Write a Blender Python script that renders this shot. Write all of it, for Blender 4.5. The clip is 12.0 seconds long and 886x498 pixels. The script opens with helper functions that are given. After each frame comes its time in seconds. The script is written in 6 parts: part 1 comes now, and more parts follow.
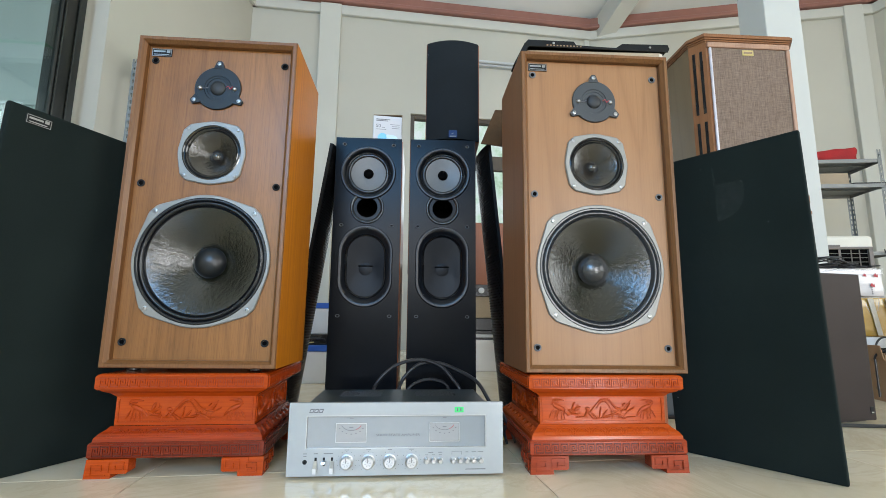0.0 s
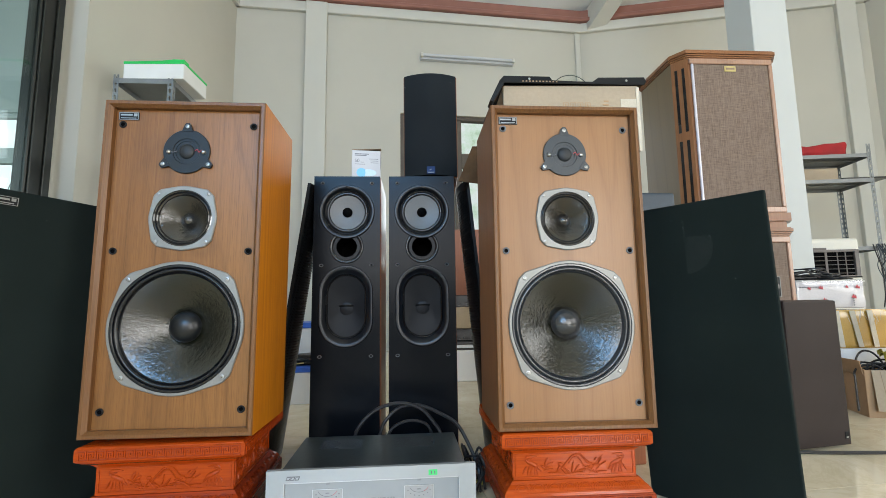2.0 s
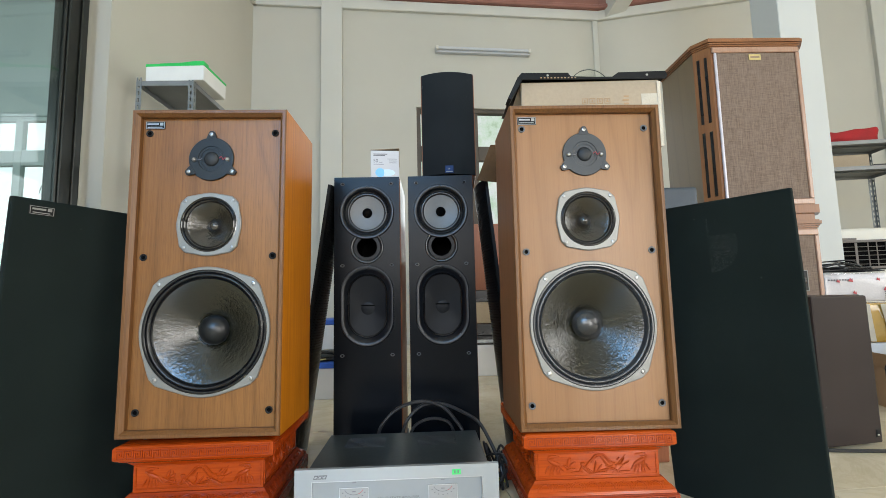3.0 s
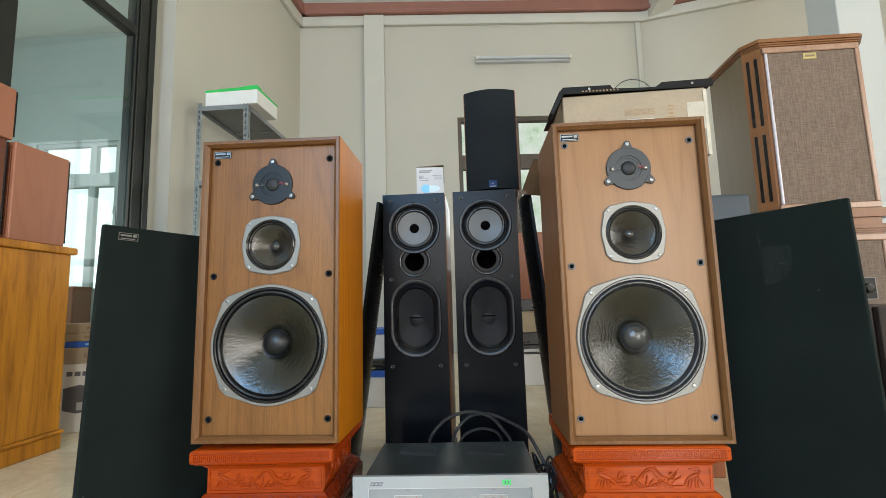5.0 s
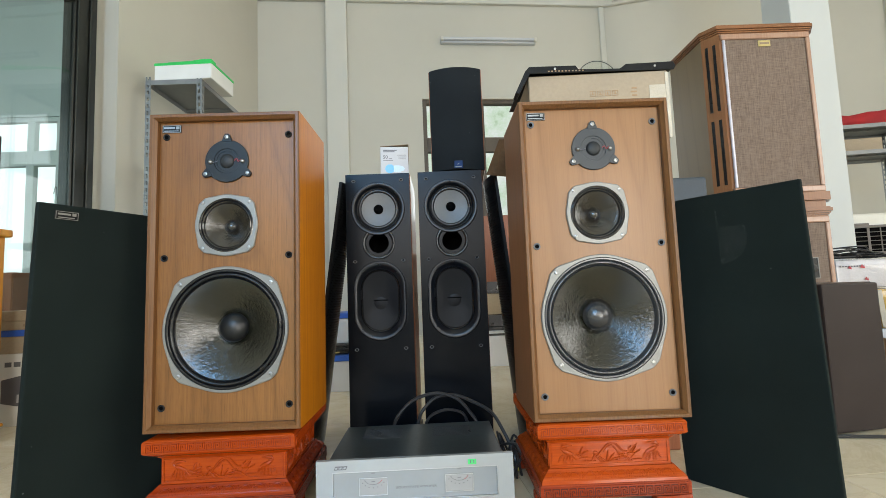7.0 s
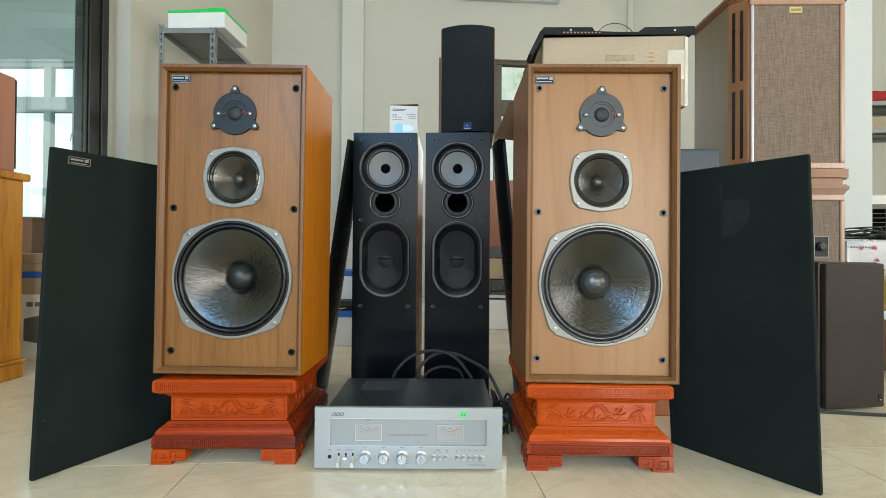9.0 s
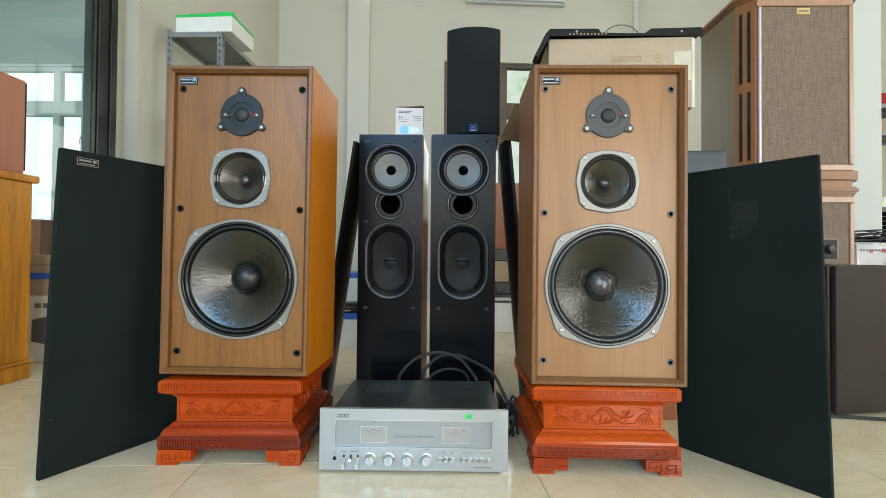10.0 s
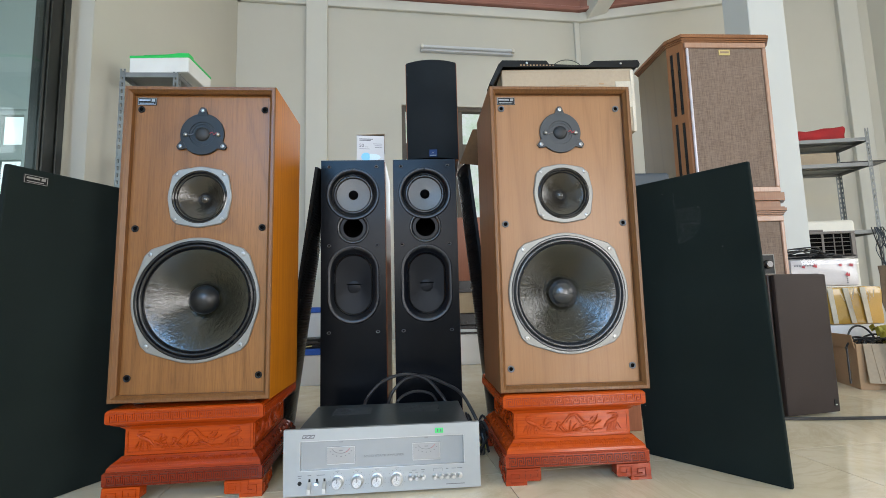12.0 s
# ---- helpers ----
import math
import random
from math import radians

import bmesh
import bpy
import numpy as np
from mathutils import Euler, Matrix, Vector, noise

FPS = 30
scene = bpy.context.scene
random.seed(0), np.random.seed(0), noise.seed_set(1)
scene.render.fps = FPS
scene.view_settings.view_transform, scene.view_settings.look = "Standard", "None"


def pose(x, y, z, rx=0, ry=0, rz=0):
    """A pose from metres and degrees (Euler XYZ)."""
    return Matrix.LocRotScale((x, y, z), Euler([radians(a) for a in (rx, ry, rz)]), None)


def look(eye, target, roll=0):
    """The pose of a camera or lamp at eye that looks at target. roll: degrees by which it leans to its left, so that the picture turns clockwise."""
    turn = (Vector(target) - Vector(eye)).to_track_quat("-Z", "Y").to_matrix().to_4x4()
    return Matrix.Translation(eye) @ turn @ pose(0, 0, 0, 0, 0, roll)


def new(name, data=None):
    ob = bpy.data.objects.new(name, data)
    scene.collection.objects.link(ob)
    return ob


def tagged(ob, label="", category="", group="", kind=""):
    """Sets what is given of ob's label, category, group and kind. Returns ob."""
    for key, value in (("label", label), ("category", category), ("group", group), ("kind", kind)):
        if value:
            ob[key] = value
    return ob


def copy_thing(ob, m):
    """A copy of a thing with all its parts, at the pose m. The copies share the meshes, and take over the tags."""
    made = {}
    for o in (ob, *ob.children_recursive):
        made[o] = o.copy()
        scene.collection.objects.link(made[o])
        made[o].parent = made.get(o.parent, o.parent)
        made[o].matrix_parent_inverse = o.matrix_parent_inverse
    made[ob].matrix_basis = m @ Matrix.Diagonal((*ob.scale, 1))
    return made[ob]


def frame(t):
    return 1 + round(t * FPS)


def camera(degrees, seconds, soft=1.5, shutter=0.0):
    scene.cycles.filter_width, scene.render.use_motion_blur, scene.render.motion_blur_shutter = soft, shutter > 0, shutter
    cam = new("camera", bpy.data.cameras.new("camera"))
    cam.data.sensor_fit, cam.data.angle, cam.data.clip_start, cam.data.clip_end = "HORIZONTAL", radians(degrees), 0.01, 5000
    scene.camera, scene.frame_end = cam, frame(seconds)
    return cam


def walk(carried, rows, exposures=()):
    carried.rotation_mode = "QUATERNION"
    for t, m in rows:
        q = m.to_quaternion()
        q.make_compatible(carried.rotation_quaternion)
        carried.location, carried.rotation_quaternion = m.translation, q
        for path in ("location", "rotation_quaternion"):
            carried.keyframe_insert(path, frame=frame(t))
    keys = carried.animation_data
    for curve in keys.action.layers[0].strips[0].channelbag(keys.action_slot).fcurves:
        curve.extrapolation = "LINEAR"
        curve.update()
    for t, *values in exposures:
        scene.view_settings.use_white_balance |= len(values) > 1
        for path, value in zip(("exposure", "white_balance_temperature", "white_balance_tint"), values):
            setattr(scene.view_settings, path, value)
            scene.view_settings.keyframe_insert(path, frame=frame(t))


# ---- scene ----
cam = camera(87.3, 12.0, soft=0.45)
PATH = [
    (0, (-0.073, -0.005, 0.318), (0.054, 1.967, 0.625), 0.5),
    (0.5, (-0.069, 0.004, 0.342), (0.097, 1.978, 0.62), 0.4),
    (1, (-0.057, 0.023, 0.382), (0.15, 2.004, 0.564), 0.0),
    (1.5, (-0.037, -0.008, 0.431), (0.181, 1.964, 0.683), -0.8),
    (2, (-0.015, -0.041, 0.488), (0.122, 1.939, 0.733), -0.8),
    (2.5, (-0.013, -0.061, 0.491), (0.055, 1.926, 0.703), -1.4),
    (3, (-0.022, -0.051, 0.512), (0.04, 1.937, 0.723), -1.3),
    (3.2, (-0.035, -0.048, 0.518), (0.04, 1.938, 0.739), -1.8),
    (4.8, (-0.031, -0.097, 0.535), (-0.1, 1.888, 0.765), -2.0),
    (5, (-0.032, -0.096, 0.531), (-0.151, 1.886, 0.775), -1.7),
    (5.5, (-0.033, -0.081, 0.529), (-0.059, 1.908, 0.734), -2.0),
    (6, (-0.029, -0.077, 0.533), (-0.029, 1.916, 0.703), -2.5),
    (6.5, (-0.031, -0.078, 0.526), (-0.025, 1.916, 0.69), -2.4),
    (6.7, (-0.035, -0.073, 0.524), (-0.009, 1.92, 0.694), -2.3),
    (8.3, (-0.005, -0.083, 0.523), (-0.002, 1.909, 0.697), -1.3),
    (8.5, (-0.003, -0.084, 0.518), (-0.016, 1.911, 0.655), -0.7),
    (9, (-0.007, -0.09, 0.516), (-0.032, 1.91, 0.532), 0.4),
    (9.5, (-0.004, -0.102, 0.511), (-0.059, 1.897, 0.528), 0.7),
    (10, (-0.009, -0.087, 0.51), (-0.055, 1.912, 0.541), 0.5),
    (10.5, (-0.006, -0.095, 0.501), (-0.031, 1.902, 0.599), 0.4),
    (11, (-0.015, -0.105, 0.45), (-0.016, 1.887, 0.623), -0.3),
    (11.5, (-0.02, -0.098, 0.428), (0.083, 1.884, 0.669), -1.2),
    (12, (-0.021, -0.098, 0.431), (0.105, 1.886, 0.651), -1.5),
]
walk(cam, [(t, look(eye, target, roll)) for t, eye, target, roll in PATH], [(0, 0.06, 6150, 11), (1, 0.03, 6250, 11), (2.5, 0.01, 6450, 12), (5, -0.05, 6750, 12), (6, -0.02, 6700, 12), (9.5, 0.03, 6650, 7), (11, 0.0, 6550, 11), (12, -0.06, 6350, 14)])

# ---- world, lights ----
world = bpy.data.worlds.new("daylight")
scene.world = world
world.use_nodes = True
wn = world.node_tree
sky = wn.nodes.new("ShaderNodeTexSky")
sky.sky_type = 'NISHITA'
sky.sun_disc = False
sky.sun_elevation = radians(48)
sky.sun_rotation = radians(150)
wn.nodes["Background"].inputs["Strength"].default_value = 0.12
wn.links.new(sky.outputs["Color"], wn.nodes["Background"].inputs["Color"])


def window_light(name, eye, target, w, h, watts, colour=(0.90, 0.97, 1.0)):
    """Sky light that comes in at a window's opening."""
    d = bpy.data.lights.new(name, 'AREA')
    d.shape = 'RECTANGLE'
    d.size, d.size_y, d.energy, d.color = w, h, watts, colour
    ob = new(name, d)
    ob.matrix_world = look(eye, target)
    return ob


window_light("window_light_rear", (-0.6, -4.9, 1.68), (-0.6, 0, 0.9), 2.2, 1.5, 108, (1.0, 0.98, 0.94))
window_light("window_light_high", (-1.05, -4.9, 2.97), (-0.3, 0, 0.8), 1.9, 0.85, 170, (0.20, 0.54, 1.0))
window_light("doorway_light", (2.6, -4.9, 1.2), (0.6, 0, 0.6), 0.8, 2.1, 150, (1.0, 0.99, 0.95))
window_light("window_light_side", (6.4, -2.1, 2.0), (0, -0.6, 0.8), 4.3, 2.5, 235, (1.0, 0.985, 0.93))
window_light("window_light_back", (0.75, 5.36, 1.85), (0.7, 0, 1.2), 1.7, 1.8, 28)
# two fill lamps, added to brighten the room beyond the glass
window_light("window_light_room", (-6.3, 2.4, 2.2), (-3.6, 4.4, 1.2), 2.6, 2.6, 58)
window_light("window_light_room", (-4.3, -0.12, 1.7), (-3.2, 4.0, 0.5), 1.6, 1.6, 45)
window_light("window_light_west", (-2.2, -3.6, 2.5), (0.4, 1.0, 0.4), 1.1, 1.1, 26, (0.20, 0.55, 1.0))


# ---- materials ----
def node_mat(name, rough=0.5, metal=0.0, coat=0.0):
    m = bpy.data.materials.new(name)
    m.use_nodes = True
    b = m.node_tree.nodes["Principled BSDF"]
    b.inputs["Roughness"].default_value = rough
    b.inputs["Metallic"].default_value = metal
    b.inputs["Coat Weight"].default_value = coat
    return m, m.node_tree, b


def coords(nt, scale=(1, 1, 1), rot=(0, 0, 0), jitter=0.0):
    tc = nt.nodes.new("ShaderNodeTexCoord")
    mp = nt.nodes.new("ShaderNodeMapping")
    mp.inputs["Scale"].default_value = scale
    mp.inputs["Rotation"].default_value = rot
    nt.links.new(tc.outputs["Object"], mp.inputs["Vector"])
    if jitter:
        oi = nt.nodes.new("ShaderNodeObjectInfo")
        mul = nt.nodes.new("ShaderNodeMath")
        mul.operation = 'MULTIPLY'
        mul.inputs[1].default_value = jitter
        nt.links.new(oi.outputs["Random"], mul.inputs[0])
        nt.links.new(mul.outputs[0], mp.inputs["Location"])
    return mp.outputs["Vector"]


def noise_tex(nt, vec, scale, detail=4.0, rough=0.55, dist=0.0):
    n = nt.nodes.new("ShaderNodeTexNoise")
    n.inputs["Scale"].default_value = scale
    n.inputs["Detail"].default_value = detail
    n.inputs["Roughness"].default_value = rough
    n.inputs["Distortion"].default_value = dist
    nt.links.new(vec, n.inputs["Vector"])
    return n.outputs["Fac"]


def ramp(nt, fac, stops):
    r = nt.nodes.new("ShaderNodeValToRGB")
    el = r.color_ramp.elements
    while len(el) < len(stops):
        el.new(0.5)
    for e, (p, c) in zip(el, stops):
        e.position = p
        e.color = (*c, 1)
    nt.links.new(fac, r.inputs["Fac"])
    return r.outputs["Color"]


def mix(nt, fac, a, b, kind='MIX'):
    x = nt.nodes.new("ShaderNodeMix")
    x.data_type = 'RGBA'
    x.blend_type = kind
    for sock, v in ((x.inputs["Factor"], fac), (x.inputs["A"], a), (x.inputs["B"], b)):
        if isinstance(v, (int, float)):
            sock.default_value = v
        elif isinstance(v, tuple):
            sock.default_value = (*v, 1)
        else:
            nt.links.new(v, sock)
    return x.outputs["Result"]


def bump(nt, b, height, strength, distance):
    bp = nt.nodes.new("ShaderNodeBump")
    bp.inputs["Strength"].default_value = strength
    bp.inputs["Distance"].default_value = distance
    nt.links.new(height, bp.inputs["Height"])
    nt.links.new(bp.outputs["Normal"], b.inputs["Normal"])


def spread(nt, b, fac, lo, hi):
    mr = nt.nodes.new("ShaderNodeMapRange")
    mr.inputs["To Min"].default_value = lo
    mr.inputs["To Max"].default_value = hi
    nt.links.new(fac, mr.inputs["Value"])
    nt.links.new(mr.outputs["Result"], b.inputs["Roughness"])


def plain(name, colour, rough=0.5, metal=0.0, vary=0.12, scale=18.0, relief=0.0, coat=0.0, spec=0.5):
    m, nt, b = node_mat(name, rough, metal, coat)
    b.inputs["Specular IOR Level"].default_value = spec
    v = coords(nt)
    big = noise_tex(nt, v, scale * 0.25, 3)
    fine = noise_tex(nt, v, scale * 8, 5)
    lo = tuple(c * (1 - vary) for c in colour)
    hi = tuple(min(1, c * (1 + vary)) for c in colour)
    col = ramp(nt, big, [(0.3, lo), (0.7, hi)])
    col = mix(nt, 0.25, col, ramp(nt, fine, [(0.35, lo), (0.65, hi)]))
    nt.links.new(col, b.inputs["Base Color"])
    spread(nt, b, big, max(0.02, rough * 0.85), min(1, rough * 1.15))
    if relief:
        bump(nt, b, fine, 0.4, relief)
    return m


def wood(name, dark, mid, light, rough=0.4, coat=0.15, grain=26.0, rings=5.0, axis=2, spec=0.32, bold=0.42, run=0.012, pore=0.3):
    """Veneer whose grain runs along one axis, with broad cathedral figure and fine pores."""
    m, nt, b = node_mat(name, rough, 0.0, coat)
    b.inputs["Coat Roughness"].default_value = 0.2
    b.inputs["Specular IOR Level"].default_value = spec
    s = [1.0, 1.0, 1.0]
    s[axis] = 0.11
    f = [1.0, 1.0, 1.0]
    f[axis] = run
    v = coords(nt, tuple(s), jitter=7.0)
    vf = coords(nt, tuple(f), jitter=3.0)
    figure = noise_tex(nt, v, rings, 2, 0.45, 0.6)
    wv = nt.nodes.new("ShaderNodeMath")
    wv.operation = 'MULTIPLY'
    wv.inputs[1].default_value = 26.0
    nt.links.new(figure, wv.inputs[0])
    fr = nt.nodes.new("ShaderNodeMath")
    fr.operation = 'PINGPONG'
    fr.inputs[1].default_value = 1.0
    nt.links.new(wv.outputs[0], fr.inputs[0])
    streak = noise_tex(nt, vf, grain * 9, 5, 0.65)
    pores = noise_tex(nt, vf, grain * 24, 3, 0.7)
    broad = noise_tex(nt, v, rings * 0.6, 2)
    col = ramp(nt, broad, [(0.3, tuple(0.75 * m + 0.25 * d for m, d in zip(mid, dark))), (0.7, tuple(0.6 * m + 0.4 * l for m, l in zip(mid, light)))])
    line = ramp(nt, fr.outputs[0], [(0.0, (0.34, 0.34, 0.34)), (0.16, (0.12, 0.12, 0.12)), (0.5, (0, 0, 0))])
    col = mix(nt, line, col, dark)
    col = mix(nt, bold, col, ramp(nt, streak, [(0.35, dark), (0.50, mid), (0.65, light)]))
    col = mix(nt, ramp(nt, pores, [(0.34, (pore, pore, pore)), (0.46, (0, 0, 0))]), col, dark)
    g = [1.0, 1.0, 1.0]
    g[axis] = max(0.03, run * 2)
    fleck = noise_tex(nt, coords(nt, tuple(g), jitter=5.0), grain * 34, 2, 0.6)
    col = mix(nt, ramp(nt, fleck, [(0.33, (pore, pore, pore)), (0.45, (0, 0, 0))]), col, dark)
    nt.links.new(col, b.inputs["Base Color"])
    spread(nt, b, streak, rough * 0.85, rough * 1.2)
    bump(nt, b, pores, 0.12, 0.0006)
    return m


def cloth(name, a, c, rough=0.95, pitch=700.0, slub=False, spec=0.15):
    m, nt, b = node_mat(name, rough)
    b.inputs["Specular IOR Level"].default_value = spec
    v = coords(nt)
    if slub:
        h = noise_tex(nt, coords(nt, (0.05, 0.05, 1)), 520, 3, 0.7)
        w = noise_tex(nt, coords(nt, (1, 1, 0.05)), 420, 3, 0.7)
        weave = mix(nt, 0.5, ramp(nt, h, [(0.3, a), (0.7, c)]), ramp(nt, w, [(0.3, a), (0.7, c)]))
        nt.links.new(weave, b.inputs["Base Color"])
        bump(nt, b, h, 0.5, 0.0008)
    else:
        n = noise_tex(nt, v, pitch, 2, 0.6)
        big = noise_tex(nt, v, 6, 3)
        col = mix(nt, 0.4, ramp(nt, n, [(0.35, a), (0.7, c)]), ramp(nt, big, [(0.3, a), (0.75, c)]))
        lint = noise_tex(nt, v, 95, 1, 0.5)
        col = mix(nt, ramp(nt, lint, [(0.79, (0, 0, 0)), (0.83, (0.5, 0.5, 0.5))]), col, (0.30, 0.32, 0.31))
        nt.links.new(col, b.inputs["Base Color"])
        bump(nt, b, n, 0.5, 0.0006)
    return m


def wall_paint(name, colour):
    m, nt, b = node_mat(name, 0.6)
    v = coords(nt)
    blot = noise_tex(nt, v, 0.9, 5, 0.6)
    roll = noise_tex(nt, v, 160, 3, 0.6)
    nt.links.new(ramp(nt, blot, [(0.3, tuple(c * 0.93 for c in colour)), (0.7, colour)]), b.inputs["Base Color"])
    bump(nt, b, roll, 0.15, 0.0015)
    return m


WALL = wall_paint("wall_paint", (0.515, 0.495, 0.42))
TRIM_WHITE = wall_paint("trim_paint", (0.57, 0.56, 0.495))
CEIL = wall_paint("ceiling_paint", (0.80, 0.80, 0.75))
COLUMN = wall_paint("column_paint", (0.47, 0.485, 0.465))
SIDE_WALL = wall_paint("side_room_paint", (0.50, 0.56, 0.56))
CORNICE = plain("cornice_paint", (0.27, 0.115, 0.085), 0.5)
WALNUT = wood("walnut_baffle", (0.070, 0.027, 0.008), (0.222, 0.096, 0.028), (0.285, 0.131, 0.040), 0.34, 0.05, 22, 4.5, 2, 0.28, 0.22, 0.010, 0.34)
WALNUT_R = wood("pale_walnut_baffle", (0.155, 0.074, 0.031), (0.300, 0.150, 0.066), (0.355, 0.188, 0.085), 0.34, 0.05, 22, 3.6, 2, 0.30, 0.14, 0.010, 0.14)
# one walnut, coloured lit orange for the left cabinet, shaded brown for the right
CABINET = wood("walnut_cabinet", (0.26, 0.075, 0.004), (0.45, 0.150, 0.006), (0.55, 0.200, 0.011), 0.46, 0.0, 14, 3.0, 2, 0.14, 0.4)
CABINET_SHADED = wood("shaded_walnut_cabinet", (0.14, 0.060, 0.026), (0.26, 0.122, 0.056), (0.32, 0.158, 0.075), 0.40, 0.03, 14, 3.0, 2, 0.22, 0.3)
# lip walnut, darkened for the shade inside the cabinet's rim
LIP_SHADED = wood("shaded_walnut_lip", (0.065, 0.026, 0.008), (0.155, 0.066, 0.021), (0.205, 0.094, 0.032), 0.36, 0.1)
CHERRY = wood("cherry_cabinet", (0.12, 0.046, 0.018), (0.225, 0.096, 0.040), (0.285, 0.128, 0.056), 0.30, 0.12, 26, 4, 2, 0.32, 0.25, 0.012, 0.15)
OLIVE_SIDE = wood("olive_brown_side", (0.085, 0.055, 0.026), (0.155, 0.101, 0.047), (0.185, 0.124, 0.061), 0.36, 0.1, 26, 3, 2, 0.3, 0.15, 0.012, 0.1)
# cherry made paler to hold the sheen that the grille frame reflects
FRAME_SHEEN = wood("sheen_cherry_frame", (0.22, 0.12, 0.075), (0.36, 0.215, 0.145), (0.42, 0.26, 0.18), 0.22, 0.3, 26, 4, 2, 0.4, 0.2, 0.012, 0.1)
CHERRY_RED = wood("red_cherry_side", (0.15, 0.050, 0.022), (0.26, 0.095, 0.045), (0.32, 0.13, 0.065), 0.36, 0.2)
TEAK = wood("teak_cabinet", (0.15, 0.042, 0.003), (0.53, 0.212, 0.015), (0.68, 0.31, 0.030), 0.34, 0.06, 1.3, 2.2, 2, 0.28, 0.48, 0.07)
REDWOOD = wood("reddish_cabinet", (0.19, 0.062, 0.028), (0.31, 0.108, 0.050), (0.36, 0.135, 0.066), 0.42, 0.05)
SIDE_WOOD = wood("smooth_reddish_cabinet", (0.27, 0.100, 0.055), (0.37, 0.150, 0.086), (0.42, 0.178, 0.105), 0.42, 0.05, 26, 4, 2, 0.3, 0.12, 0.012, 0.08)
DARK_RED = wood("dark_red_cabinet", (0.085, 0.024, 0.010), (0.135, 0.040, 0.017), (0.165, 0.052, 0.024), 0.42, 0.05)
ORANGE = wood("lacquered_rosewood", (0.17, 0.017, 0.002), (0.355, 0.045, 0.003), (0.44, 0.065, 0.005), 0.19, 0.03, 14, 4, 0, 0.24)
ORANGE_PALE = wood("orange_lacquered_rosewood", (0.22, 0.025, 0.003), (0.42, 0.058, 0.005), (0.50, 0.082, 0.008), 0.19, 0.03, 14, 4, 0, 0.24)
BRICK = wood("brick_red_rosewood", (0.14, 0.018, 0.006), (0.27, 0.036, 0.010), (0.34, 0.052, 0.016), 0.22, 0.05, 14, 4, 0, 0.28)
RUSSET = wood("russet_rosewood", (0.12, 0.011, 0.002), (0.27, 0.029, 0.003), (0.37, 0.046, 0.005), 0.20, 0.05, 14, 4, 0, 0.28)
MAROON = wood("dark_stained_rosewood", (0.06, 0.007, 0.003), (0.15, 0.017, 0.004), (0.26, 0.030, 0.006), 0.20, 0.05, 14, 4, 0, 0.30)
BLACK_CLOTH = cloth("black_cloth", (0.0050, 0.0082, 0.0076), (0.0128, 0.0200, 0.0182))
BROWN_CLOTH = cloth("brown_cloth", (0.080, 0.054, 0.040), (0.26, 0.195, 0.150), slub=True)
DARK_CLOTH = cloth("dark_brown_cloth", (0.020, 0.0145, 0.0125), (0.044, 0.032, 0.028), 0.5, spec=0.14)
GRILLE_TOP = cloth("blue_black_cloth", (0.007, 0.009, 0.011), (0.016, 0.020, 0.023), pitch=900)
BLACK = plain("black_plastic", (0.006, 0.007, 0.008), 0.36, 0, 0.2, 20, 0.0003, 0.0, 0.22)
SOCKET = plain("grey_socket", (0.12, 0.125, 0.13), 0.4, 0.3)
BLACK_SATIN = plain("black_satin_baffle", (0.0024, 0.0036, 0.0055), 0.25, 0, 0.10, 12, 0.0, 0.0, 0.10)
PORT = plain("port_flare", (0.006, 0.0075, 0.0095), 0.24, 0, 0.15, spec=0.5)
MASK_PAPER = plain("soft_white_paper", (0.50, 0.50, 0.51), 0.6, 0, 0.06)
OLD_FRAME = plain("brown_window_paint", (0.085, 0.066, 0.047), 0.55, 0, 0.3, 14, 0.001)
RING = plain("moulded_ring", (0.0045, 0.0060, 0.0085), 0.33, 0, 0.15, spec=0.34)
# grounds of the key pattern, darkened for the shade between the raised bars
GROOVE_SHADE = plain("groove_shade", (0.25, 0.025, 0.003), 0.4, spec=0.25)
GROOVE_SHADE_DARK = plain("maroon_groove_shade", (0.085, 0.010, 0.004), 0.4, spec=0.25)
HOLE = plain("dark_hole", (0.0015, 0.0015, 0.0016), 0.8, spec=0.05)
RUBBER = plain("black_rubber", (0.006, 0.0065, 0.0075), 0.27, spec=0.46)
CAP_GREY = plain("mottled_grey_cap", (0.017, 0.019, 0.021), 0.22, 0, 0.5, 45, 0.0010, 0.0, 0.75)
# RUBBER made paler: the light on the right woofer's rings is in its colour
RUBBER_LIT = plain("lit_black_rubber", (0.020, 0.022, 0.025), 0.26, spec=0.7)
CAP_BLACK = plain("satin_black_cap", (0.0045, 0.0055, 0.0065), 0.30, 0, 0.25, 60, 0.0008, 0.0, 0.42)
GLOSS_BLACK = plain("gloss_black_cap", (0.010, 0.0095, 0.009), 0.10, 0, 0.2, spec=0.9)
DOME = plain("soft_dome", (0.016, 0.018, 0.020), 0.5, spec=0.35)
TWEETER_DARK = plain("charcoal_plate", (0.0065, 0.0085, 0.0095), 0.42, 0, 0.2, 25, 0.0004, 0.0, 0.32)
TWEETER = plain("grey_black_plate", (0.024, 0.029, 0.032), 0.45, 0, 0.15, 25, 0.0004)
CAST = plain("cast_alloy", (0.205, 0.203, 0.188), 0.40, 0.35, 0.12, 40, 0.0004)
STEEL = plain("screw_steel", (0.36, 0.36, 0.35), 0.34, 1.0, 0.2, 60)
SILVER = plain("silver_panel", (0.335, 0.357, 0.366), 0.38, 0.4, 0.04, 10)
CHROME = plain("chrome", (0.50, 0.51, 0.52), 0.30, 1.0, 0.05)
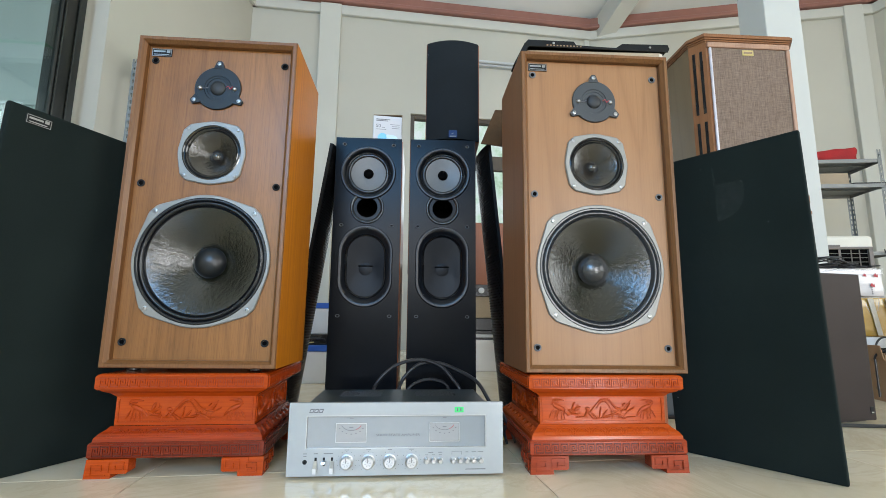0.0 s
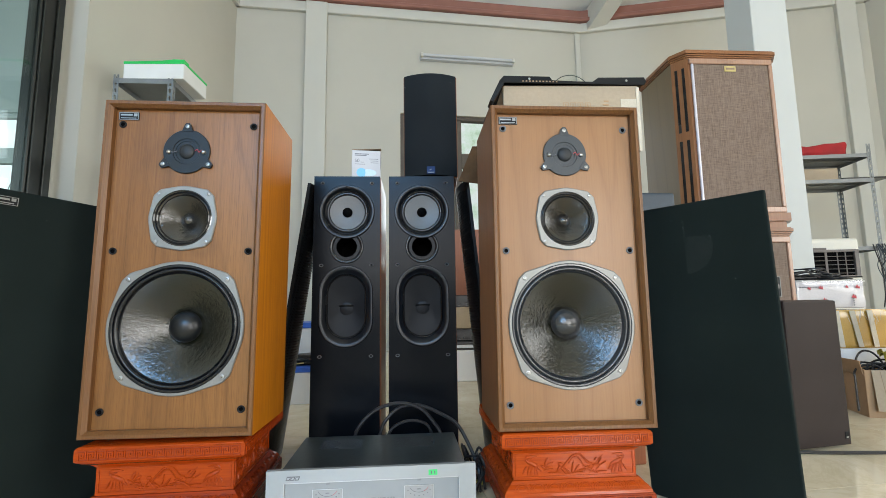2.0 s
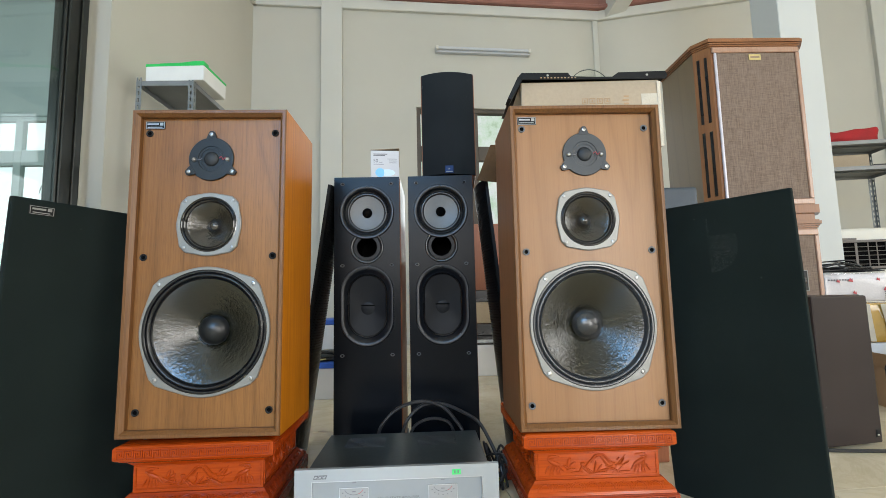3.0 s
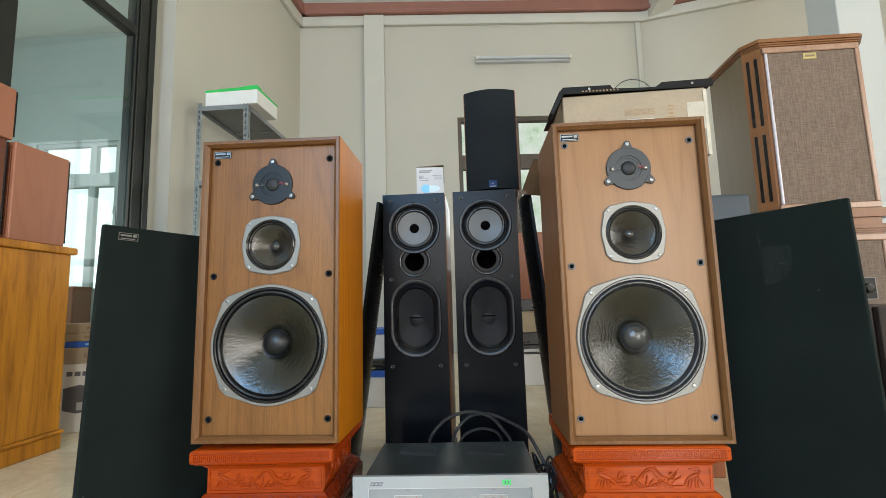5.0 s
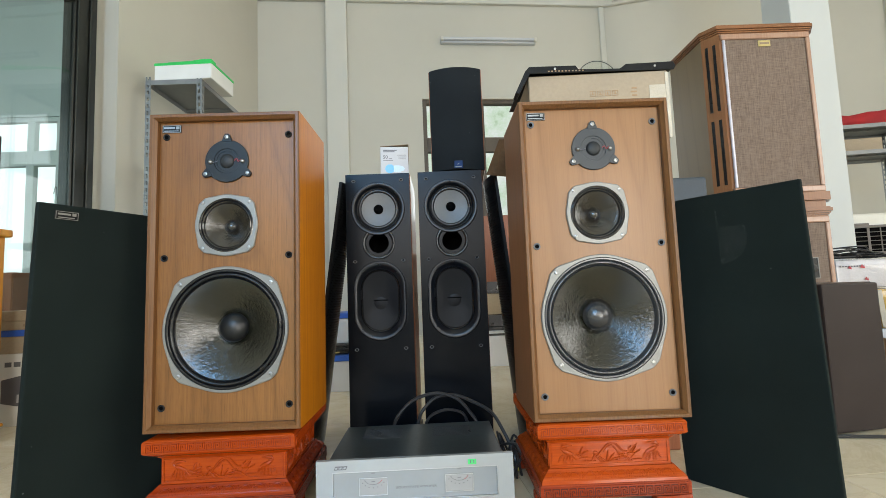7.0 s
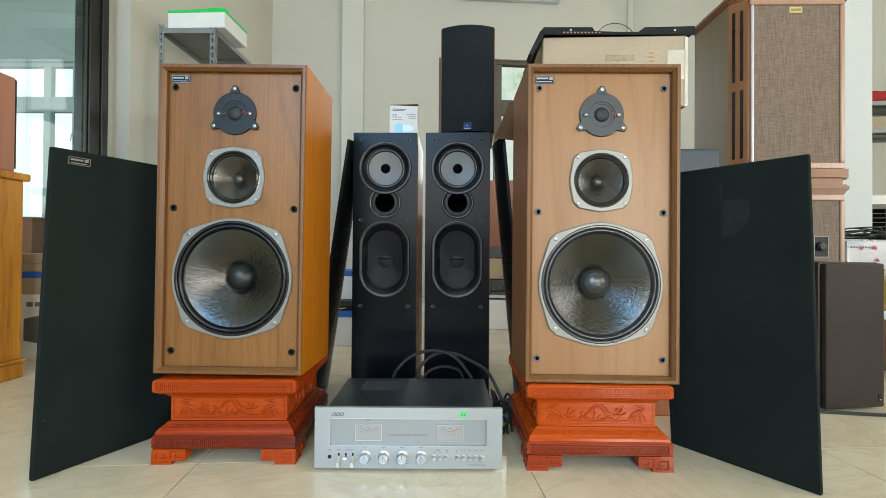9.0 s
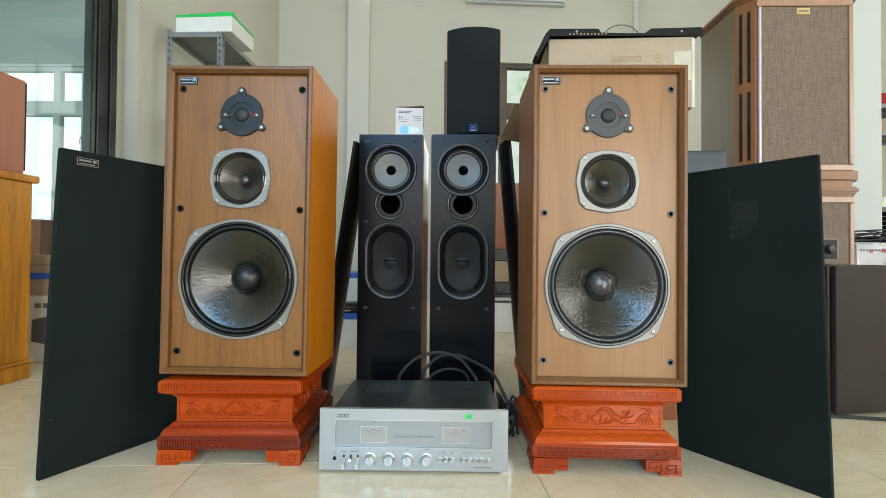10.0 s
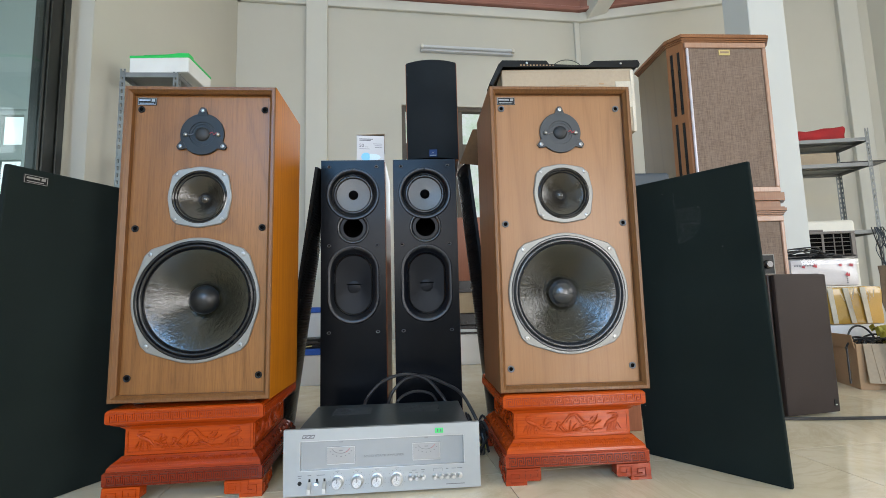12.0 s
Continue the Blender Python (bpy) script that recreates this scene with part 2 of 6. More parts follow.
AMP_CASE = plain("black_enamel_case", (0.024, 0.030, 0.029), 0.36, 0, 0.8, 12, 0.0004, 0.0, 0.5)
DISPLAY = plain("grey_display", (0.245, 0.262, 0.27), 0.16, 0, 0.05, 6)
METER = plain("meter_paper", (0.285, 0.286, 0.283), 0.25, 0, 0.05, 10)
INK = plain("grey_ink", (0.12, 0.12, 0.13), 0.6)
RED_INK = plain("red_ink", (0.40, 0.04, 0.05), 0.6)
GREEN = plain("green_tape", (0.02, 0.50, 0.10), 0.45)
STICKER = plain("green_sticker", (0.05, 0.52, 0.14), 0.6)
WHITE = plain("white_card", (0.66, 0.67, 0.68), 0.5, 0, 0.05)
FOAM = plain("white_foam", (0.66, 0.66, 0.63), 0.8, 0, 0.05, 30, 0.0008)
BLUE = plain("blue_print", (0.02, 0.10, 0.48), 0.5)
SKY_BLUE = plain("light_blue_print", (0.18, 0.50, 0.78), 0.5)
CARD = plain("cardboard", (0.36, 0.225, 0.12), 0.8, 0, 0.14, 12, 0.0006)
CARD_PALE = plain("pale_cardboard", (0.35, 0.277, 0.19), 0.75, 0, 0.18, 12, 0.0006)
CARD_DARK = plain("cardboard_print", (0.26, 0.19, 0.12), 0.8)
TAPE = plain("clear_tape", (0.52, 0.47, 0.38), 0.12, 0, 0.2, 30, 0.001, 0.5)
YELLOW = plain("yellow_wrapped_carton", (0.44, 0.26, 0.05), 0.25, 0, 0.22, 18, 0.002, 0.6)
RED = plain("red_cloth", (0.30, 0.010, 0.012), 0.75, 0, 0.3, 25, 0.002)
RACK = plain("grey_steel_rack", (0.21, 0.22, 0.22), 0.45, 0.3, 0.15, 20)
RACK_UP = plain("pale_steel_upright", (0.19, 0.205, 0.205), 0.42, 0.3, 0.15, 20)
ALU_DARK = plain("dark_bronze_frame", (0.022, 0.024, 0.021), 0.35, 0.4, 0.15, 10)
WIN_FRAME = plain("grey_window_frame", (0.125, 0.112, 0.090), 0.45, 0.1)
CREAM_PLASTIC = plain("cream_plastic", (0.58, 0.56, 0.49), 0.45, 0, 0.06)
GRILLE_GREY = plain("grey_brown_louvre", (0.115, 0.10, 0.09), 0.45, 0, 0.15)
# window glint on the grille frame's inner edge, put into a pale colour
EDGE_GLINT = plain("edge_glint", (0.62, 0.60, 0.66), 0.30, 0.4, 0.05)
GOLD = plain("brass_plate", (0.55, 0.45, 0.20), 0.35, 0.7)
BLUE_BADGE = plain("blue_badge", (0.006, 0.026, 0.095), 0.55, spec=0.2)
CABLE = plain("black_cable", (0.016, 0.016, 0.017), 0.38)
PINKBOX = plain("pale_wrapped_carton", (0.54, 0.51, 0.50), 0.25, 0, 0.14, 14, 0.003, 0.5)
YELLOW_GREEN = plain("yellow_green_bag", (0.36, 0.33, 0.03), 0.35, 0, 0.45, 60, 0.004)
FLAP_CARD = plain("dark_brown_card", (0.074, 0.041, 0.020), 0.9, 0, 0.35, 10, 0.004, 0.2, 0.1)
TORN_CARD = plain("torn_brown_card", (0.135, 0.085, 0.044), 0.7, 0, 0.35, 10, 0.004, 0.2)
GROUT = plain("tile_joint", (0.50, 0.44, 0.33), 0.6)
BLUEGREY = plain("blue_grey_vinyl", (0.028, 0.042, 0.056), 0.5, 0, 0.2)
LAMPTUBE = plain("white_tube", (0.50, 0.52, 0.53), 0.3, 0, 0.03)


def cone_mat(name, a, c, rough):
    m, nt, b = node_mat(name, rough)
    v = coords(nt)
    n = noise_tex(nt, v, 9, 4, 0.6)
    f = noise_tex(nt, v, 125, 4, 0.62, 0.4)
    nt.links.new(ramp(nt, n, [(0.3, a), (0.7, c)]), b.inputs["Base Color"])
    spread(nt, b, f, rough * 0.8, rough * 1.3)
    bump(nt, b, f, 0.6, 0.0022)
    nt.links.new(b.inputs["Normal"].links[0].from_socket, b.inputs["Coat Normal"])
    b.inputs["Specular IOR Level"].default_value = 0.55
    b.inputs["Coat Weight"].default_value = 0.4
    b.inputs["Coat Roughness"].default_value = 0.12
    return m


DOPED = cone_mat("doped_paper_cone", (0.0045, 0.0046, 0.0024), (0.013, 0.0125, 0.0065), 0.12)
MIDCONE = cone_mat("brown_doped_cone", (0.011, 0.009, 0.0055), (0.030, 0.024, 0.016), 0.09)
SILVERCONE = plain("grey_polymer_cone", (0.135, 0.138, 0.135), 0.34, 0.0, 0.10, spec=0.30)
DARKCONE = plain("black_polymer_cone", (0.0035, 0.0046, 0.0064), 0.34, 0, 0.15, spec=0.12)


def tile_mat():
    m, nt, b = node_mat("polished_tile", 0.10)
    v = coords(nt, jitter=13.0)
    cloud = noise_tex(nt, v, 3.2, 6, 0.62, 1.4)
    vein = noise_tex(nt, v, 1.6, 8, 0.7, 2.5)
    col = ramp(nt, cloud, [(0.25, (0.60, 0.51, 0.34)), (0.55, (0.69, 0.60, 0.43)), (0.8, (0.74, 0.66, 0.50))])
    col = mix(nt, ramp(nt, vein, [(0.46, (0, 0, 0)), (0.5, (0.25, 0.25, 0.25)), (0.54, (0, 0, 0))]), col, (0.46, 0.36, 0.22))
    nt.links.new(col, b.inputs["Base Color"])
    spread(nt, b, cloud, 0.06, 0.16)
    return m


TILE = tile_mat()


def clear_glass(name, tint):
    m = bpy.data.materials.new(name)
    m.use_nodes = True
    nt = m.node_tree
    nt.nodes.remove(nt.nodes["Principled BSDF"])
    lw = nt.nodes.new("ShaderNodeLayerWeight")
    lw.inputs["Blend"].default_value = 0.5
    pw = nt.nodes.new("ShaderNodeMath")
    pw.operation = 'POWER'
    pw.inputs[1].default_value = 4.0
    nt.links.new(lw.outputs["Facing"], pw.inputs[0])
    fres = nt.nodes.new("ShaderNodeMath")
    fres.operation = 'MULTIPLY_ADD'
    fres.inputs[1].default_value = 0.9
    fres.inputs[2].default_value = 0.04
    nt.links.new(pw.outputs[0], fres.inputs[0])
    tr = nt.nodes.new("ShaderNodeBsdfTransparent")
    tr.inputs["Color"].default_value = (*tint, 1)
    gl = nt.nodes.new("ShaderNodeBsdfGlossy")
    gl.inputs["Roughness"].default_value = 0.02
    mx = nt.nodes.new("ShaderNodeMixShader")
    nt.links.new(fres.outputs[0], mx.inputs[0])
    nt.links.new(tr.outputs[0], mx.inputs[1])
    nt.links.new(gl.outputs[0], mx.inputs[2])
    nt.links.new(mx.outputs[0], nt.nodes["Material Output"].inputs["Surface"])
    return m


CLEAR = clear_glass("clear_glass", (0.97, 0.99, 0.98))
TINTED = clear_glass("tinted_glass", (0.84, 0.93, 0.93))


def outdoors(name, low, mid, high, power):
    """Pale sky and blurred foliage, far outside the windows."""
    m = bpy.data.materials.new(name)
    m.use_nodes = True
    nt = m.node_tree
    nt.nodes.remove(nt.nodes["Principled BSDF"])
    em = nt.nodes.new("ShaderNodeEmission")
    v = coords(nt)
    leaf = noise_tex(nt, v, 0.9, 5, 0.7)
    col = ramp(nt, leaf, [(0.34, low), (0.46, mid), (0.56, high)])
    nt.links.new(col, em.inputs["Color"])
    em.inputs["Strength"].default_value = power
    nt.links.new(em.outputs[0], nt.nodes["Material Output"].inputs["Surface"])
    return m


OUTDOORS = outdoors("outdoor_backdrop", (0.36, 0.58, 0.32), (0.72, 0.90, 0.74), (0.92, 0.99, 0.97), 0.82)
BRIGHT_SKY = outdoors("sky_backdrop", (0.82, 0.92, 0.96), (0.95, 0.99, 1.0), (0.97, 1.0, 1.0), 1.5)


# ---- mesh helpers ----
def link_mesh(name, bm, material, smooth=False):
    me = bpy.data.meshes.new(name)
    bmesh.ops.recalc_face_normals(bm, faces=bm.faces)
    bm.to_mesh(me)
    bm.free()
    me.materials.append(material)
    if smooth:
        for p in me.polygons:
            p.use_smooth = True
        me.set_sharp_from_angle(angle=radians(smooth if smooth > 1 else 40))
    return new(name, me)


def part(name, bm, material, parent, label="", smooth=0):
    ob = link_mesh(name, bm, material, smooth)
    ob.parent = parent
    if label:
        tagged(ob, label)
    return ob


def base(name, m, label, category, group="", kind=""):
    """An empty at a thing's base that carries its parts."""
    ob = new(name)
    ob.empty_display_size = 0.05
    ob.matrix_world = m
    return tagged(ob, label, category, group, kind)


def add_box(bm, lo, hi, bevel=0.0, seg=1):
    t = bmesh.new()
    bmesh.ops.create_cube(t, size=1.0)
    s = [h - l for l, h in zip(lo, hi)]
    c = [(h + l) / 2 for l, h in zip(lo, hi)]
    bmesh.ops.transform(t, matrix=Matrix.Translation(c) @ Matrix.Diagonal((*s, 1)), verts=t.verts)
    if bevel:
        bmesh.ops.bevel(t, geom=t.edges[:], offset=bevel, segments=seg, affect='EDGES', profile=0.6)
    merge(bm, t)
    return bm


def merge(bm, t, m=None):
    if m is not None:
        bmesh.ops.transform(t, matrix=m, verts=t.verts)
    idx = {v: bm.verts.new(v.co) for v in t.verts}
    for f in t.faces:
        try:
            bm.faces.new([idx[v] for v in f.verts])
        except ValueError:
            pass
    t.free()


def box(lo, hi, bevel=0.0, seg=1):
    return add_box(bmesh.new(), lo, hi, bevel, seg)


def lathe(profile, seg=48, m=None, bm=None):
    """Revolve (radius, height) pairs round the y axis; height goes along -y, towards the viewer."""
    t = bmesh.new()
    rings = []
    for r, h in profile:
        if r < 1e-6:
            rings.append([t.verts.new((0, -h, 0))])
        else:
            rings.append([t.verts.new((r * math.cos(2 * math.pi * k / seg), -h, r * math.sin(2 * math.pi * k / seg))) for k in range(seg)])
    for a, c in zip(rings, rings[1:]):
        for k in range(seg):
            q = [a[k % len(a)], a[(k + 1) % len(a)], c[(k + 1) % len(c)], c[k % len(c)]]
            u = list(dict.fromkeys(q))
            if len(u) > 2:
                t.faces.new(u)
    if bm is None:
        bm = bmesh.new()
    merge(bm, t, m)
    return bm


def tube(points, r, seg=8, bm=None, closed=False):
    """A round cord through points, smoothed between them."""
    pts = [Vector(p) for p in points]
    fine = []
    n = len(pts)
    for i in range(n - 1):
        p0, p1, p2, p3 = pts[max(i - 1, 0)], pts[i], pts[i + 1], pts[min(i + 2, n - 1)]
        for k in range(6):
            u = k / 6
            fine.append(0.5 * ((2 * p1) + (p2 - p0) * u + (2 * p0 - 5 * p1 + 4 * p2 - p3) * u * u + (3 * p1 - p0 - 3 * p2 + p3) * u ** 3))
    fine.append(pts[-1])
    t = bmesh.new()
    rings = []
    up = Vector((0.13, 0.31, 0.94))
    for i, p in enumerate(fine):
        d = (fine[min(i + 1, len(fine) - 1)] - fine[max(i - 1, 0)]).normalized()
        a = d.cross(up).normalized()
        c = d.cross(a).normalized()
        rings.append([t.verts.new(p + r * (math.cos(2 * math.pi * k / seg) * a + math.sin(2 * math.pi * k / seg) * c)) for k in range(seg)])
    for a, c in zip(rings, rings[1:]):
        for k in range(seg):
            t.faces.new((a[k], a[(k + 1) % seg], c[(k + 1) % seg], c[k]))
    t.faces.new(rings[0])
    t.faces.new(rings[-1])
    if bm is None:
        bm = bmesh.new()
    merge(bm, t)
    return bm


def prism(outline, y0, y1, bm=None, m=None):
    """A flat outline of (x, z) pairs, given depth from y0 to y1."""
    t = bmesh.new()
    a = [t.verts.new((x, y0, z)) for x, z in outline]
    c = [t.verts.new((x, y1, z)) for x, z in outline]
    t.faces.new(a)
    t.faces.new(c[::-1])
    n = len(a)
    for k in range(n):
        t.faces.new((a[k], c[k], c[(k + 1) % n], a[(k + 1) % n]))
    if bm is None:
        bm = bmesh.new()
    merge(bm, t, m)
    return bm


def plan_prism(outline, z0, z1, bm=None):
    """A plan outline of (x, y) pairs, given height from z0 to z1."""
    t = bmesh.new()
    a = [t.verts.new((x, y, z0)) for x, y in outline]
    c = [t.verts.new((x, y, z1)) for x, y in outline]
    t.faces.new(a)
    t.faces.new(c[::-1])
    n = len(a)
    for k in range(n):
        t.faces.new((a[k], c[k], c[(k + 1) % n], a[(k + 1) % n]))
    if bm is None:
        bm = bmesh.new()
    merge(bm, t)
    return bm


def hull(points):
    """The convex outline round (x, z) points, in order."""
    pts = sorted(set(points))

    def half(seq):
        out = []
        for p in seq:
            while len(out) > 1 and (out[-1][0] - out[-2][0]) * (p[1] - out[-2][1]) - (out[-1][1] - out[-2][1]) * (p[0] - out[-2][0]) <= 0:
                out.pop()
            out.append(p)
        return out
    lower, upper = half(pts), half(pts[::-1])
    return lower[:-1] + upper[:-1]


def reach(outline, a):
    """How far an outline of (x, z) pairs lies from the origin in direction a."""
    dx, dz = math.cos(a), math.sin(a)
    best = 0
    for (x0, z0), (x1, z1) in zip(outline, outline[1:] + outline[:1]):
        ex, ez = x1 - x0, z1 - z0
        den = dx * ez - dz * ex
        if abs(den) < 1e-9:
            continue
        s = (x0 * ez - z0 * ex) / den
        u = (x0 * dz - z0 * dx) / den
        if s > 0 and -1e-6 <= u <= 1 + 1e-6:
            best = max(best, s)
    return best


def circle(r, n=96):
    return [(r * math.cos(2 * math.pi * k / n), r * math.sin(2 * math.pi * k / n)) for k in range(n)]


def stadium(w, h, n=48):
    """An upright racetrack of half width w and half height h."""
    out = []
    for k in range(n + 1):
        a = math.pi * k / n
        out.append((w * math.cos(a), h - w + w * math.sin(a)))
    for k in range(n + 1):
        a = math.pi + math.pi * k / n
        out.append((w * math.cos(a), -(h - w) + w * math.sin(a)))
    return out


def loops_between(steps, m=None, bm=None, cap=False, extra=()):
    """Skin through (outline, y) steps round one centre."""
    angles = sorted({round(2 * math.pi * k / 96, 6) for k in range(96)} | {round(a % (2 * math.pi), 6) for a in extra})
    t = bmesh.new()
    loops = [[t.verts.new((reach(o, a) * math.cos(a), y, reach(o, a) * math.sin(a))) for a in angles] for o, y in steps]
    n = len(angles)
    for a, c in zip(loops, loops[1:]):
        for k in range(n):
            t.faces.new((a[k], a[(k + 1) % n], c[(k + 1) % n], c[k]))
    if cap:
        t.faces.new(loops[-1])
    if bm is None:
        bm = bmesh.new()
    merge(bm, t, m)
    return bm


def grown(o, d):
    return [(x + d * x / math.hypot(x, z), z + d * z / math.hypot(x, z)) for x, z in o]


def ring_plate(outer, inner, y0, y1, bm=None, m=None, edge=0.0012):
    """A plate with an outline and a hole, from y0 (back) to y1 (front)."""
    if not isinstance(inner, list):
        inner = circle(inner)
    steps = [(outer, y0)]
    if edge:
        steps += [(outer, y1 + edge), (grown(outer, -edge), y1)]
    else:
        steps += [(outer, y1)]
    steps += [(inner, y1), (inner, y0)]
    return loops_between(steps, m, bm, extra=[math.atan2(z, x) for x, z in outer] if len(outer) < 20 else ())


def rect(x0, x1, z0, z1):
    return [(x0, z0), (x1, z0), (x1, z1), (x0, z1)]


def writing(text, size, m, material, parent, name="lettering", wide=1.0):
    cu = bpy.data.curves.new(name, 'FONT')
    cu.body, cu.size, cu.extrude = text, size, 0.0002
    cu.align_x, cu.align_y = 'CENTER', 'CENTER'
    tmp = new(name, cu)
    me = bpy.data.meshes.new_from_object(tmp.evaluated_get(bpy.context.evaluated_depsgraph_get()))
    bpy.data.objects.remove(tmp)
    me.materials.clear()
    me.materials.append(material)
    ob = new(name, me)
    ob.parent = parent
    ob.matrix_basis = m @ pose(0, 0, 0, 90) @ Matrix.Diagonal((wide, 1, 1, 1))
    return ob


# ---- structure ----
FLOOR_TURN = 4.75
floor = base("floor", pose(0, 0, 0), "polished cream ceramic tile floor with fine joints", "floor", kind="structure")
part("floor_bed", box((-6.7, -5.6, -0.12), (7.2, 6.2, -0.004)), GROUT, floor)

WALL_TOP = 4.29


def wall(name, p0, p1, label, openings=(), thick=0.18, z1=WALL_TOP, material=None):
    """A wall from p0 to p1 whose inner face runs between them; openings are (s0, s1, z0, z1) along it."""
    d = Vector((p1[0] - p0[0], p1[1] - p0[1], 0))
    n = d.length
    bm = bmesh.new()
    s = 0.0
    for s0, s1, za, zb in sorted(openings):
        add_box(bm, (s, 0, 0), (s0, thick, z1))
        if za > 0:
            add_box(bm, (s0, 0, 0), (s1, thick, za))
        add_box(bm, (s0, 0, zb), (s1, thick, z1))
        s = s1
    add_box(bm, (s, 0, 0), (n, thick, z1))
    ob = link_mesh(name, bm, material or WALL)
    ob.matrix_world = pose(p0[0], p0[1], 0, 0, 0, math.degrees(math.atan2(d.y, d.x)))
    return tagged(ob, label, "wall", kind="structure")


A0, A1, B1, C1, D1, E1 = (-2.05, 5.2), (2.215, 5.554), (5.42, 4.76), (6.5, 1.0), (6.5, -5.0), (-2.32, -5.0)
wall("wall_north", A0, A1, "cream painted plaster wall with a high window", [(1.92, 3.75, 0.85, 2.82)])
wall("wall_north_east", A1, B1, "cream painted plaster wall behind the steel rack")
wall("wall_east_1", B1, C1, "cream painted plaster wall in shade")
wall("wall_east_2", C1, D1, "plain painted wall with a wide window", [(0.9, 5.3, 0.7, 3.3)])
wall("wall_south", D1, E1, "plain painted wall with an open doorway and a wide window", [(3.3, 4.5, 0.0, 2.4), (6.4, 8.6, 0.9, 3.4)])
wall("wall_west_1", E1, (-2.32, 0.55), "plain painted wall with a window", [(0.5, 2.3, 1.0, 3.2)])
wall("wall_west_2", (-2.2, 3.06), A0, "cream painted plaster wall beside the glazing", thick=0.25)

# ring beam, cornice and pilasters
for p0, p1 in ((A0, A1), (A1, B1), (B1, C1), ((-2.2, 3.06), A0)):
    d = Vector((p1[0] - p0[0], p1[1] - p0[1], 0))
    m = pose(p0[0], p0[1], 0, 0, 0, math.degrees(math.atan2(d.y, d.x)))
    bm = box((0, -0.05, 4.02), (d.length, 0.0, WALL_TOP - 0.145), 0.006)
    ob = link_mesh("trim", bm, TRIM_WHITE)
    ob.matrix_world = m
    tagged(ob, "white painted ring beam along the wall top", "beam", kind="structure")
    bm = box((0, -0.10, WALL_TOP - 0.142), (d.length, -0.002, WALL_TOP - 0.09), 0.008)
    add_box(bm, (0, -0.075, WALL_TOP - 0.09), (d.length, -0.002, WALL_TOP + 0.02), 0.008)
    ob = link_mesh("cornice", bm, CORNICE)
    ob.matrix_world = m
    tagged(ob, "reddish brown painted cornice moulding below the ceiling", "cornice", kind="structure")


def pilaster(x, y, rz, w=0.25, proud=0.07):
    ob = link_mesh("pilaster", box((-w / 2, -proud, 0), (w / 2, -0.001, WALL_TOP - 0.145), 0.006), TRIM_WHITE)
    ob.matrix_world = pose(x, y, 0, 0, 0, rz)
    return tagged(ob, "cream painted flat pilaster on the wall", "pilaster", kind="structure")


pilaster(-1.133, 5.276, 4.75)
pilaster(2.172, 5.5505, 4.75, 0.07, 0.02)
pilaster(5.19, 4.822, -15.0, 0.20)

APEX = (3.8, 0.3, 6.3)
bm = bmesh.new()
rim = [bm.verts.new((x, y, WALL_TOP)) for x, y in ((-2.6, 5.30), (-2.05, 5.4), (2.45, 5.77), (5.35, 5.0), (6.75, 1.0), (6.75, -5.25), (-2.6, -5.25))]
top = bm.verts.new(APEX)
rim2 = [bm.verts.new(v.co + Vector((0, 0, 0.12))) for v in rim]
top2 = bm.verts.new((APEX[0], APEX[1], APEX[2] + 0.12))
for k in range(len(rim)):
    a, c = rim[k], rim[(k + 1) % len(rim)]
    bm.faces.new((a, c, top))
    bm.faces.new((rim2[k], rim2[(k + 1) % len(rim)], top2))
    bm.faces.new((a, c, rim2[(k + 1) % len(rim)], rim2[k]))
tagged(link_mesh("ceiling", bm, CEIL), "white painted pitched ceiling", "ceiling", kind="structure")

# hip beam that climbs from the corner
hip0, hip1 = Vector((2.40, 5.52, 4.06)), Vector((APEX[0], APEX[1], APEX[2] - 0.22))
d = (hip1 - hip0)
q = d.to_track_quat('Y', 'Z').to_matrix().to_4x4()
bm = box((-0.11, 0, -0.02), (0.11, d.length, 0.26), 0.006)
ob = link_mesh("hip_beam", bm, TRIM_WHITE)
ob.matrix_world = Matrix.Translation(hip0) @ q
tagged(ob, "white painted hip beam rising to the roof", "beam", kind="structure")
ob = link_mesh("trim", box((-0.165, 0.1, 0.13), (-0.112, d.length, 0.24), 0.008), CORNICE)
ob.matrix_world = Matrix.Translation(hip0) @ q
tagged(ob, "reddish brown trim along the hip beam", "trim", kind="structure")

column = link_mesh("column", box((2.15, 2.57, 0), (2.395, 2.80, 5.6), 0.004), COLUMN)
tagged(column, "square white painted column", "column", kind="structure")

# glazed screen on the west side
GX = -2.32
screen = base("window_1", pose(GX, 0, 0), "dark bronze framed glazed screen with tinted glass", "window", kind="structure")
bm = box((-0.06, 2.80, 0), (0.02, 2.995, 4.2), 0.006)
part("jamb", bm, ALU_DARK, screen)
part("stop", box((0.0205, 2.815, 0), (0.032, 2.865, 4.2), 0.004), ALU_DARK, screen)
part("stop", box((0.0205, 2.92, 0), (0.032, 2.97, 4.2), 0.004), ALU_DARK, screen)
part("plaster_return", box((-0.12, 2.996, 0), (-0.095, 3.059, 4.2)), TRIM_WHITE, screen, "white plaster return")
part("mullion", box((-0.05, 1.82, 0), (0.03, 1.97, 4.2), 0.006), ALU_DARK, screen)
part("jamb", box((-0.06, 0.55, 0), (0.03, 0.70, 4.2), 0.006), ALU_DARK, screen)
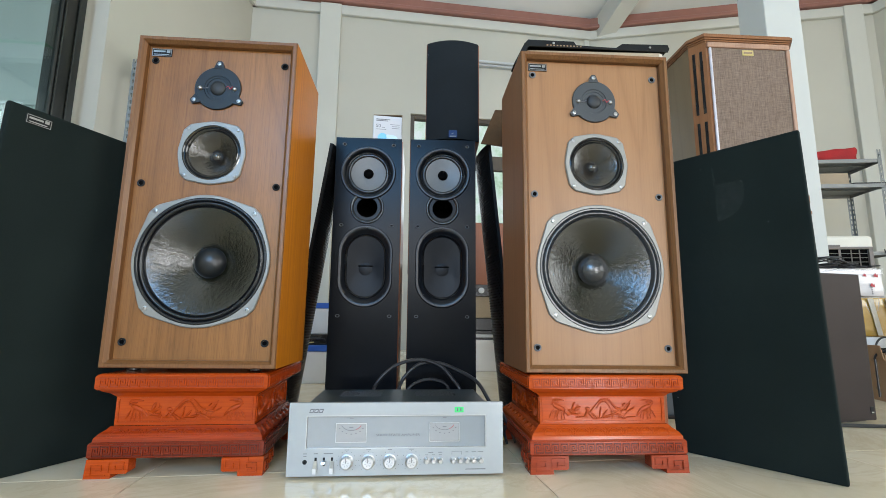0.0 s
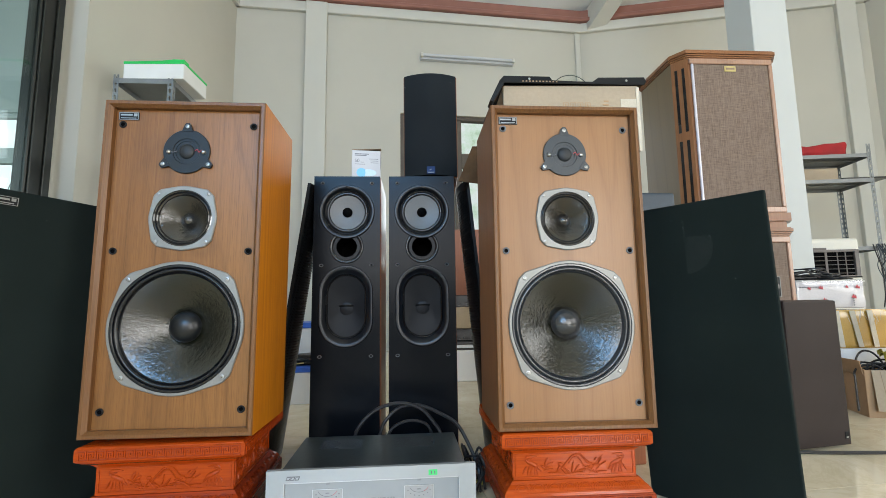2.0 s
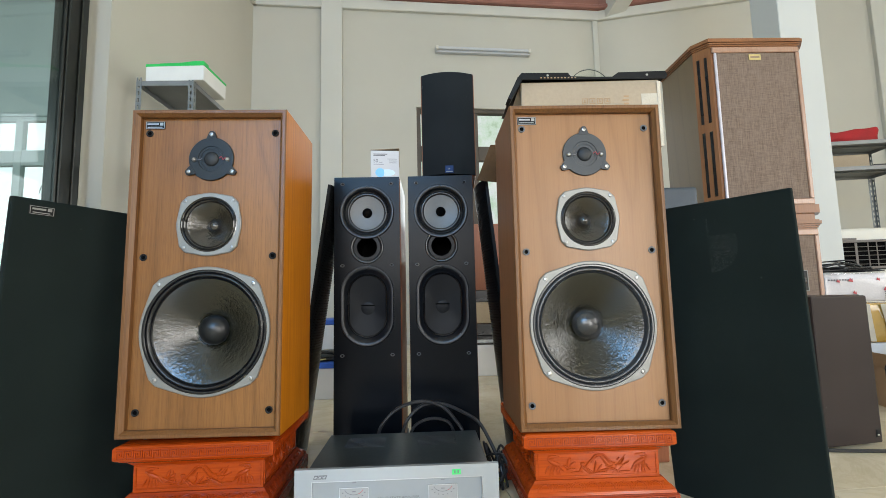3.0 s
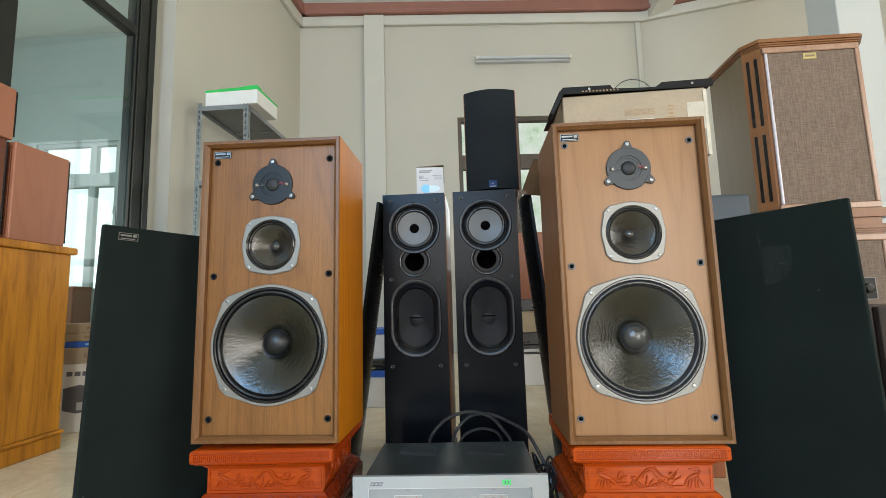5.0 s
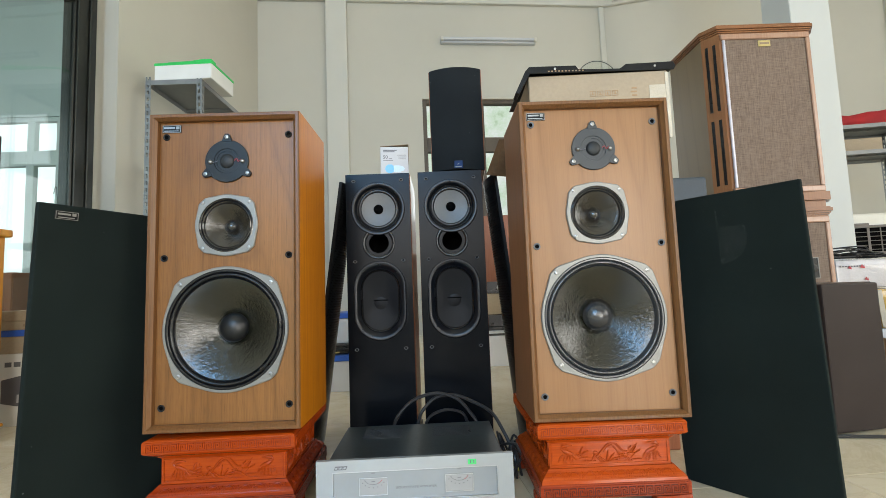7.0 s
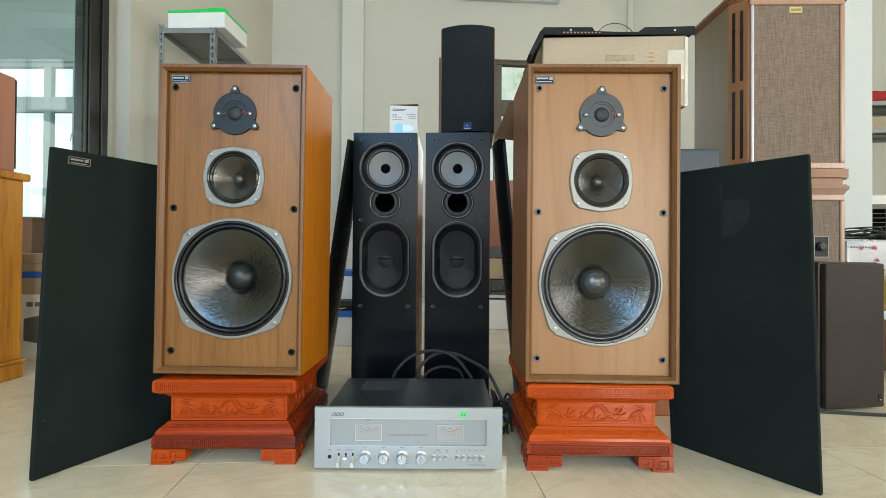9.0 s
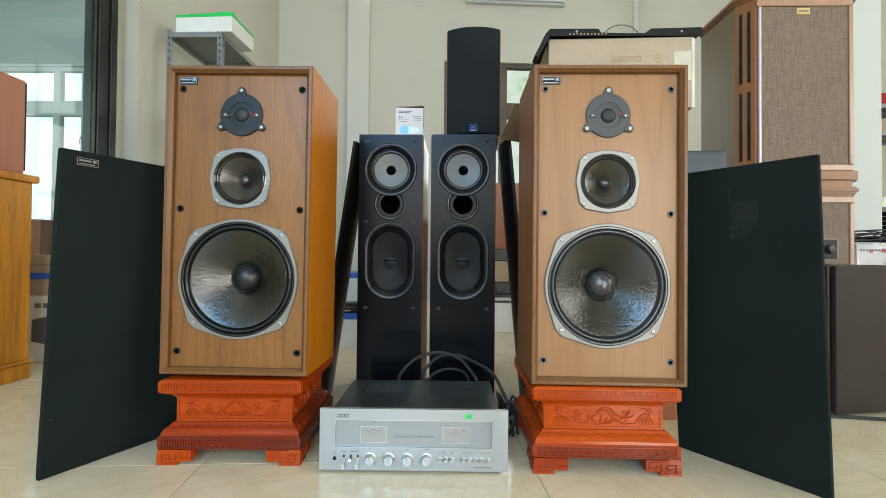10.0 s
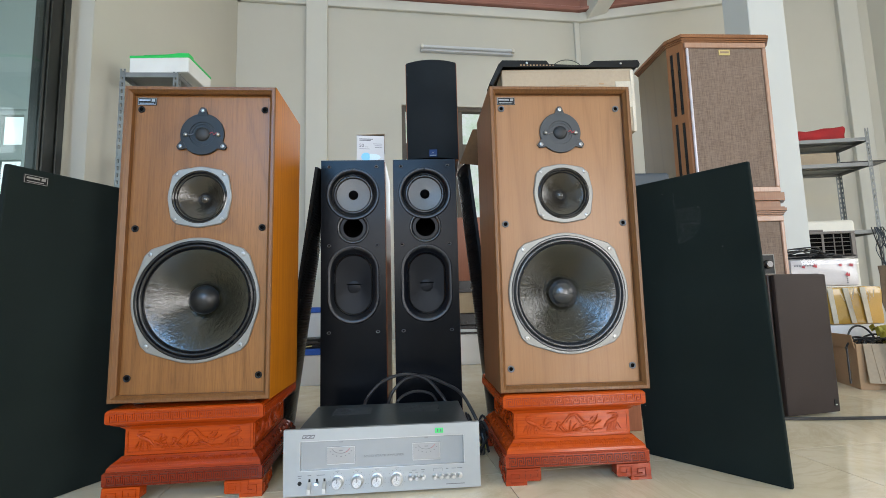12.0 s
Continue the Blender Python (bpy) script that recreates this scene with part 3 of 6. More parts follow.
for y0, y1 in ((1.97, 2.80), (0.70, 1.82)):
    part("transom", box((-0.045, y0, 2.46), (0.025, y1, 2.53), 0.005), ALU_DARK, screen)
    part("bottom_rail", box((-0.045, y0, 0), (0.025, y1, 0.09), 0.005), ALU_DARK, screen)
    for z0, z1 in ((0.09, 2.46), (2.53, 4.2)):
        g = part("pane", box((-0.006, y0, z0), (0.006, y1, z1)), TINTED, screen, "grey-green tinted glass")
        g.visible_shadow = False
part("head", box((-0.06, 0.55, 4.2), (0.03, 3.06, 4.29), 0.004), ALU_DARK, screen)


def casement(name, m, w, z0, z1, posts, bars, label, material=WIN_FRAME, half=0.045):
    """A window of several lights in an opening w wide."""
    win = base(name, m, label, "window", kind="structure")
    f = 0.05
    part("window_frame", box((0, 0.03, z0), (f, 0.11, z1), 0.004), material, win)
    part("window_frame", box((w - f, 0.03, z0), (w, 0.11, z1), 0.004), material, win)
    part("window_frame", box((f, 0.03, z0), (w - f, 0.11, z0 + f), 0.004), material, win)
    part("window_frame", box((f, 0.03, z1 - f), (w - f, 0.11, z1), 0.004), material, win)
    xs = [f] + [v for p in posts for v in (p - 0.045, p + 0.045)] + [w - f]
    zs = [z0 + f] + [v for p in bars for v in (p - half, p + half)] + [z1 - f]
    for p in posts:
        part("mullion", box((p - 0.045, 0.035, z0 + f), (p + 0.045, 0.105, z1 - f), 0.004), material, win)
    for a, c in zip(xs[::2], xs[1::2]):
        for p in bars:
            part("glazing_bar", box((a, 0.035, p - half), (c, 0.105, p + half), 0.004), material, win)
        for za, zb in zip(zs[::2], zs[1::2]):
            g = part("pane", box((a, 0.068, za), (c, 0.072, zb)), CLEAR, win)
            g.visible_shadow = False
    return win


casement("window_2", pose(A0[0], A0[1], 0, 0, 0, 4.75) @ pose(1.92, 0, 0), 1.83, 0.85, 2.82, (0.71, 1.36), (2.26,),
         "grey-brown framed casement window with daylight and leaves outside", OLD_FRAME, 0.09)
casement("window_3", pose(6.5, 1.0, 0, 0, 0, -90) @ pose(0.9, 0, 0), 4.4, 0.7, 3.3, (1.1, 2.2, 3.3), (2.4,), "grey framed window with daylight outside")
casement("window_4", pose(6.5, -5, 0, 0, 0, 180) @ pose(6.4, 0, 0), 2.2, 0.9, 3.4, (0.75, 1.45), (2.55,), "grey framed window with daylight outside")

casement("window_7", pose(-2.32, -5, 0, 0, 0, 90) @ pose(0.5, 0, 0), 1.8, 1.0, 3.2, (0.9,), (2.3,), "grey framed window with daylight outside")
# the room beyond the glazed screen
W5 = (0.75, 1.88, 2.785)
wall("wall_side_north", (-6.4, 5.42), (-2.46, 5.42), "white painted wall of the room beyond the glass", [(W5[0], W5[1], 0.83, W5[2])], material=SIDE_WALL)
wall("wall_side_west", (-6.4, -0.2), (-6.4, 5.42), "white painted wall of the room beyond the glass", [(1.3, 3.9, 0.9, 3.5)], material=SIDE_WALL)
# unseen window, added in the west wall for the first fill lamp
casement("window_6", pose(-6.4, -0.2, 0, 0, 0, 90) @ pose(1.3, 0, 0), 2.6, 0.9, 3.5, (0.87, 1.73), (2.5,), "white framed window of the room beyond the glass", COLUMN)
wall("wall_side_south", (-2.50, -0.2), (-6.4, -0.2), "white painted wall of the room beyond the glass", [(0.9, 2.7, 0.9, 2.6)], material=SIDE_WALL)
# unseen window, added in the south wall for the second fill lamp
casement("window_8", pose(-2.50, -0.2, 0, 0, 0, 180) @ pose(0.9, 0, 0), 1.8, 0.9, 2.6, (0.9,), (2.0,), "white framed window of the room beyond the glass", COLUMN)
tagged(link_mesh("ceiling_side", box((-6.6, -0.4, 4.292), (-2.62, 5.6, 4.40)), CEIL), "white ceiling of the room beyond the glass", "ceiling", kind="structure")
casement("window_5", pose(-6.4, 5.42, 0) @ pose(W5[0], 0, 0), W5[1] - W5[0], 0.83, W5[2], (0.77,), (2.28,), "white framed window of the room beyond the glass", SIDE_WALL, 0.0925)

bm = bmesh.new()
for x0, y0, x1, y1 in ((-6, 13, 13, 13), (16, 10, 16, -14), (14, -13, -14, -13), (-18, -12, -18, 13)):
    t = bmesh.new()
    vs = [t.verts.new(c) for c in ((x0, y0, -3), (x1, y1, -3), (x1, y1, 10), (x0, y0, 10))]
    t.faces.new(vs)
    merge(bm, t)
tagged(link_mesh("backdrop", bm, OUTDOORS), "pale sky and leaves outside the windows", "backdrop", kind="structure")
bm = bmesh.new()
bm.faces.new([bm.verts.new(c) for c in ((-18, 13, -3), (-6.02, 13, -3), (-6.02, 13, 10), (-18, 13, 10))])
tagged(link_mesh("backdrop", bm, BRIGHT_SKY), "bright overcast sky outside the side room", "backdrop", kind="structure")
bm = box((-60, -60, -0.5), (60, 60, -0.14))
tagged(link_mesh("ground", bm, plain("earth", (0.20, 0.17, 0.12), 0.9)), "bare earth outside the building", "ground", kind="structure")


# ---- the pair of three-way loudspeakers ----
def lobes(r, out, half, at=45):
    pts = circle(r, 120)
    for q4 in range(4):
        a = radians(at + 90 * q4)
        for s in (-half, half):
            pts.append((out * math.cos(a) - s * math.sin(a), out * math.sin(a) + s * math.cos(a)))
    return hull([(round(x, 6), round(z, 6)) for x, z in pts])


def screw_head(bm, x, y, z, r=0.0045):
    lathe([(0, 0.0018), (r * 0.35, 0.0018), (r * 0.4, 0.0008), (r * 0.5, 0.0024), (r * 0.85, 0.0020), (r, 0)], 14, pose(x, y, z), bm)


def socket(owner, x, y, z, r, ring, squash=1.0):
    """A grille peg socket: a rim round a dark hole."""
    at = pose(x, y, z) @ Matrix.Diagonal((1, 1, squash, 1))
    so = part("grille_socket", lathe([(r, 0.0), (r, 0.0020), (r * 0.82, 0.0030), (r * 0.60, 0.0024), (r * 0.55, 0.0006)], 20, at), ring, owner, smooth=35)
    part("peg_hole", lathe([(r * 0.56, 0.0008), (0, 0.0008)], 16, at), HOLE, so)


def big_speaker(m, baffle, label):
    W, H, D, T, R = 0.183, 0.765, 0.254, 0.016, 0.021
    sp = base("loudspeaker", m, label, "loudspeaker", "pair of large loudspeakers")
    # cabinet shell with a bevelled lip
    bm = bmesh.new()
    prof = [(0.0, 0.004, D), (0.0, 0.0, D - 0.004), (0.0, 0.0, 0.003), (0.002, 0.0, 0.0), (0.009, 0.0, 0.0), (T, 0.0, 0.009), (T, 0.0, R + 0.010)]
    loops = []
    for inset, _, y in prof:
        loops.append([bm.verts.new(c) for c in ((-W + inset, y, inset), (W - inset, y, inset), (W - inset, y, H - inset), (-W + inset, y, H - inset))])
    for a, c in zip(loops, loops[1:]):
        for k in range(4):
            bm.faces.new((a[k], a[(k + 1) % 4], c[(k + 1) % 4], c[k]))
    bm.faces.new(loops[0])
    body = part("cabinet", bm, CABINET_SHADED if baffle is WALNUT_R else CABINET, sp)
    body.data.materials.append(LIP_SHADED)
    for p in body.data.polygons:
        if p.center.y < 0.02 and abs(p.normal.x) < 0.99 and abs(p.normal.z) < 0.99 or p.center.y < 0.04 and abs(p.center.x) < W - 0.004 and 0.004 < p.center.z < H - 0.004:
            p.material_index = 1
    # baffle with three openings
    zw, zm, zt = 0.235, 0.487, 0.647
    iw = W - T - 0.0005
    bm = ring_plate(rect(-iw, iw, T - zw, 0.160), 0.143, R + 0.015, R, None, pose(0, 0, zw), 0)
    ring_plate(rect(-iw, iw, zw + 0.160 - zm, 0.088), 0.066, R + 0.015, R, bm, pose(0, 0, zm), 0)
    add_box(bm, (-iw, R, zm + 0.088), (iw, R + 0.015, H - T))
    bmesh.ops.remove_doubles(bm, verts=bm.verts, dist=0.00005)
    part("baffle", bm, baffle, sp)
    # woofer
    wf = part("woofer", ring_plate(lobes(0.1505, 0.1635, 0.012), 0.1435, R - 0.0005, R - 0.006, None, pose(0, 0, zw), 0.002), CAST, sp, "grey cast alloy woofer frame", 35)
    bm = lathe([(0.1440, 0.0005), (0.1438, 0.0045), (0.1415, 0.0060), (0.1385, 0.0060), (0.1370, 0.0045)], 72, pose(0, R, zw))
    part("gasket", bm, RUBBER_LIT if baffle is WALNUT_R else RUBBER, wf, "black gasket ring", 30)
    bm = lathe([(0.1370, 0.0045), (0.1362, 0.0020), (0.1345, 0.0032), (0.1325, 0.0062), (0.1300, 0.0068), (0.1275, 0.0050), (0.1262, 0.0010), (0.1250, -0.0005), (0.1235, 0.0012), (0.1218, -0.0015)], 72, pose(0, R, zw))
    part("surround", bm, RUBBER_LIT if baffle is WALNUT_R else RUBBER, wf, "black ridged surround", 60)
    prof = []
    for k in range(17):
        u = k / 16
        r = 0.1218 - u * (0.1218 - 0.032)
        prof.append((r, -0.0015 - 0.047 * (u ** 1.15)))
    part("cone", lathe(prof, 80, pose(0, R, zw)), DOPED, wf, "glossy doped dark paper cone", 60)
    cap = [(0.0365 * math.cos(a), -0.046 + 0.026 * math.sin(a)) for a in [radians(v) for v in (0, 12, 24, 36, 48, 60, 72, 82)]] + [(0, -0.020)]
    part("dust_cap", lathe(cap, 48, pose(0, R, zw)), CAP_GREY if baffle is WALNUT_R else CAP_BLACK, wf, "satin black dust cap", 60)
    for q4 in range(4):
        a = radians(45 + 90 * q4)
        bm = bmesh.new()
        screw_head(bm, 0.154 * math.cos(a), R - 0.006, zw + 0.154 * math.sin(a), 0.0055)
        part("screw", bm, STEEL, wf)
    # midrange
    md = part("midrange", ring_plate(lobes(0.0765, 0.0858, 0.010), 0.0665, R - 0.0005, R - 0.006, None, pose(0, 0, zm), 0.002), CAST, sp, "grey cast alloy midrange frame", 35)
    bm = lathe([(0.067, 0.0005), (0.0665, 0.0050), (0.0645, 0.0060), (0.0625, 0.0045), (0.0615, 0.0015), (0.0600, 0.0030), (0.0580, 0.0045), (0.0560, 0.0030), (0.0548, -0.0005), (0.0535, -0.0020)], 60, pose(0, R, zm))
    part("surround", bm, GLOSS_BLACK, md, "glossy black surround", 50)
    prof = [(0.0535 - u * 0.041, -0.0020 - 0.028 * u ** 1.15) for u in [k / 9 for k in range(10)]]
    part("cone", lathe(prof, 60, pose(0, R, zm)), MIDCONE, md, "brown doped cone", 60)
    cap = [(0.0145 * math.cos(a), -0.030 + 0.013 * math.sin(a)) for a in [radians(v) for v in (0, 18, 36, 54, 72, 84)]] + [(0, -0.017)]
    part("dust_cap", lathe(cap, 32, pose(0, R, zm)), GLOSS_BLACK, md, "small glossy dome", 60)
    for q4 in range(4):
        a = radians(45 + 90 * q4)
        bm = bmesh.new()
        screw_head(bm, 0.0795 * math.cos(a), R - 0.006, zm + 0.0795 * math.sin(a), 0.0042)
        part("screw", bm, STEEL, md)
    # tweeter
    bm = lathe([(0.0535, 0), (0.0535, 0.0045), (0.0525, 0.0055), (0.0315, 0.0055), (0.0305, 0.0040), (0.0255, 0.0040), (0.0250, 0.0030), (0.018, 0.0030)], 56, pose(0, R, zt))
    for a in (90, 212, 328):
        ca, sa = math.cos(radians(a)), math.sin(radians(a))
        o = [(-0.0125, 0.049), (0.0125, 0.049), (0.0068, 0.0655), (0.0040, 0.0690), (-0.0040, 0.0690), (-0.0068, 0.0655)]
        rot = pose(0, R, zt, 0, -(a - 90), 0)
        prism(o, -0.0001, -0.007, bm, rot)
    tw = part("tweeter", bm, TWEETER if baffle is WALNUT_R else TWEETER_DARK, sp, "grey-black tweeter plate with three lugs", 35)
    dome = [(0.0180 * math.cos(a), 0.0030 + 0.0078 * math.sin(a)) for a in [radians(v) for v in (0, 15, 30, 45, 60, 75, 85)]] + [(0, 0.0109)]
    part("dome", lathe(dome, 36, pose(0, R, zt)), DOME, tw, "soft black dome", 60)
    for a in (90, 212, 328):
        bm = bmesh.new()
        screw_head(bm, 0.0605 * math.cos(radians(a)), R - 0.007, zt + 0.0605 * math.sin(radians(a)), 0.0052)
        part("screw", bm, STEEL, tw)
    for x in (-0.0395, 0.0395):
        bm = bmesh.new()
        lathe([(0, 0.006), (0.003, 0.0056), (0.005, 0.003), (0.0055, 0)], 16, pose(x, R - 0.0055, zt - 0.002), bm)
        part("terminal", bm, STEEL, tw, smooth=50)
    part("lead_wire", tube([(0.020, R - 0.008, zt), (0.026, R - 0.009, zt + 0.004), (0.030, R - 0.009, zt - 0.003), (0.036, R - 0.009, zt + 0.003)], 0.0008, 5), RED_INK, tw, "thin red lead wire")
    part("lead_wire", tube([(-0.020, R - 0.008, zt), (-0.026, R - 0.009, zt - 0.003), (-0.036, R - 0.009, zt - 0.004)], 0.0008, 5), INK, tw)
    # grille sockets and badge
    for z in (0.712, 0.4095, 0.0535):
        for x in (-0.151, 0.151):
            socket(sp, x, R, z, 0.0085, SOCKET if baffle is WALNUT_R else BLACK)
    plate = part("badge", box((-0.161, R - 0.0025, 0.723), (-0.115, R - 0.0001, 0.742), 0.0005), BLACK, sp, "small silver and black name plate")
    bm = bmesh.new()
    for x0, x1, z0, z1 in ((-0.160, -0.116, 0.7405, 0.7415), (-0.160, -0.116, 0.7235, 0.7245), (-0.160, -0.159, 0.7235, 0.7415), (-0.117, -0.116, 0.7235, 0.7415),
                           (-0.157, -0.130, 0.7335, 0.7375), (-0.127, -0.119, 0.732, 0.739), (-0.156, -0.121, 0.7268, 0.7285)):
        add_box(bm, (x0, R - 0.0030, z0), (x1, R - 0.0026, z1))
    part("badge_print", bm, STEEL, plate)
    for x in (-0.13, 0.13):
        for y in (0.04, D - 0.04):
            part("foot", lathe([(0.014, 0), (0.014, 0.006), (0.011, 0.008), (0, 0.008)], 20, pose(x, y, 0.0, 90)), RUBBER, sp)
    return sp


STAND_H = 0.204
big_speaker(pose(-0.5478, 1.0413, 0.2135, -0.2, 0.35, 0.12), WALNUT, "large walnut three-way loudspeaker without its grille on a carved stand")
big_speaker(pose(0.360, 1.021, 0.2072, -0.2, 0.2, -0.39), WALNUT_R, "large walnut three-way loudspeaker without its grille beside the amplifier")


# ---- carved stands ----
def loft(steps, cy, bm=None):
    """A square moulding through (half width, height) steps."""
    t = bmesh.new()
    loops = [[t.verts.new((sx * h, cy + sy * h, z)) for sx, sy in ((-1, -1), (1, -1), (1, 1), (-1, 1))] for h, z in steps]
    for a, c in zip(loops, loops[1:]):
        for k in range(4):
            t.faces.new((a[k], a[(k + 1) % 4], c[(k + 1) % 4], c[k]))
    t.faces.new(loops[0])
    t.faces.new(loops[-1])
    if bm is None:
        bm = bmesh.new()
    merge(bm, t)
    return bm


def blob(bm, x, z, a, c, ang, h, y=0.0):
    """A low carved leaf: half an ellipsoid on the plane y."""
    t = bmesh.new()
    n = 10
    rings = [[t.verts.new((f * a * math.cos(2 * math.pi * k / n), y - h * math.sqrt(max(0, 1 - f * f)), f * c * math.sin(2 * math.pi * k / n))) for k in range(n)] for f in (1.0, 0.8, 0.45)]
    tip = t.verts.new((0, y - h, 0))
    for p, q in zip(rings, rings[1:]):
        for k in range(n):
            t.faces.new((p[k], p[(k + 1) % n], q[(k + 1) % n], q[k]))
    for k in range(n):
        t.faces.new((rings[-1][k], rings[-1][(k + 1) % n], tip))
    merge(bm, t, pose(x, 0, z, 0, -ang, 0))


def fret(bm, w, z0, z1, y, m, units=17):
    """Raised key-pattern bars along one side."""
    h = z1 - z0
    u = 2 * w / units
    b = 0.0027
    key = (((0.10, 0.0), (0.10, 0.82)), ((0.10, 0.82), (0.62, 0.82)), ((0.62, 0.82), (0.62, 0.36)), ((0.62, 0.36), (0.34, 0.36)), ((0.34, 0.36), (0.34, 0.58)),
           ((0.86, 0.18), (0.86, 1.0)), ((0.86, 0.18), (0.34, 0.18)))
    t = bmesh.new()
    for k in range(units):
        for (xa, za), (xb, zb) in key:
            x0, x1 = -w + u * (k + min(xa, xb)), -w + u * (k + max(xa, xb))
            a, c = z0 + h * min(za, zb), z0 + h * max(za, zb)
            lift = 0.0021 if za == zb else 0.0023
            add_box(t, (x0 - b / 2, y - lift, a - b / 2), (x1 + b / 2, y + 0.0004, c + b / 2))
    for z in (z0 - 0.002, z1 + 0.002):
        add_box(t, (-w, y - 0.0019, z - b / 2), (w, y + 0.0004, z + b / 2))
    merge(bm, t, m)


def carving(bm, m):
    """Two cranes, a hump-backed hill and lilies in low relief."""
    t = bmesh.new()
    for s in (-1, 1):
        x = s * 0.098
        blob(t, x, 0.130, 0.017, 0.0055, s * 24, 0.004)
        blob(t, x - s * 0.014, 0.121, 0.011, 0.003, s * 52, 0.003)
        blob(t, x + s * 0.010, 0.140, 0.010, 0.0026, s * -15, 0.003)
        blob(t, x + s * 0.002, 0.1465, 0.014, 0.0022, s * 5, 0.003)
        for k, dx in enumerate((-0.011, -0.004, 0.004, 0.010)):
            blob(t, x + dx, 0.114, 0.0013, 0.010, (k - 1.5) * 9, 0.0022)
        blob(t, x + s * 0.019, 0.117, 0.010, 0.0022, s * -62, 0.0025)
        for k in range(5):
            tube([(x - 0.013 + 0.006 * k, -0.0030, 0.1275 + 0.001 * k), (x - 0.015 + 0.0065 * k, -0.0032, 0.1225), (x - 0.016 + 0.0070 * k, -0.0012, 0.1165)], 0.0008, 4, t)
        tube([(x + s * 0.012, -0.002, 0.136), (x + s * 0.017, -0.003, 0.1425), (x + s * 0.012, -0.0030, 0.1475), (x + s * 0.006, -0.0015, 0.1460)], 0.0011, 5, t)
        for k in (-1, 1):
            tube([(x + 0.004 * k, -0.0012, 0.115), (x + 0.006 * k, -0.0016, 0.1085), (x + 0.009 * k, -0.0008, 0.1050)], 0.0007, 4, t)
    pts = [(-0.030, 0.118), (-0.016, 0.134), (-0.004, 0.146), (0.010, 0.149), (0.020, 0.141), (0.030, 0.130), (0.040, 0.128)]
    tube([(x, -0.0012, z) for x, z in pts], 0.0026, 6, t)
    tube([(x * 0.8 - 0.002, -0.001, z - 0.006) for x, z in pts[1:]], 0.0018, 6, t)
    for x0, z0, x1, z1 in ((-0.052, 0.106, -0.066, 0.128), (-0.046, 0.106, -0.056, 0.140), (0.020, 0.106, 0.036, 0.124), (0.034, 0.106, 0.066, 0.146), (0.044, 0.106, 0.072, 0.132), (-0.016, 0.106, -0.030, 0.122), (-0.006, 0.106, -0.002, 0.128)):
        tube([(x0, -0.0008, z0), ((x0 + x1) / 2 - 0.002, -0.0018, (z0 + z1) / 2 + 0.002), (x1, -0.0010, z1)], 0.0009, 4, t)
    rnd = random.Random(4)
    for x, z, a, c, g in ((-0.066, 0.134, 0.010, 0.0045, 70), (-0.058, 0.128, 0.010, 0.004, 35), (-0.072, 0.122, 0.009, 0.0035, -30), (-0.062, 0.117, 0.012, 0.0026, 12),
                          (-0.034, 0.128, 0.006, 0.005, 0), (-0.038, 0.118, 0.012, 0.003, 62), (-0.028, 0.115, 0.014, 0.003, -55), (-0.018, 0.113, 0.013, 0.0026, -40),
                          (-0.006, 0.120, 0.015, 0.0024, 75), (0.004, 0.117, 0.012, 0.003, 55), (0.016, 0.114, 0.016, 0.0028, 12), (0.030, 0.117, 0.015, 0.0032, -18),
                          (0.042, 0.112, 0.013, 0.003, -28), (0.050, 0.124, 0.011, 0.0024, 4), (0.058, 0.132, 0.009, 0.0018, 60), (0.064, 0.126, 0.010, 0.0018, 22),
                          (0.048, 0.137, 0.005, 0.002, 40), (0.0, 0.1085, 0.02, 0.0018, 2), (-0.048, 0.110, 0.016, 0.0018, -4), (0.062, 0.110, 0.014, 0.0018, 6)):
        blob(t, x, z, a, c * 0.85, g + rnd.uniform(-6, 6), 0.0042)
    merge(bm, t, m)


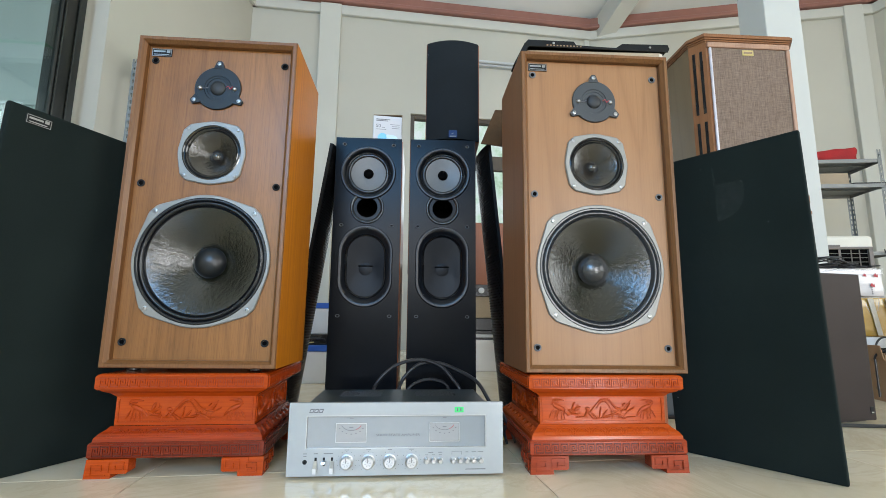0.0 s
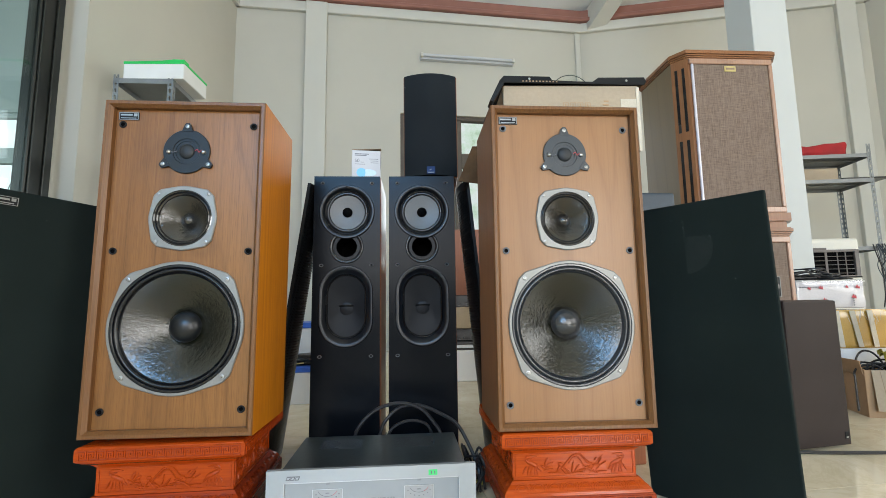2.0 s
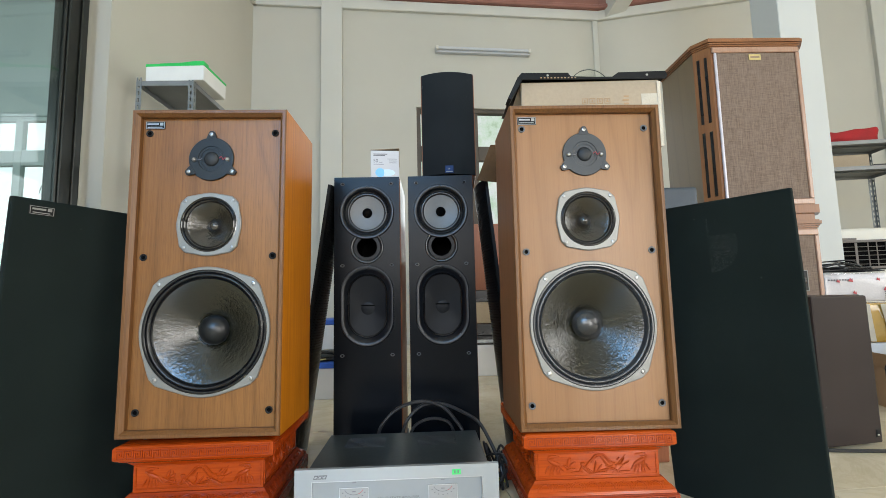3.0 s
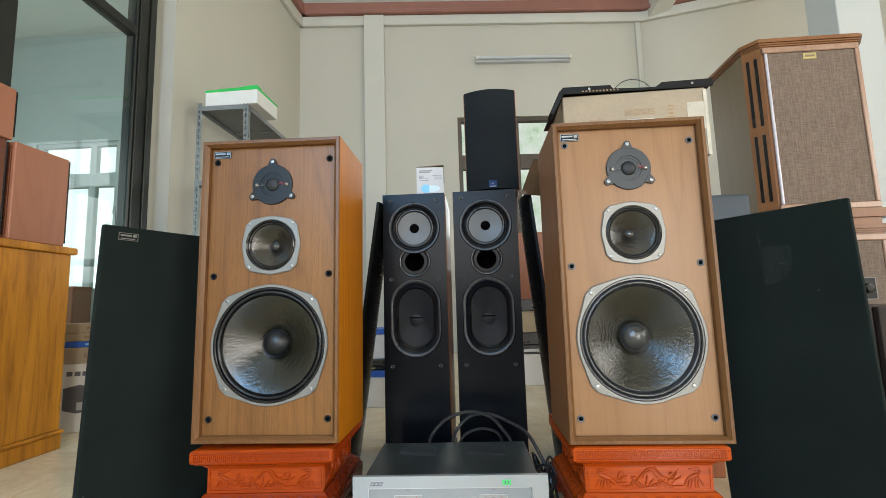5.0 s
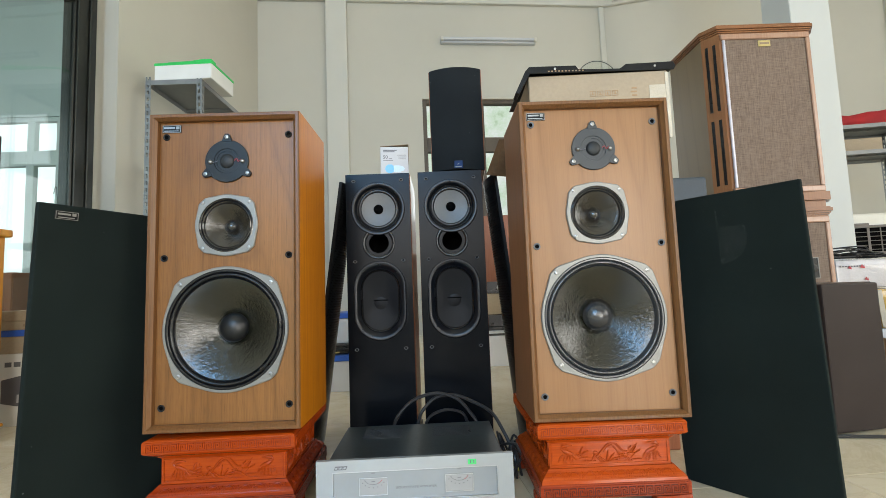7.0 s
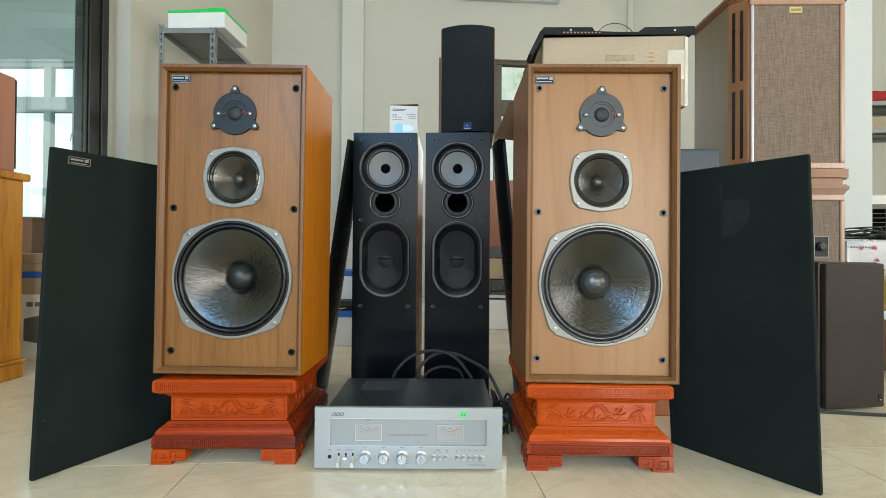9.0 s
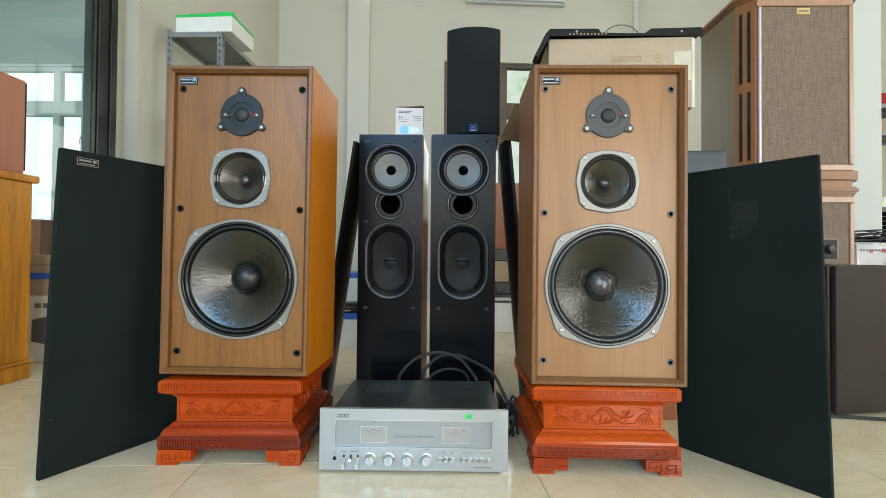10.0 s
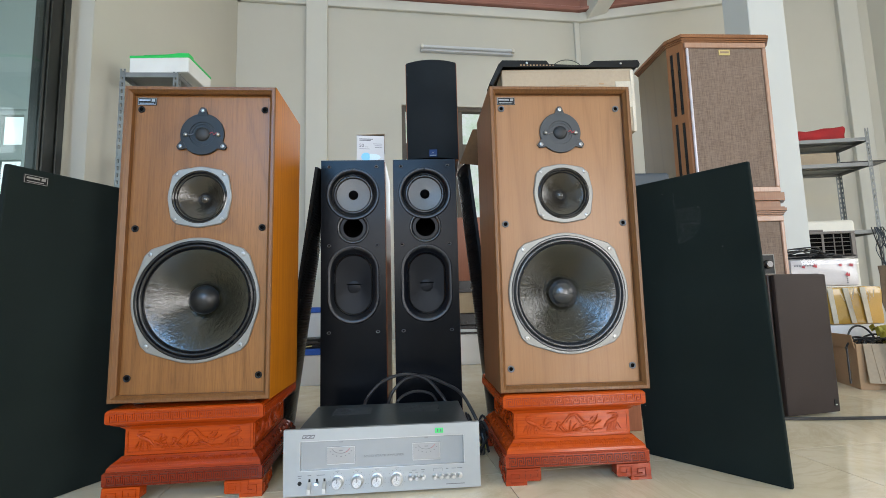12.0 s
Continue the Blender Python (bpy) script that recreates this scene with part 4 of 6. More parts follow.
def carved_stand(m, label, lacquer, petal, dark, feet):
    st = base("speaker_stand", m, label, "stand", "pair of carved stands")
    HW = 0.1725
    cy = HW
    top = loft([(HW - 0.004, 0.171), (HW, 0.175), (HW, 0.198), (HW - 0.003, 0.202), (HW - 0.008, STAND_H), ], cy)
    tp = part("top_slab", top, lacquer, st, "orange lacquered top slab with key pattern edge")
    waist_h = 0.1425
    bm = loft([(waist_h, 0.096), (waist_h, 0.154), (waist_h + 0.003, 0.157), (0.151, 0.162), (0.163, 0.168), (0.165, 0.1705)], cy)
    ws = part("waist", bm, lacquer, st, "orange lacquered waist carved with cranes and lilies")
    lt = part("lotus_moulding", loft([(0.168, 0.0685), (0.167, 0.075), (0.161, 0.083), (0.152, 0.0895), (0.1465, 0.0955)], cy), petal, st, "sloping moulding carved with petals")
    bs = part("base_slab", loft([(HW - 0.003, 0.037), (HW, 0.040), (HW, 0.065), (HW - 0.003, 0.0682)], cy), dark, st, "dark maroon base slab with key pattern edge")
    f1, f2, cv, pt = (bmesh.new() for _ in range(4))
    for k in range(4):
        spin = Matrix.Translation((0, cy, 0)) @ pose(0, 0, 0, 0, 0, 90 * k)
        fret(f1, HW - 0.008, 0.1785, 0.1960, -HW, spin)
        fret(f2, HW - 0.008, 0.0430, 0.0620, -HW, spin)
        for za, zb in ((0.1775, 0.1970), (0.0420, 0.0630)):
            rb = bmesh.new()
            merge(rb, box((-HW + 0.008, -HW - 0.0004, za), (HW - 0.008, -HW + 0.002, zb)), spin)
            # this strip's colour carries the shade in the pattern's grooves
            part("band_ground", rb, GROOVE_SHADE if za > 0.1 else GROOVE_SHADE_DARK, tp if za > 0.1 else bs, "ground of the key pattern darkened for groove shade")
        at = spin @ pose(0, -waist_h, 0)
        carving(cv, at)
        for lo, hi in (((-0.135, -0.0022, 0.1005), (0.135, 0.0004, 0.1030)), ((-0.135, -0.0022, 0.1500), (0.135, 0.0004, 0.1525)),
                       ((-0.1375, -0.0022, 0.1005), (-0.135, 0.0004, 0.1525)), ((0.135, -0.0022, 0.1005), (0.1375, 0.0004, 0.1525))):
            t = box(lo, hi)
            merge(cv, t, at)
        t = bmesh.new()
        for j in range(8):
            x = -0.126 + j * 0.036
            for q, up in ((1.0, 1), (0.62, 1)):
                tube([(x - 0.0165 * q, -0.0008, -0.0085), (x - 0.0150 * q, -0.0014, -0.001), (x - 0.0090 * q, -0.0016, 0.0055 * q), (x, -0.0016, 0.0082 * q),
                      (x + 0.0090 * q, -0.0016, 0.0055 * q), (x + 0.0150 * q, -0.0014, -0.001), (x + 0.0165 * q, -0.0008, -0.0085)], 0.0011, 5, t)
            blob(t, x, -0.003, 0.0055, 0.0040, 0, 0.0016)
            blob(t, x + 0.018, 0.003, 0.0028, 0.0058, 0, 0.0016)
        tube([(-0.148, -0.0008, -0.0100), (0, -0.0008, -0.0100), (0.148, -0.0008, -0.0100)], 0.0010, 5, t)
        merge(pt, t, spin @ pose(0, -0.1578, 0.0838, -44))
    tagged(part("key_pattern", f1, lacquer, tp), kind="stuff")
    tagged(part("key_pattern", f2, dark, bs), kind="stuff")
    tagged(part("carving", cv, lacquer, ws, smooth=50), kind="stuff")
    tagged(part("petals", pt, petal, lt, smooth=50), kind="stuff")
    foot = [(0, 0), (0.050, 0), (0.050, 0.009), (0.080, 0.009), (0.083, 0.012), (0.083, 0.0365), (0.003, 0.0365)]
    wing = [(0.030, 0), (0.050, 0), (0.050, 0.009), (0.080, 0.009), (0.083, 0.012), (0.083, 0.0365), (0.030, 0.0365)]
    scroll = (((0.012, 0.006), (0.042, 0.008)), ((0.012, 0.006), (0.014, 0.026)), ((0.012, 0.024), (0.034, 0.026)), ((0.032, 0.014), (0.034, 0.024)), ((0.022, 0.014), (0.032, 0.016)),
              ((0.046, 0.012), (0.048, 0.032)), ((0.048, 0.030), (0.076, 0.032)), ((0.074, 0.016), (0.076, 0.030)), ((0.058, 0.016), (0.074, 0.018)), ((0.058, 0.018), (0.060, 0.025)))
    e = HW + 0.001
    for k in range(4):
        spin = Matrix.Translation((0, cy, 0)) @ pose(0, 0, 0, 0, 0, 90 * k)
        bm = prism([(x - e, z) for x, z in foot], -e, -e + 0.030)
        t = bmesh.new()
        va = [t.verts.new((-e, -e + x, z)) for x, z in wing]
        vb = [t.verts.new((-e + 0.030, -e + x, z)) for x, z in wing]
        t.faces.new(va)
        t.faces.new(vb)
        for j in range(len(wing)):
            t.faces.new((va[j], vb[j], vb[(j + 1) % len(wing)], va[(j + 1) % len(wing)]))
        merge(bm, t)
        bmesh.ops.transform(bm, matrix=spin, verts=bm.verts)
        ft = part("foot", bm, feet, st, "bracket foot with square scrolls")
        bm = bmesh.new()
        for lo, hi in scroll:
            lift = 0.0022 if hi[0] - lo[0] > hi[1] - lo[1] else 0.0025
            add_box(bm, (lo[0] - e, -e - lift, lo[1]), (hi[0] - e, -e + 0.001, hi[1]))
            add_box(bm, (-e - lift, lo[0] - e, lo[1]), (-e + 0.001, hi[0] - e, hi[1]))
        bmesh.ops.transform(bm, matrix=spin, verts=bm.verts)
        tagged(part("scroll", bm, feet, ft), kind="stuff")
    return st


carved_stand(pose(-0.5493, 1.031, 0, 0, 0, 1.8), "carved red lacquered wooden stand with a dark maroon base", ORANGE, RUSSET, MAROON, ORANGE)
carved_stand(pose(0.3552, 1.0195, 0, 0, 0, -0.15), "carved bright orange lacquered wooden stand with a brick red base", ORANGE_PALE, ORANGE_PALE, BRICK, BRICK)


# ---- loose grilles of the pair ----
def speck_patch(owner, px, pz, radius, specks, seed, half):
    """Specks where a driver stood behind the cloth: with half a painted glint, else dust."""
    rnd = random.Random(seed)
    bm = bmesh.new()
    count = 0
    while count < specks:
        x, z = rnd.uniform(0 if half else -radius, radius), rnd.uniform(-radius, radius)
        d = math.hypot(x, z)
        if d > radius or (half and z > 0.022 and rnd.random() < 0.93 and x > 0.004) or (not half and d / radius > rnd.random() * 1.3):
            continue
        r = rnd.uniform(0.0005, 0.0011)
        a = rnd.uniform(0, 3.14)
        bm.faces.new([bm.verts.new((px + x + r * math.cos(a + k * 1.57), -0.0004, pz + z + r * math.sin(a + k * 1.57))) for k in range(4)])
        count += 1
    tagged(part("dust", bm, GLINT_GREY if half else DUST_FAINT, owner, "patch of grey specks of dust and painted glint"), kind="stuff")


GLINT_GREY = plain("grey_glint", (0.031, 0.036, 0.035), 0.8)
DUST_FAINT = plain("faint_dust", (0.0125, 0.0175, 0.0165), 0.8)


def loose_grille(m, label, badge, tall):
    W, H = 0.333, tall
    g = base("speaker_grille", m, label, "speaker grille", "pair of loose grilles")
    bm = box((0, 0, 0), (W, 0.014, H), 0.004, 2)
    part("cloth_front", bm, BLACK_CLOTH, g)
    part("backing_board", box((0.004, 0.0145, 0.004), (W - 0.004, 0.022, H - 0.004), 0.001), BLACK, g)
    if badge:
        b = part("badge", box((0.030, -0.002, H - 0.033), (0.076, 0.0, H - 0.014), 0.0005), BLACK, g, "small silver and black name plate")
        bm = bmesh.new()
        for x0, x1, z0, z1 in ((0.031, 0.075, 0.0170, 0.0180), (0.031, 0.075, 0.0005, 0.0015), (0.031, 0.032, 0.0005, 0.018), (0.074, 0.075, 0.0005, 0.018),
                               (0.035, 0.060, 0.010, 0.014), (0.063, 0.071, 0.009, 0.0155), (0.036, 0.068, 0.0035, 0.0055)):
            add_box(bm, (x0, -0.0026, H - 0.033 + z0), (x1, -0.0021, H - 0.033 + z1))
        part("badge_print", bm, STEEL, b)
        speck_patch(g, 0.215, 0.590, 0.095, 330, 31, False)
    else:
        # half patch: light glinting through the cloth, painted as grey specks
        speck_patch(g, SPECKS_AT[0], SPECKS_AT[1], 0.064, 820, 23, True)
        speck_patch(g, SPECKS_AT[0] + 0.004, SPECKS_AT[1] - 0.205, 0.110, 620, 29, False)
    return g


SPECKS_AT = (0.157, 0.625)
loose_grille(pose(0.6029, 1.1904, 0.0, 5.75, 0, -55.1), "black cloth loudspeaker grille leaning on the cabinet's side", False, 0.729)
loose_grille(pose(-0.9295, 0.9337, 0.0, 4.96, 0, 65.95), "black cloth loudspeaker grille with a name plate leaning on a cabinet", True, 0.7445)


# ---- amplifier ----
def amplifier(m):
    am = base("amplifier", m, "silver-fronted stereo amplifier with two meters and a black case", "amplifier")
    W, H = 0.2215, 0.143
    part("case", box((-0.2085, 0.012, 0.012), (0.2085, 0.335, 0.1285), 0.002), AMP_CASE, am, "black enamelled steel case with scuffed top")
    for x in (-0.17, 0.17):
        for y in (0.04, 0.27):
            part("foot", lathe([(0.016, 0), (0.016, 0.010), (0.013, 0.012), (0, 0.012)], 18, pose(x, y, 0.012, -90)), RUBBER, am)
    for x0 in (-0.150, 0.040):
        for k in range(9):
            part("vent_slot", box((x0, 0.215 + 0.010 * k, 0.1284), (x0 + 0.105, 0.2185 + 0.010 * k, 0.1290)), RUBBER, am)
    rnd = random.Random(17)
    bm = bmesh.new()
    for k in range(420):
        x, y, r, a = rnd.uniform(-0.2, 0.2), 0.018 + 0.30 * rnd.random() ** 1.4, rnd.uniform(0.0003, 0.0009), rnd.uniform(0, 3)
        bm.faces.new([bm.verts.new((x + r * math.cos(a + q * 1.57) * (3 if k % 5 == 0 else 1), y + r * math.sin(a + q * 1.57), 0.1287)) for q in range(4)])
    tagged(part("dust", bm, plain("pale_dust", (0.10, 0.11, 0.11), 0.8), am, "pale dust and scuffs on the case top"), kind="stuff")
    # front panel with a window cut out
    px0, px1, pz0, pz1 = -0.186, 0.186, 0.0580, 0.1235
    bm = bmesh.new()
    add_box(bm, (-W, 0, 0.006), (W, 0.0115, pz0), 0.0)
    add_box(bm, (-W, 0, pz1), (W, 0.0115, H + 0.006), 0.0)
    add_box(bm, (-W, 0, pz0), (px0, 0.0115, pz1))
    add_box(bm, (px1, 0, pz0), (W, 0.0115, pz1))
    bmesh.ops.remove_doubles(bm, verts=bm.verts, dist=0.00001)
    fp = part("front_panel", bm, SILVER, am, "brushed silver front panel")
    ds = part("display", box((px0, 0.006, pz0), (px1, 0.0115, pz1)), DISPLAY, am, "pale grey display window")
    bm = bmesh.new()
    for lo, hi in (((px0, 0.0005, pz0), (px1, 0.006, pz0 + 0.0015)), ((px0, 0.0005, pz1 - 0.0015), (px1, 0.006, pz1)), ((px0, 0.0005, pz0), (px0 + 0.0015, 0.006, pz1)), ((px1 - 0.0015, 0.0005, pz0), (px1, 0.006, pz1))):
        add_box(bm, lo, hi)
    part("display_rim", bm, CHROME, ds)
    for cx in (-0.095, 0.0985):
        mt = part("meter", box((cx - 0.0315, 0.0045, 0.0695), (cx + 0.0315, 0.0061, 0.1075), 0.0006), METER, am, "needle meter with a curved scale")
        bm = bmesh.new()
        for lo, hi in (((-0.0315, 0.0695), (0.0315, 0.0705)), ((-0.0315, 0.1065), (0.0315, 0.1075)), ((-0.0315, 0.0705), (-0.0307, 0.1065)), ((0.0307, 0.0705), (0.0315, 0.1065))):
            add_box(bm, (cx + lo[0], 0.0036, lo[1]), (cx + hi[0], 0.0046, hi[1]))
        part("meter_rim", bm, CHROME, mt)
        arc = [(cx + 0.021 * math.sin(radians(a)) * 1.0, 0.0042, 0.1085 - 0.021 * math.cos(radians(a)) * 0.75) for a in range(-70, 71, 14)]
        part("scale", tube(arc, 0.0004, 5), INK, mt)
        part("scale", tube([(x, y - 0.0002, z) for x, y, z in arc[-4:]], 0.00042, 5), RED_INK, mt)
        bm = bmesh.new()
        for k, a in enumerate(range(-66, 67, 22)):
            x, z = cx + 0.026 * math.sin(radians(a)), 0.1045 - 0.026 * math.cos(radians(a)) * 0.72
            add_box(bm, (x - 0.0012, 0.004, z - 0.0008), (x + 0.0012, 0.0046, z + 0.0008))
        add_box(bm, (cx - 0.004, 0.004, 0.0985), (cx + 0.004, 0.0046, 0.1000))
        part("scale_print", bm, INK, mt)
        part("print_mark", box((cx - 0.004, 0.0054, 0.1165), (cx + 0.004, 0.0061, 0.1177)), INK, ds)
    writing("SOLID STATE AMPLIFIER", 0.0062, pose(0.0015, 0.0058, 0.0830), INK, ds, "lettering", 1.38)
    # maker's mark as plain slanted shapes
    for k in range(3):
        x = -0.1815 + k * 0.0093
        part("maker_mark", prism([(x, 0.1290), (x + 0.0085, 0.1290), (x + 0.0115, 0.1370), (x + 0.003, 0.1370)], -0.0006, 0.0), INK, fp)
        part("maker_mark", prism([(x + 0.002, 0.1310), (x + 0.007, 0.1310), (x + 0.009, 0.1350), (x + 0.004, 0.1350)], -0.0009, -0.00061), SILVER, fp)
    stk = part("sticker", box((0.119, -0.0009, 0.1285), (0.138, 0.0, 0.1395)), STICKER, am, "bright green price sticker")
    bm = bmesh.new()
    for x in (0.124, 0.131):
        add_box(bm, (x, -0.0012, 0.131), (x + 0.0025, -0.00091, 0.137))
    part("sticker_print", bm, INK, stk)
    # controls
    part("phone_jack", lathe([(0.0045, 0), (0.0045, 0.001), (0.003, 0.0012), (0.0026, 0.0002), (0, 0.0002)], 18, pose(-0.1855, -0.0002, 0.0335)), BLACK, am)
    for x, up in ((-0.164, 0), (-0.1475, 1), (-0.131, 0)):
        bm = box((x - 0.0022, -0.0004, 0.026), (x + 0.0022, 0.0, 0.042))
        slot = part("lever_slot", bm, BLACK, fp)
        o = [(0, 0.036), (-0.012, 0.024 + up * 0.012), (-0.0135, 0.014 + up * 0.018), (-0.010, 0.0135 + up * 0.018), (-0.003, 0.030)]
        t = bmesh.new()
        va = [t.verts.new((x - 0.0035, y, z)) for y, z in o]
        vb = [t.verts.new((x + 0.0035, y, z)) for y, z in o]
        t.faces.new(va)
        t.faces.new(vb[::-1])
        for k in range(len(o)):
            t.faces.new((va[k], vb[k], vb[(k + 1) % len(o)], va[(k + 1) % len(o)]))
        part("lever", t, CHROME, am, "chrome flick lever")
    for x in (-0.102, -0.058, -0.0145, 0.030):
        bm = bmesh.new()
        n = 40
        t = bmesh.new()
        prof = [(0.0140, 0.0), (0.0140, 0.002), (0.0116, 0.003), (0.0110, 0.016), (0.0098, 0.0175), (0.0075, 0.0175), (0.0070, 0.0168), (0.0030, 0.0168)]
        rings = []
        for j, (r, h) in enumerate(prof):
            rings.append([t.verts.new(((r + (0.0006 if (k % 2 and 2 <= j <= 3) else 0)) * math.cos(2 * math.pi * k / n), -h, (r + (0.0006 if (k % 2 and 2 <= j <= 3) else 0)) * math.sin(2 * math.pi * k / n))) for k in range(n)])
        for a, c in zip(rings, rings[1:]):
            for k in range(n):
                t.faces.new((a[k], a[(k + 1) % n], c[(k + 1) % n], c[k]))
        t.faces.new(rings[-1])
        merge(bm, t, pose(x, 0, 0.0335))
        kb = part("knob", bm, CHROME, am, "knurled silver knob")
        face = bmesh.new()
        for q in range(6):
            a0 = radians(60 * q + 12)
            prism([(x + 0.0012 * math.cos(a0), 0.0335 + 0.0012 * math.sin(a0)), (x + 0.0066 * math.cos(a0 - 0.2), 0.0335 + 0.0066 * math.sin(a0 - 0.2)), (x + 0.0066 * math.cos(a0 + 0.2), 0.0335 + 0.0066 * math.sin(a0 + 0.2))], -0.0173, -0.0169, face)
        part("spun_face", face, SILVER, kb)
        part("pointer", box((x - 0.0006, -0.0180, 0.0345), (x + 0.0006, -0.0176, 0.0440)), INK, kb)
        bm = bmesh.new()
        for a in range(-140, 141, 28):
            cx, cz = x + 0.0195 * math.sin(radians(a)), 0.0335 + 0.0195 * math.cos(radians(a))
            add_box(bm, (cx - 0.0006, -0.0004, cz - 0.0006), (cx + 0.0006, 0, cz + 0.0006))
        add_box(bm, (x - 0.0045, -0.0004, 0.0555), (x + 0.0045, 0, 0.0565))
        part("dial_marks", bm, INK, fp)
    for x in (0.0615, 0.0755, 0.0895, 0.1165, 0.1310, 0.1450, 0.1590, 0.1735):
        bm = lathe([(0.0064, 0), (0.0064, 0.003), (0.0052, 0.0038), (0.0046, 0.0036), (0.0046, 0.0095), (0.0038, 0.0105), (0, 0.0105)], 22, pose(x, 0, 0.0335))
        part("push_button", bm, CHROME, am, smooth=35)
    for x, w in ((-0.1855, 0.004), (-0.164, 0.004), (-0.139, 0.009), (0.070, 0.005), (0.0895, 0.004), (0.145, 0.003), (0.160, 0.005), (0.1735, 0.006)):
        part("print_mark", box((x - w, -0.0004, 0.0488), (x + w, 0, 0.0500)), INK, fp)
    for x in (-0.1855, 0.0615, 0.0755, 0.0895):
        part("print_mark", box((x - 0.003, -0.0004, 0.0440), (x + 0.003, 0, 0.0449)), INK, fp)
    for lo, hi in (((0.1135, 0.0505), (0.134, 0.0512)), ((0.1135, 0.0445), (0.1142, 0.0505)), ((0.1333, 0.0445), (0.134, 0.0505))):
        part("print_mark", box((lo[0], -0.0004, lo[1]), (hi[0], 0, hi[1])), INK, fp)
    part("print_mark", box((0.142, -0.0004, 0.0148), (0.184, 0, 0.0164)), INK, fp)
    return am


amplifier(pose(-0.0992, 1.0085, 0.0, 0, 0, 0.79))


# ---- slim floor-standing loudspeakers ----
def tower_speaker(m, label):
    W, H, D = 0.1122, 0.930, 0.30
    sp = base("tower_speaker", m, label, "loudspeaker", "pair of slim tower loudspeakers")
    bm = box((-W, 0.016, 0.004), (W, D, H), 0.003)
    bmesh.ops.delete(bm, geom=[f for f in bm.faces if f.calc_center_median().y < 0.0165 and len(f.verts) == 4 and f.calc_area() > 0.05], context='FACES')
    part("cabinet", bm, CHERRY_RED, sp, "dark cherry veneered side panels")
    part("plinth", box((-W - 0.004, -0.004, 0), (W + 0.004, D + 0.004, 0.02), 0.003), BLACK, sp)
    zu, zp, zl = 0.8065, 0.688, 0.493
    iw = W - 0.002
    F = 0.0
    bm = box((-iw, F, 0.0205), (iw, F + 0.0155, 0.355))
    ring_plate(rect(-iw, iw, 0.355 - zl, 0.645 - zl), stadium(0.080, 0.120), F + 0.0155, F, bm, pose(0, 0, zl), 0)
    ring_plate(rect(-iw, iw, 0.645 - zp, 0.7255 - zp), 0.034, F + 0.0155, F, bm, pose(0, 0, zp), 0)
    ring_plate(rect(-iw, iw, 0.7255 - zu, 0.889 - zu), 0.079, F + 0.0155, F, bm, pose(0, 0, zu), 0)
    add_box(bm, (-iw, F, 0.889), (iw, F + 0.0155, H - 0.001))
    bmesh.ops.remove_doubles(bm, verts=bm.verts, dist=0.00005)
    part("baffle", bm, BLACK_SATIN, sp, "black satin front baffle")
    # upper driver
    bm = lathe([(0.0915, 0.0), (0.0915, 0.004), (0.0895, 0.0068), (0.084, 0.0074), (0.0785, 0.0045), (0.0745, -0.002), (0.0735, -0.007)], 64, pose(0, F, zu))
    up = part("coaxial_driver", bm, RING, sp, "moulded black driver ring", 40)
    part("surround", lathe([(0.0735, -0.007), (0.0705, -0.0085), (0.0680, -0.0050), (0.0635, -0.0035), (0.0600, -0.0055), (0.0580, -0.0085)], 64, pose(0, F, zu)), RUBBER, up, "black rubber surround", 60)
    part("cone", lathe([(0.0580, -0.0085), (0.050, -0.0098), (0.032, -0.0118), (0.016, -0.0135)], 64, pose(0, F, zu)), SILVERCONE, up, "smooth grey cone", 60)
    part("tweeter_dome", lathe([(0.0165, -0.0135), (0.0165, -0.010), (0.0145, -0.0085), (0.0125, -0.0065), (0.008, -0.0040), (0, -0.003)], 32, pose(0, F, zu)), HOLE, up, smooth=50)
    # port
    bm = lathe([(0.0555, 0.0), (0.0555, 0.0020), (0.0535, 0.0042), (0.0500, 0.0042), (0.0450, 0.0010), (0.0395, -0.0060), (0.0355, -0.014)], 72, pose(0, F, zp))
    # the driver ring overlaps the flare's upper rim
    over = [f for f in bm.faces if math.hypot(f.calc_center_median().x, f.calc_center_median().z - zu) < 0.0845]
    bmesh.ops.delete(bm, geom=over, context='FACES')
    pr = part("bass_port", bm, PORT, sp, "flared black bass port", 50)
    part("port_tube", lathe([(0.0355, -0.0142), (0.035, -0.12), (0, -0.12)], 40, pose(0, F, zp)), HOLE, pr, smooth=40)
    # racetrack woofer
    o, i1, i2 = stadium(0.088, 0.1335), stadium(0.0735, 0.1170), stadium(0.0665, 0.1065)
    bm = loops_between([(o, F), (o, F - 0.004), (stadium(0.0855, 0.131), F - 0.0065), (stadium(0.079, 0.1240), F - 0.0068), (i1, F - 0.003), (i2, F + 0.006)], pose(0, 0, zl))
    wf = part("oval_woofer", bm, RING, sp, "moulded black oval woofer ring", 40)
    bm = loops_between([(i2, F + 0.006), (stadium(0.064, 0.104), F + 0.002), (stadium(0.061, 0.101), F + 0.004), (stadium(0.059, 0.099), F + 0.008)], pose(0, 0, zl))
    part("surround", bm, RUBBER, wf, smooth=60)
    bm = loops_between([(stadium(0.059, 0.099), F + 0.008), (stadium(0.040, 0.066), F + 0.0105), (stadium(0.024, 0.026), F + 0.0135)], pose(0, 0, zl), cap=True)
    part("cone", bm, DARKCONE, wf, "black oval cone", 60)
    cap = [(0.025 * math.cos(a), -0.0135 + 0.0022 * math.sin(a)) for a in [radians(v) for v in (0, 18, 36, 54, 72, 84)]] + [(0, -0.0112)]
    part("dust_cap", lathe(cap, 36, pose(0, F + 0.001, zl - 0.010)), DARKCONE, wf, smooth=60)
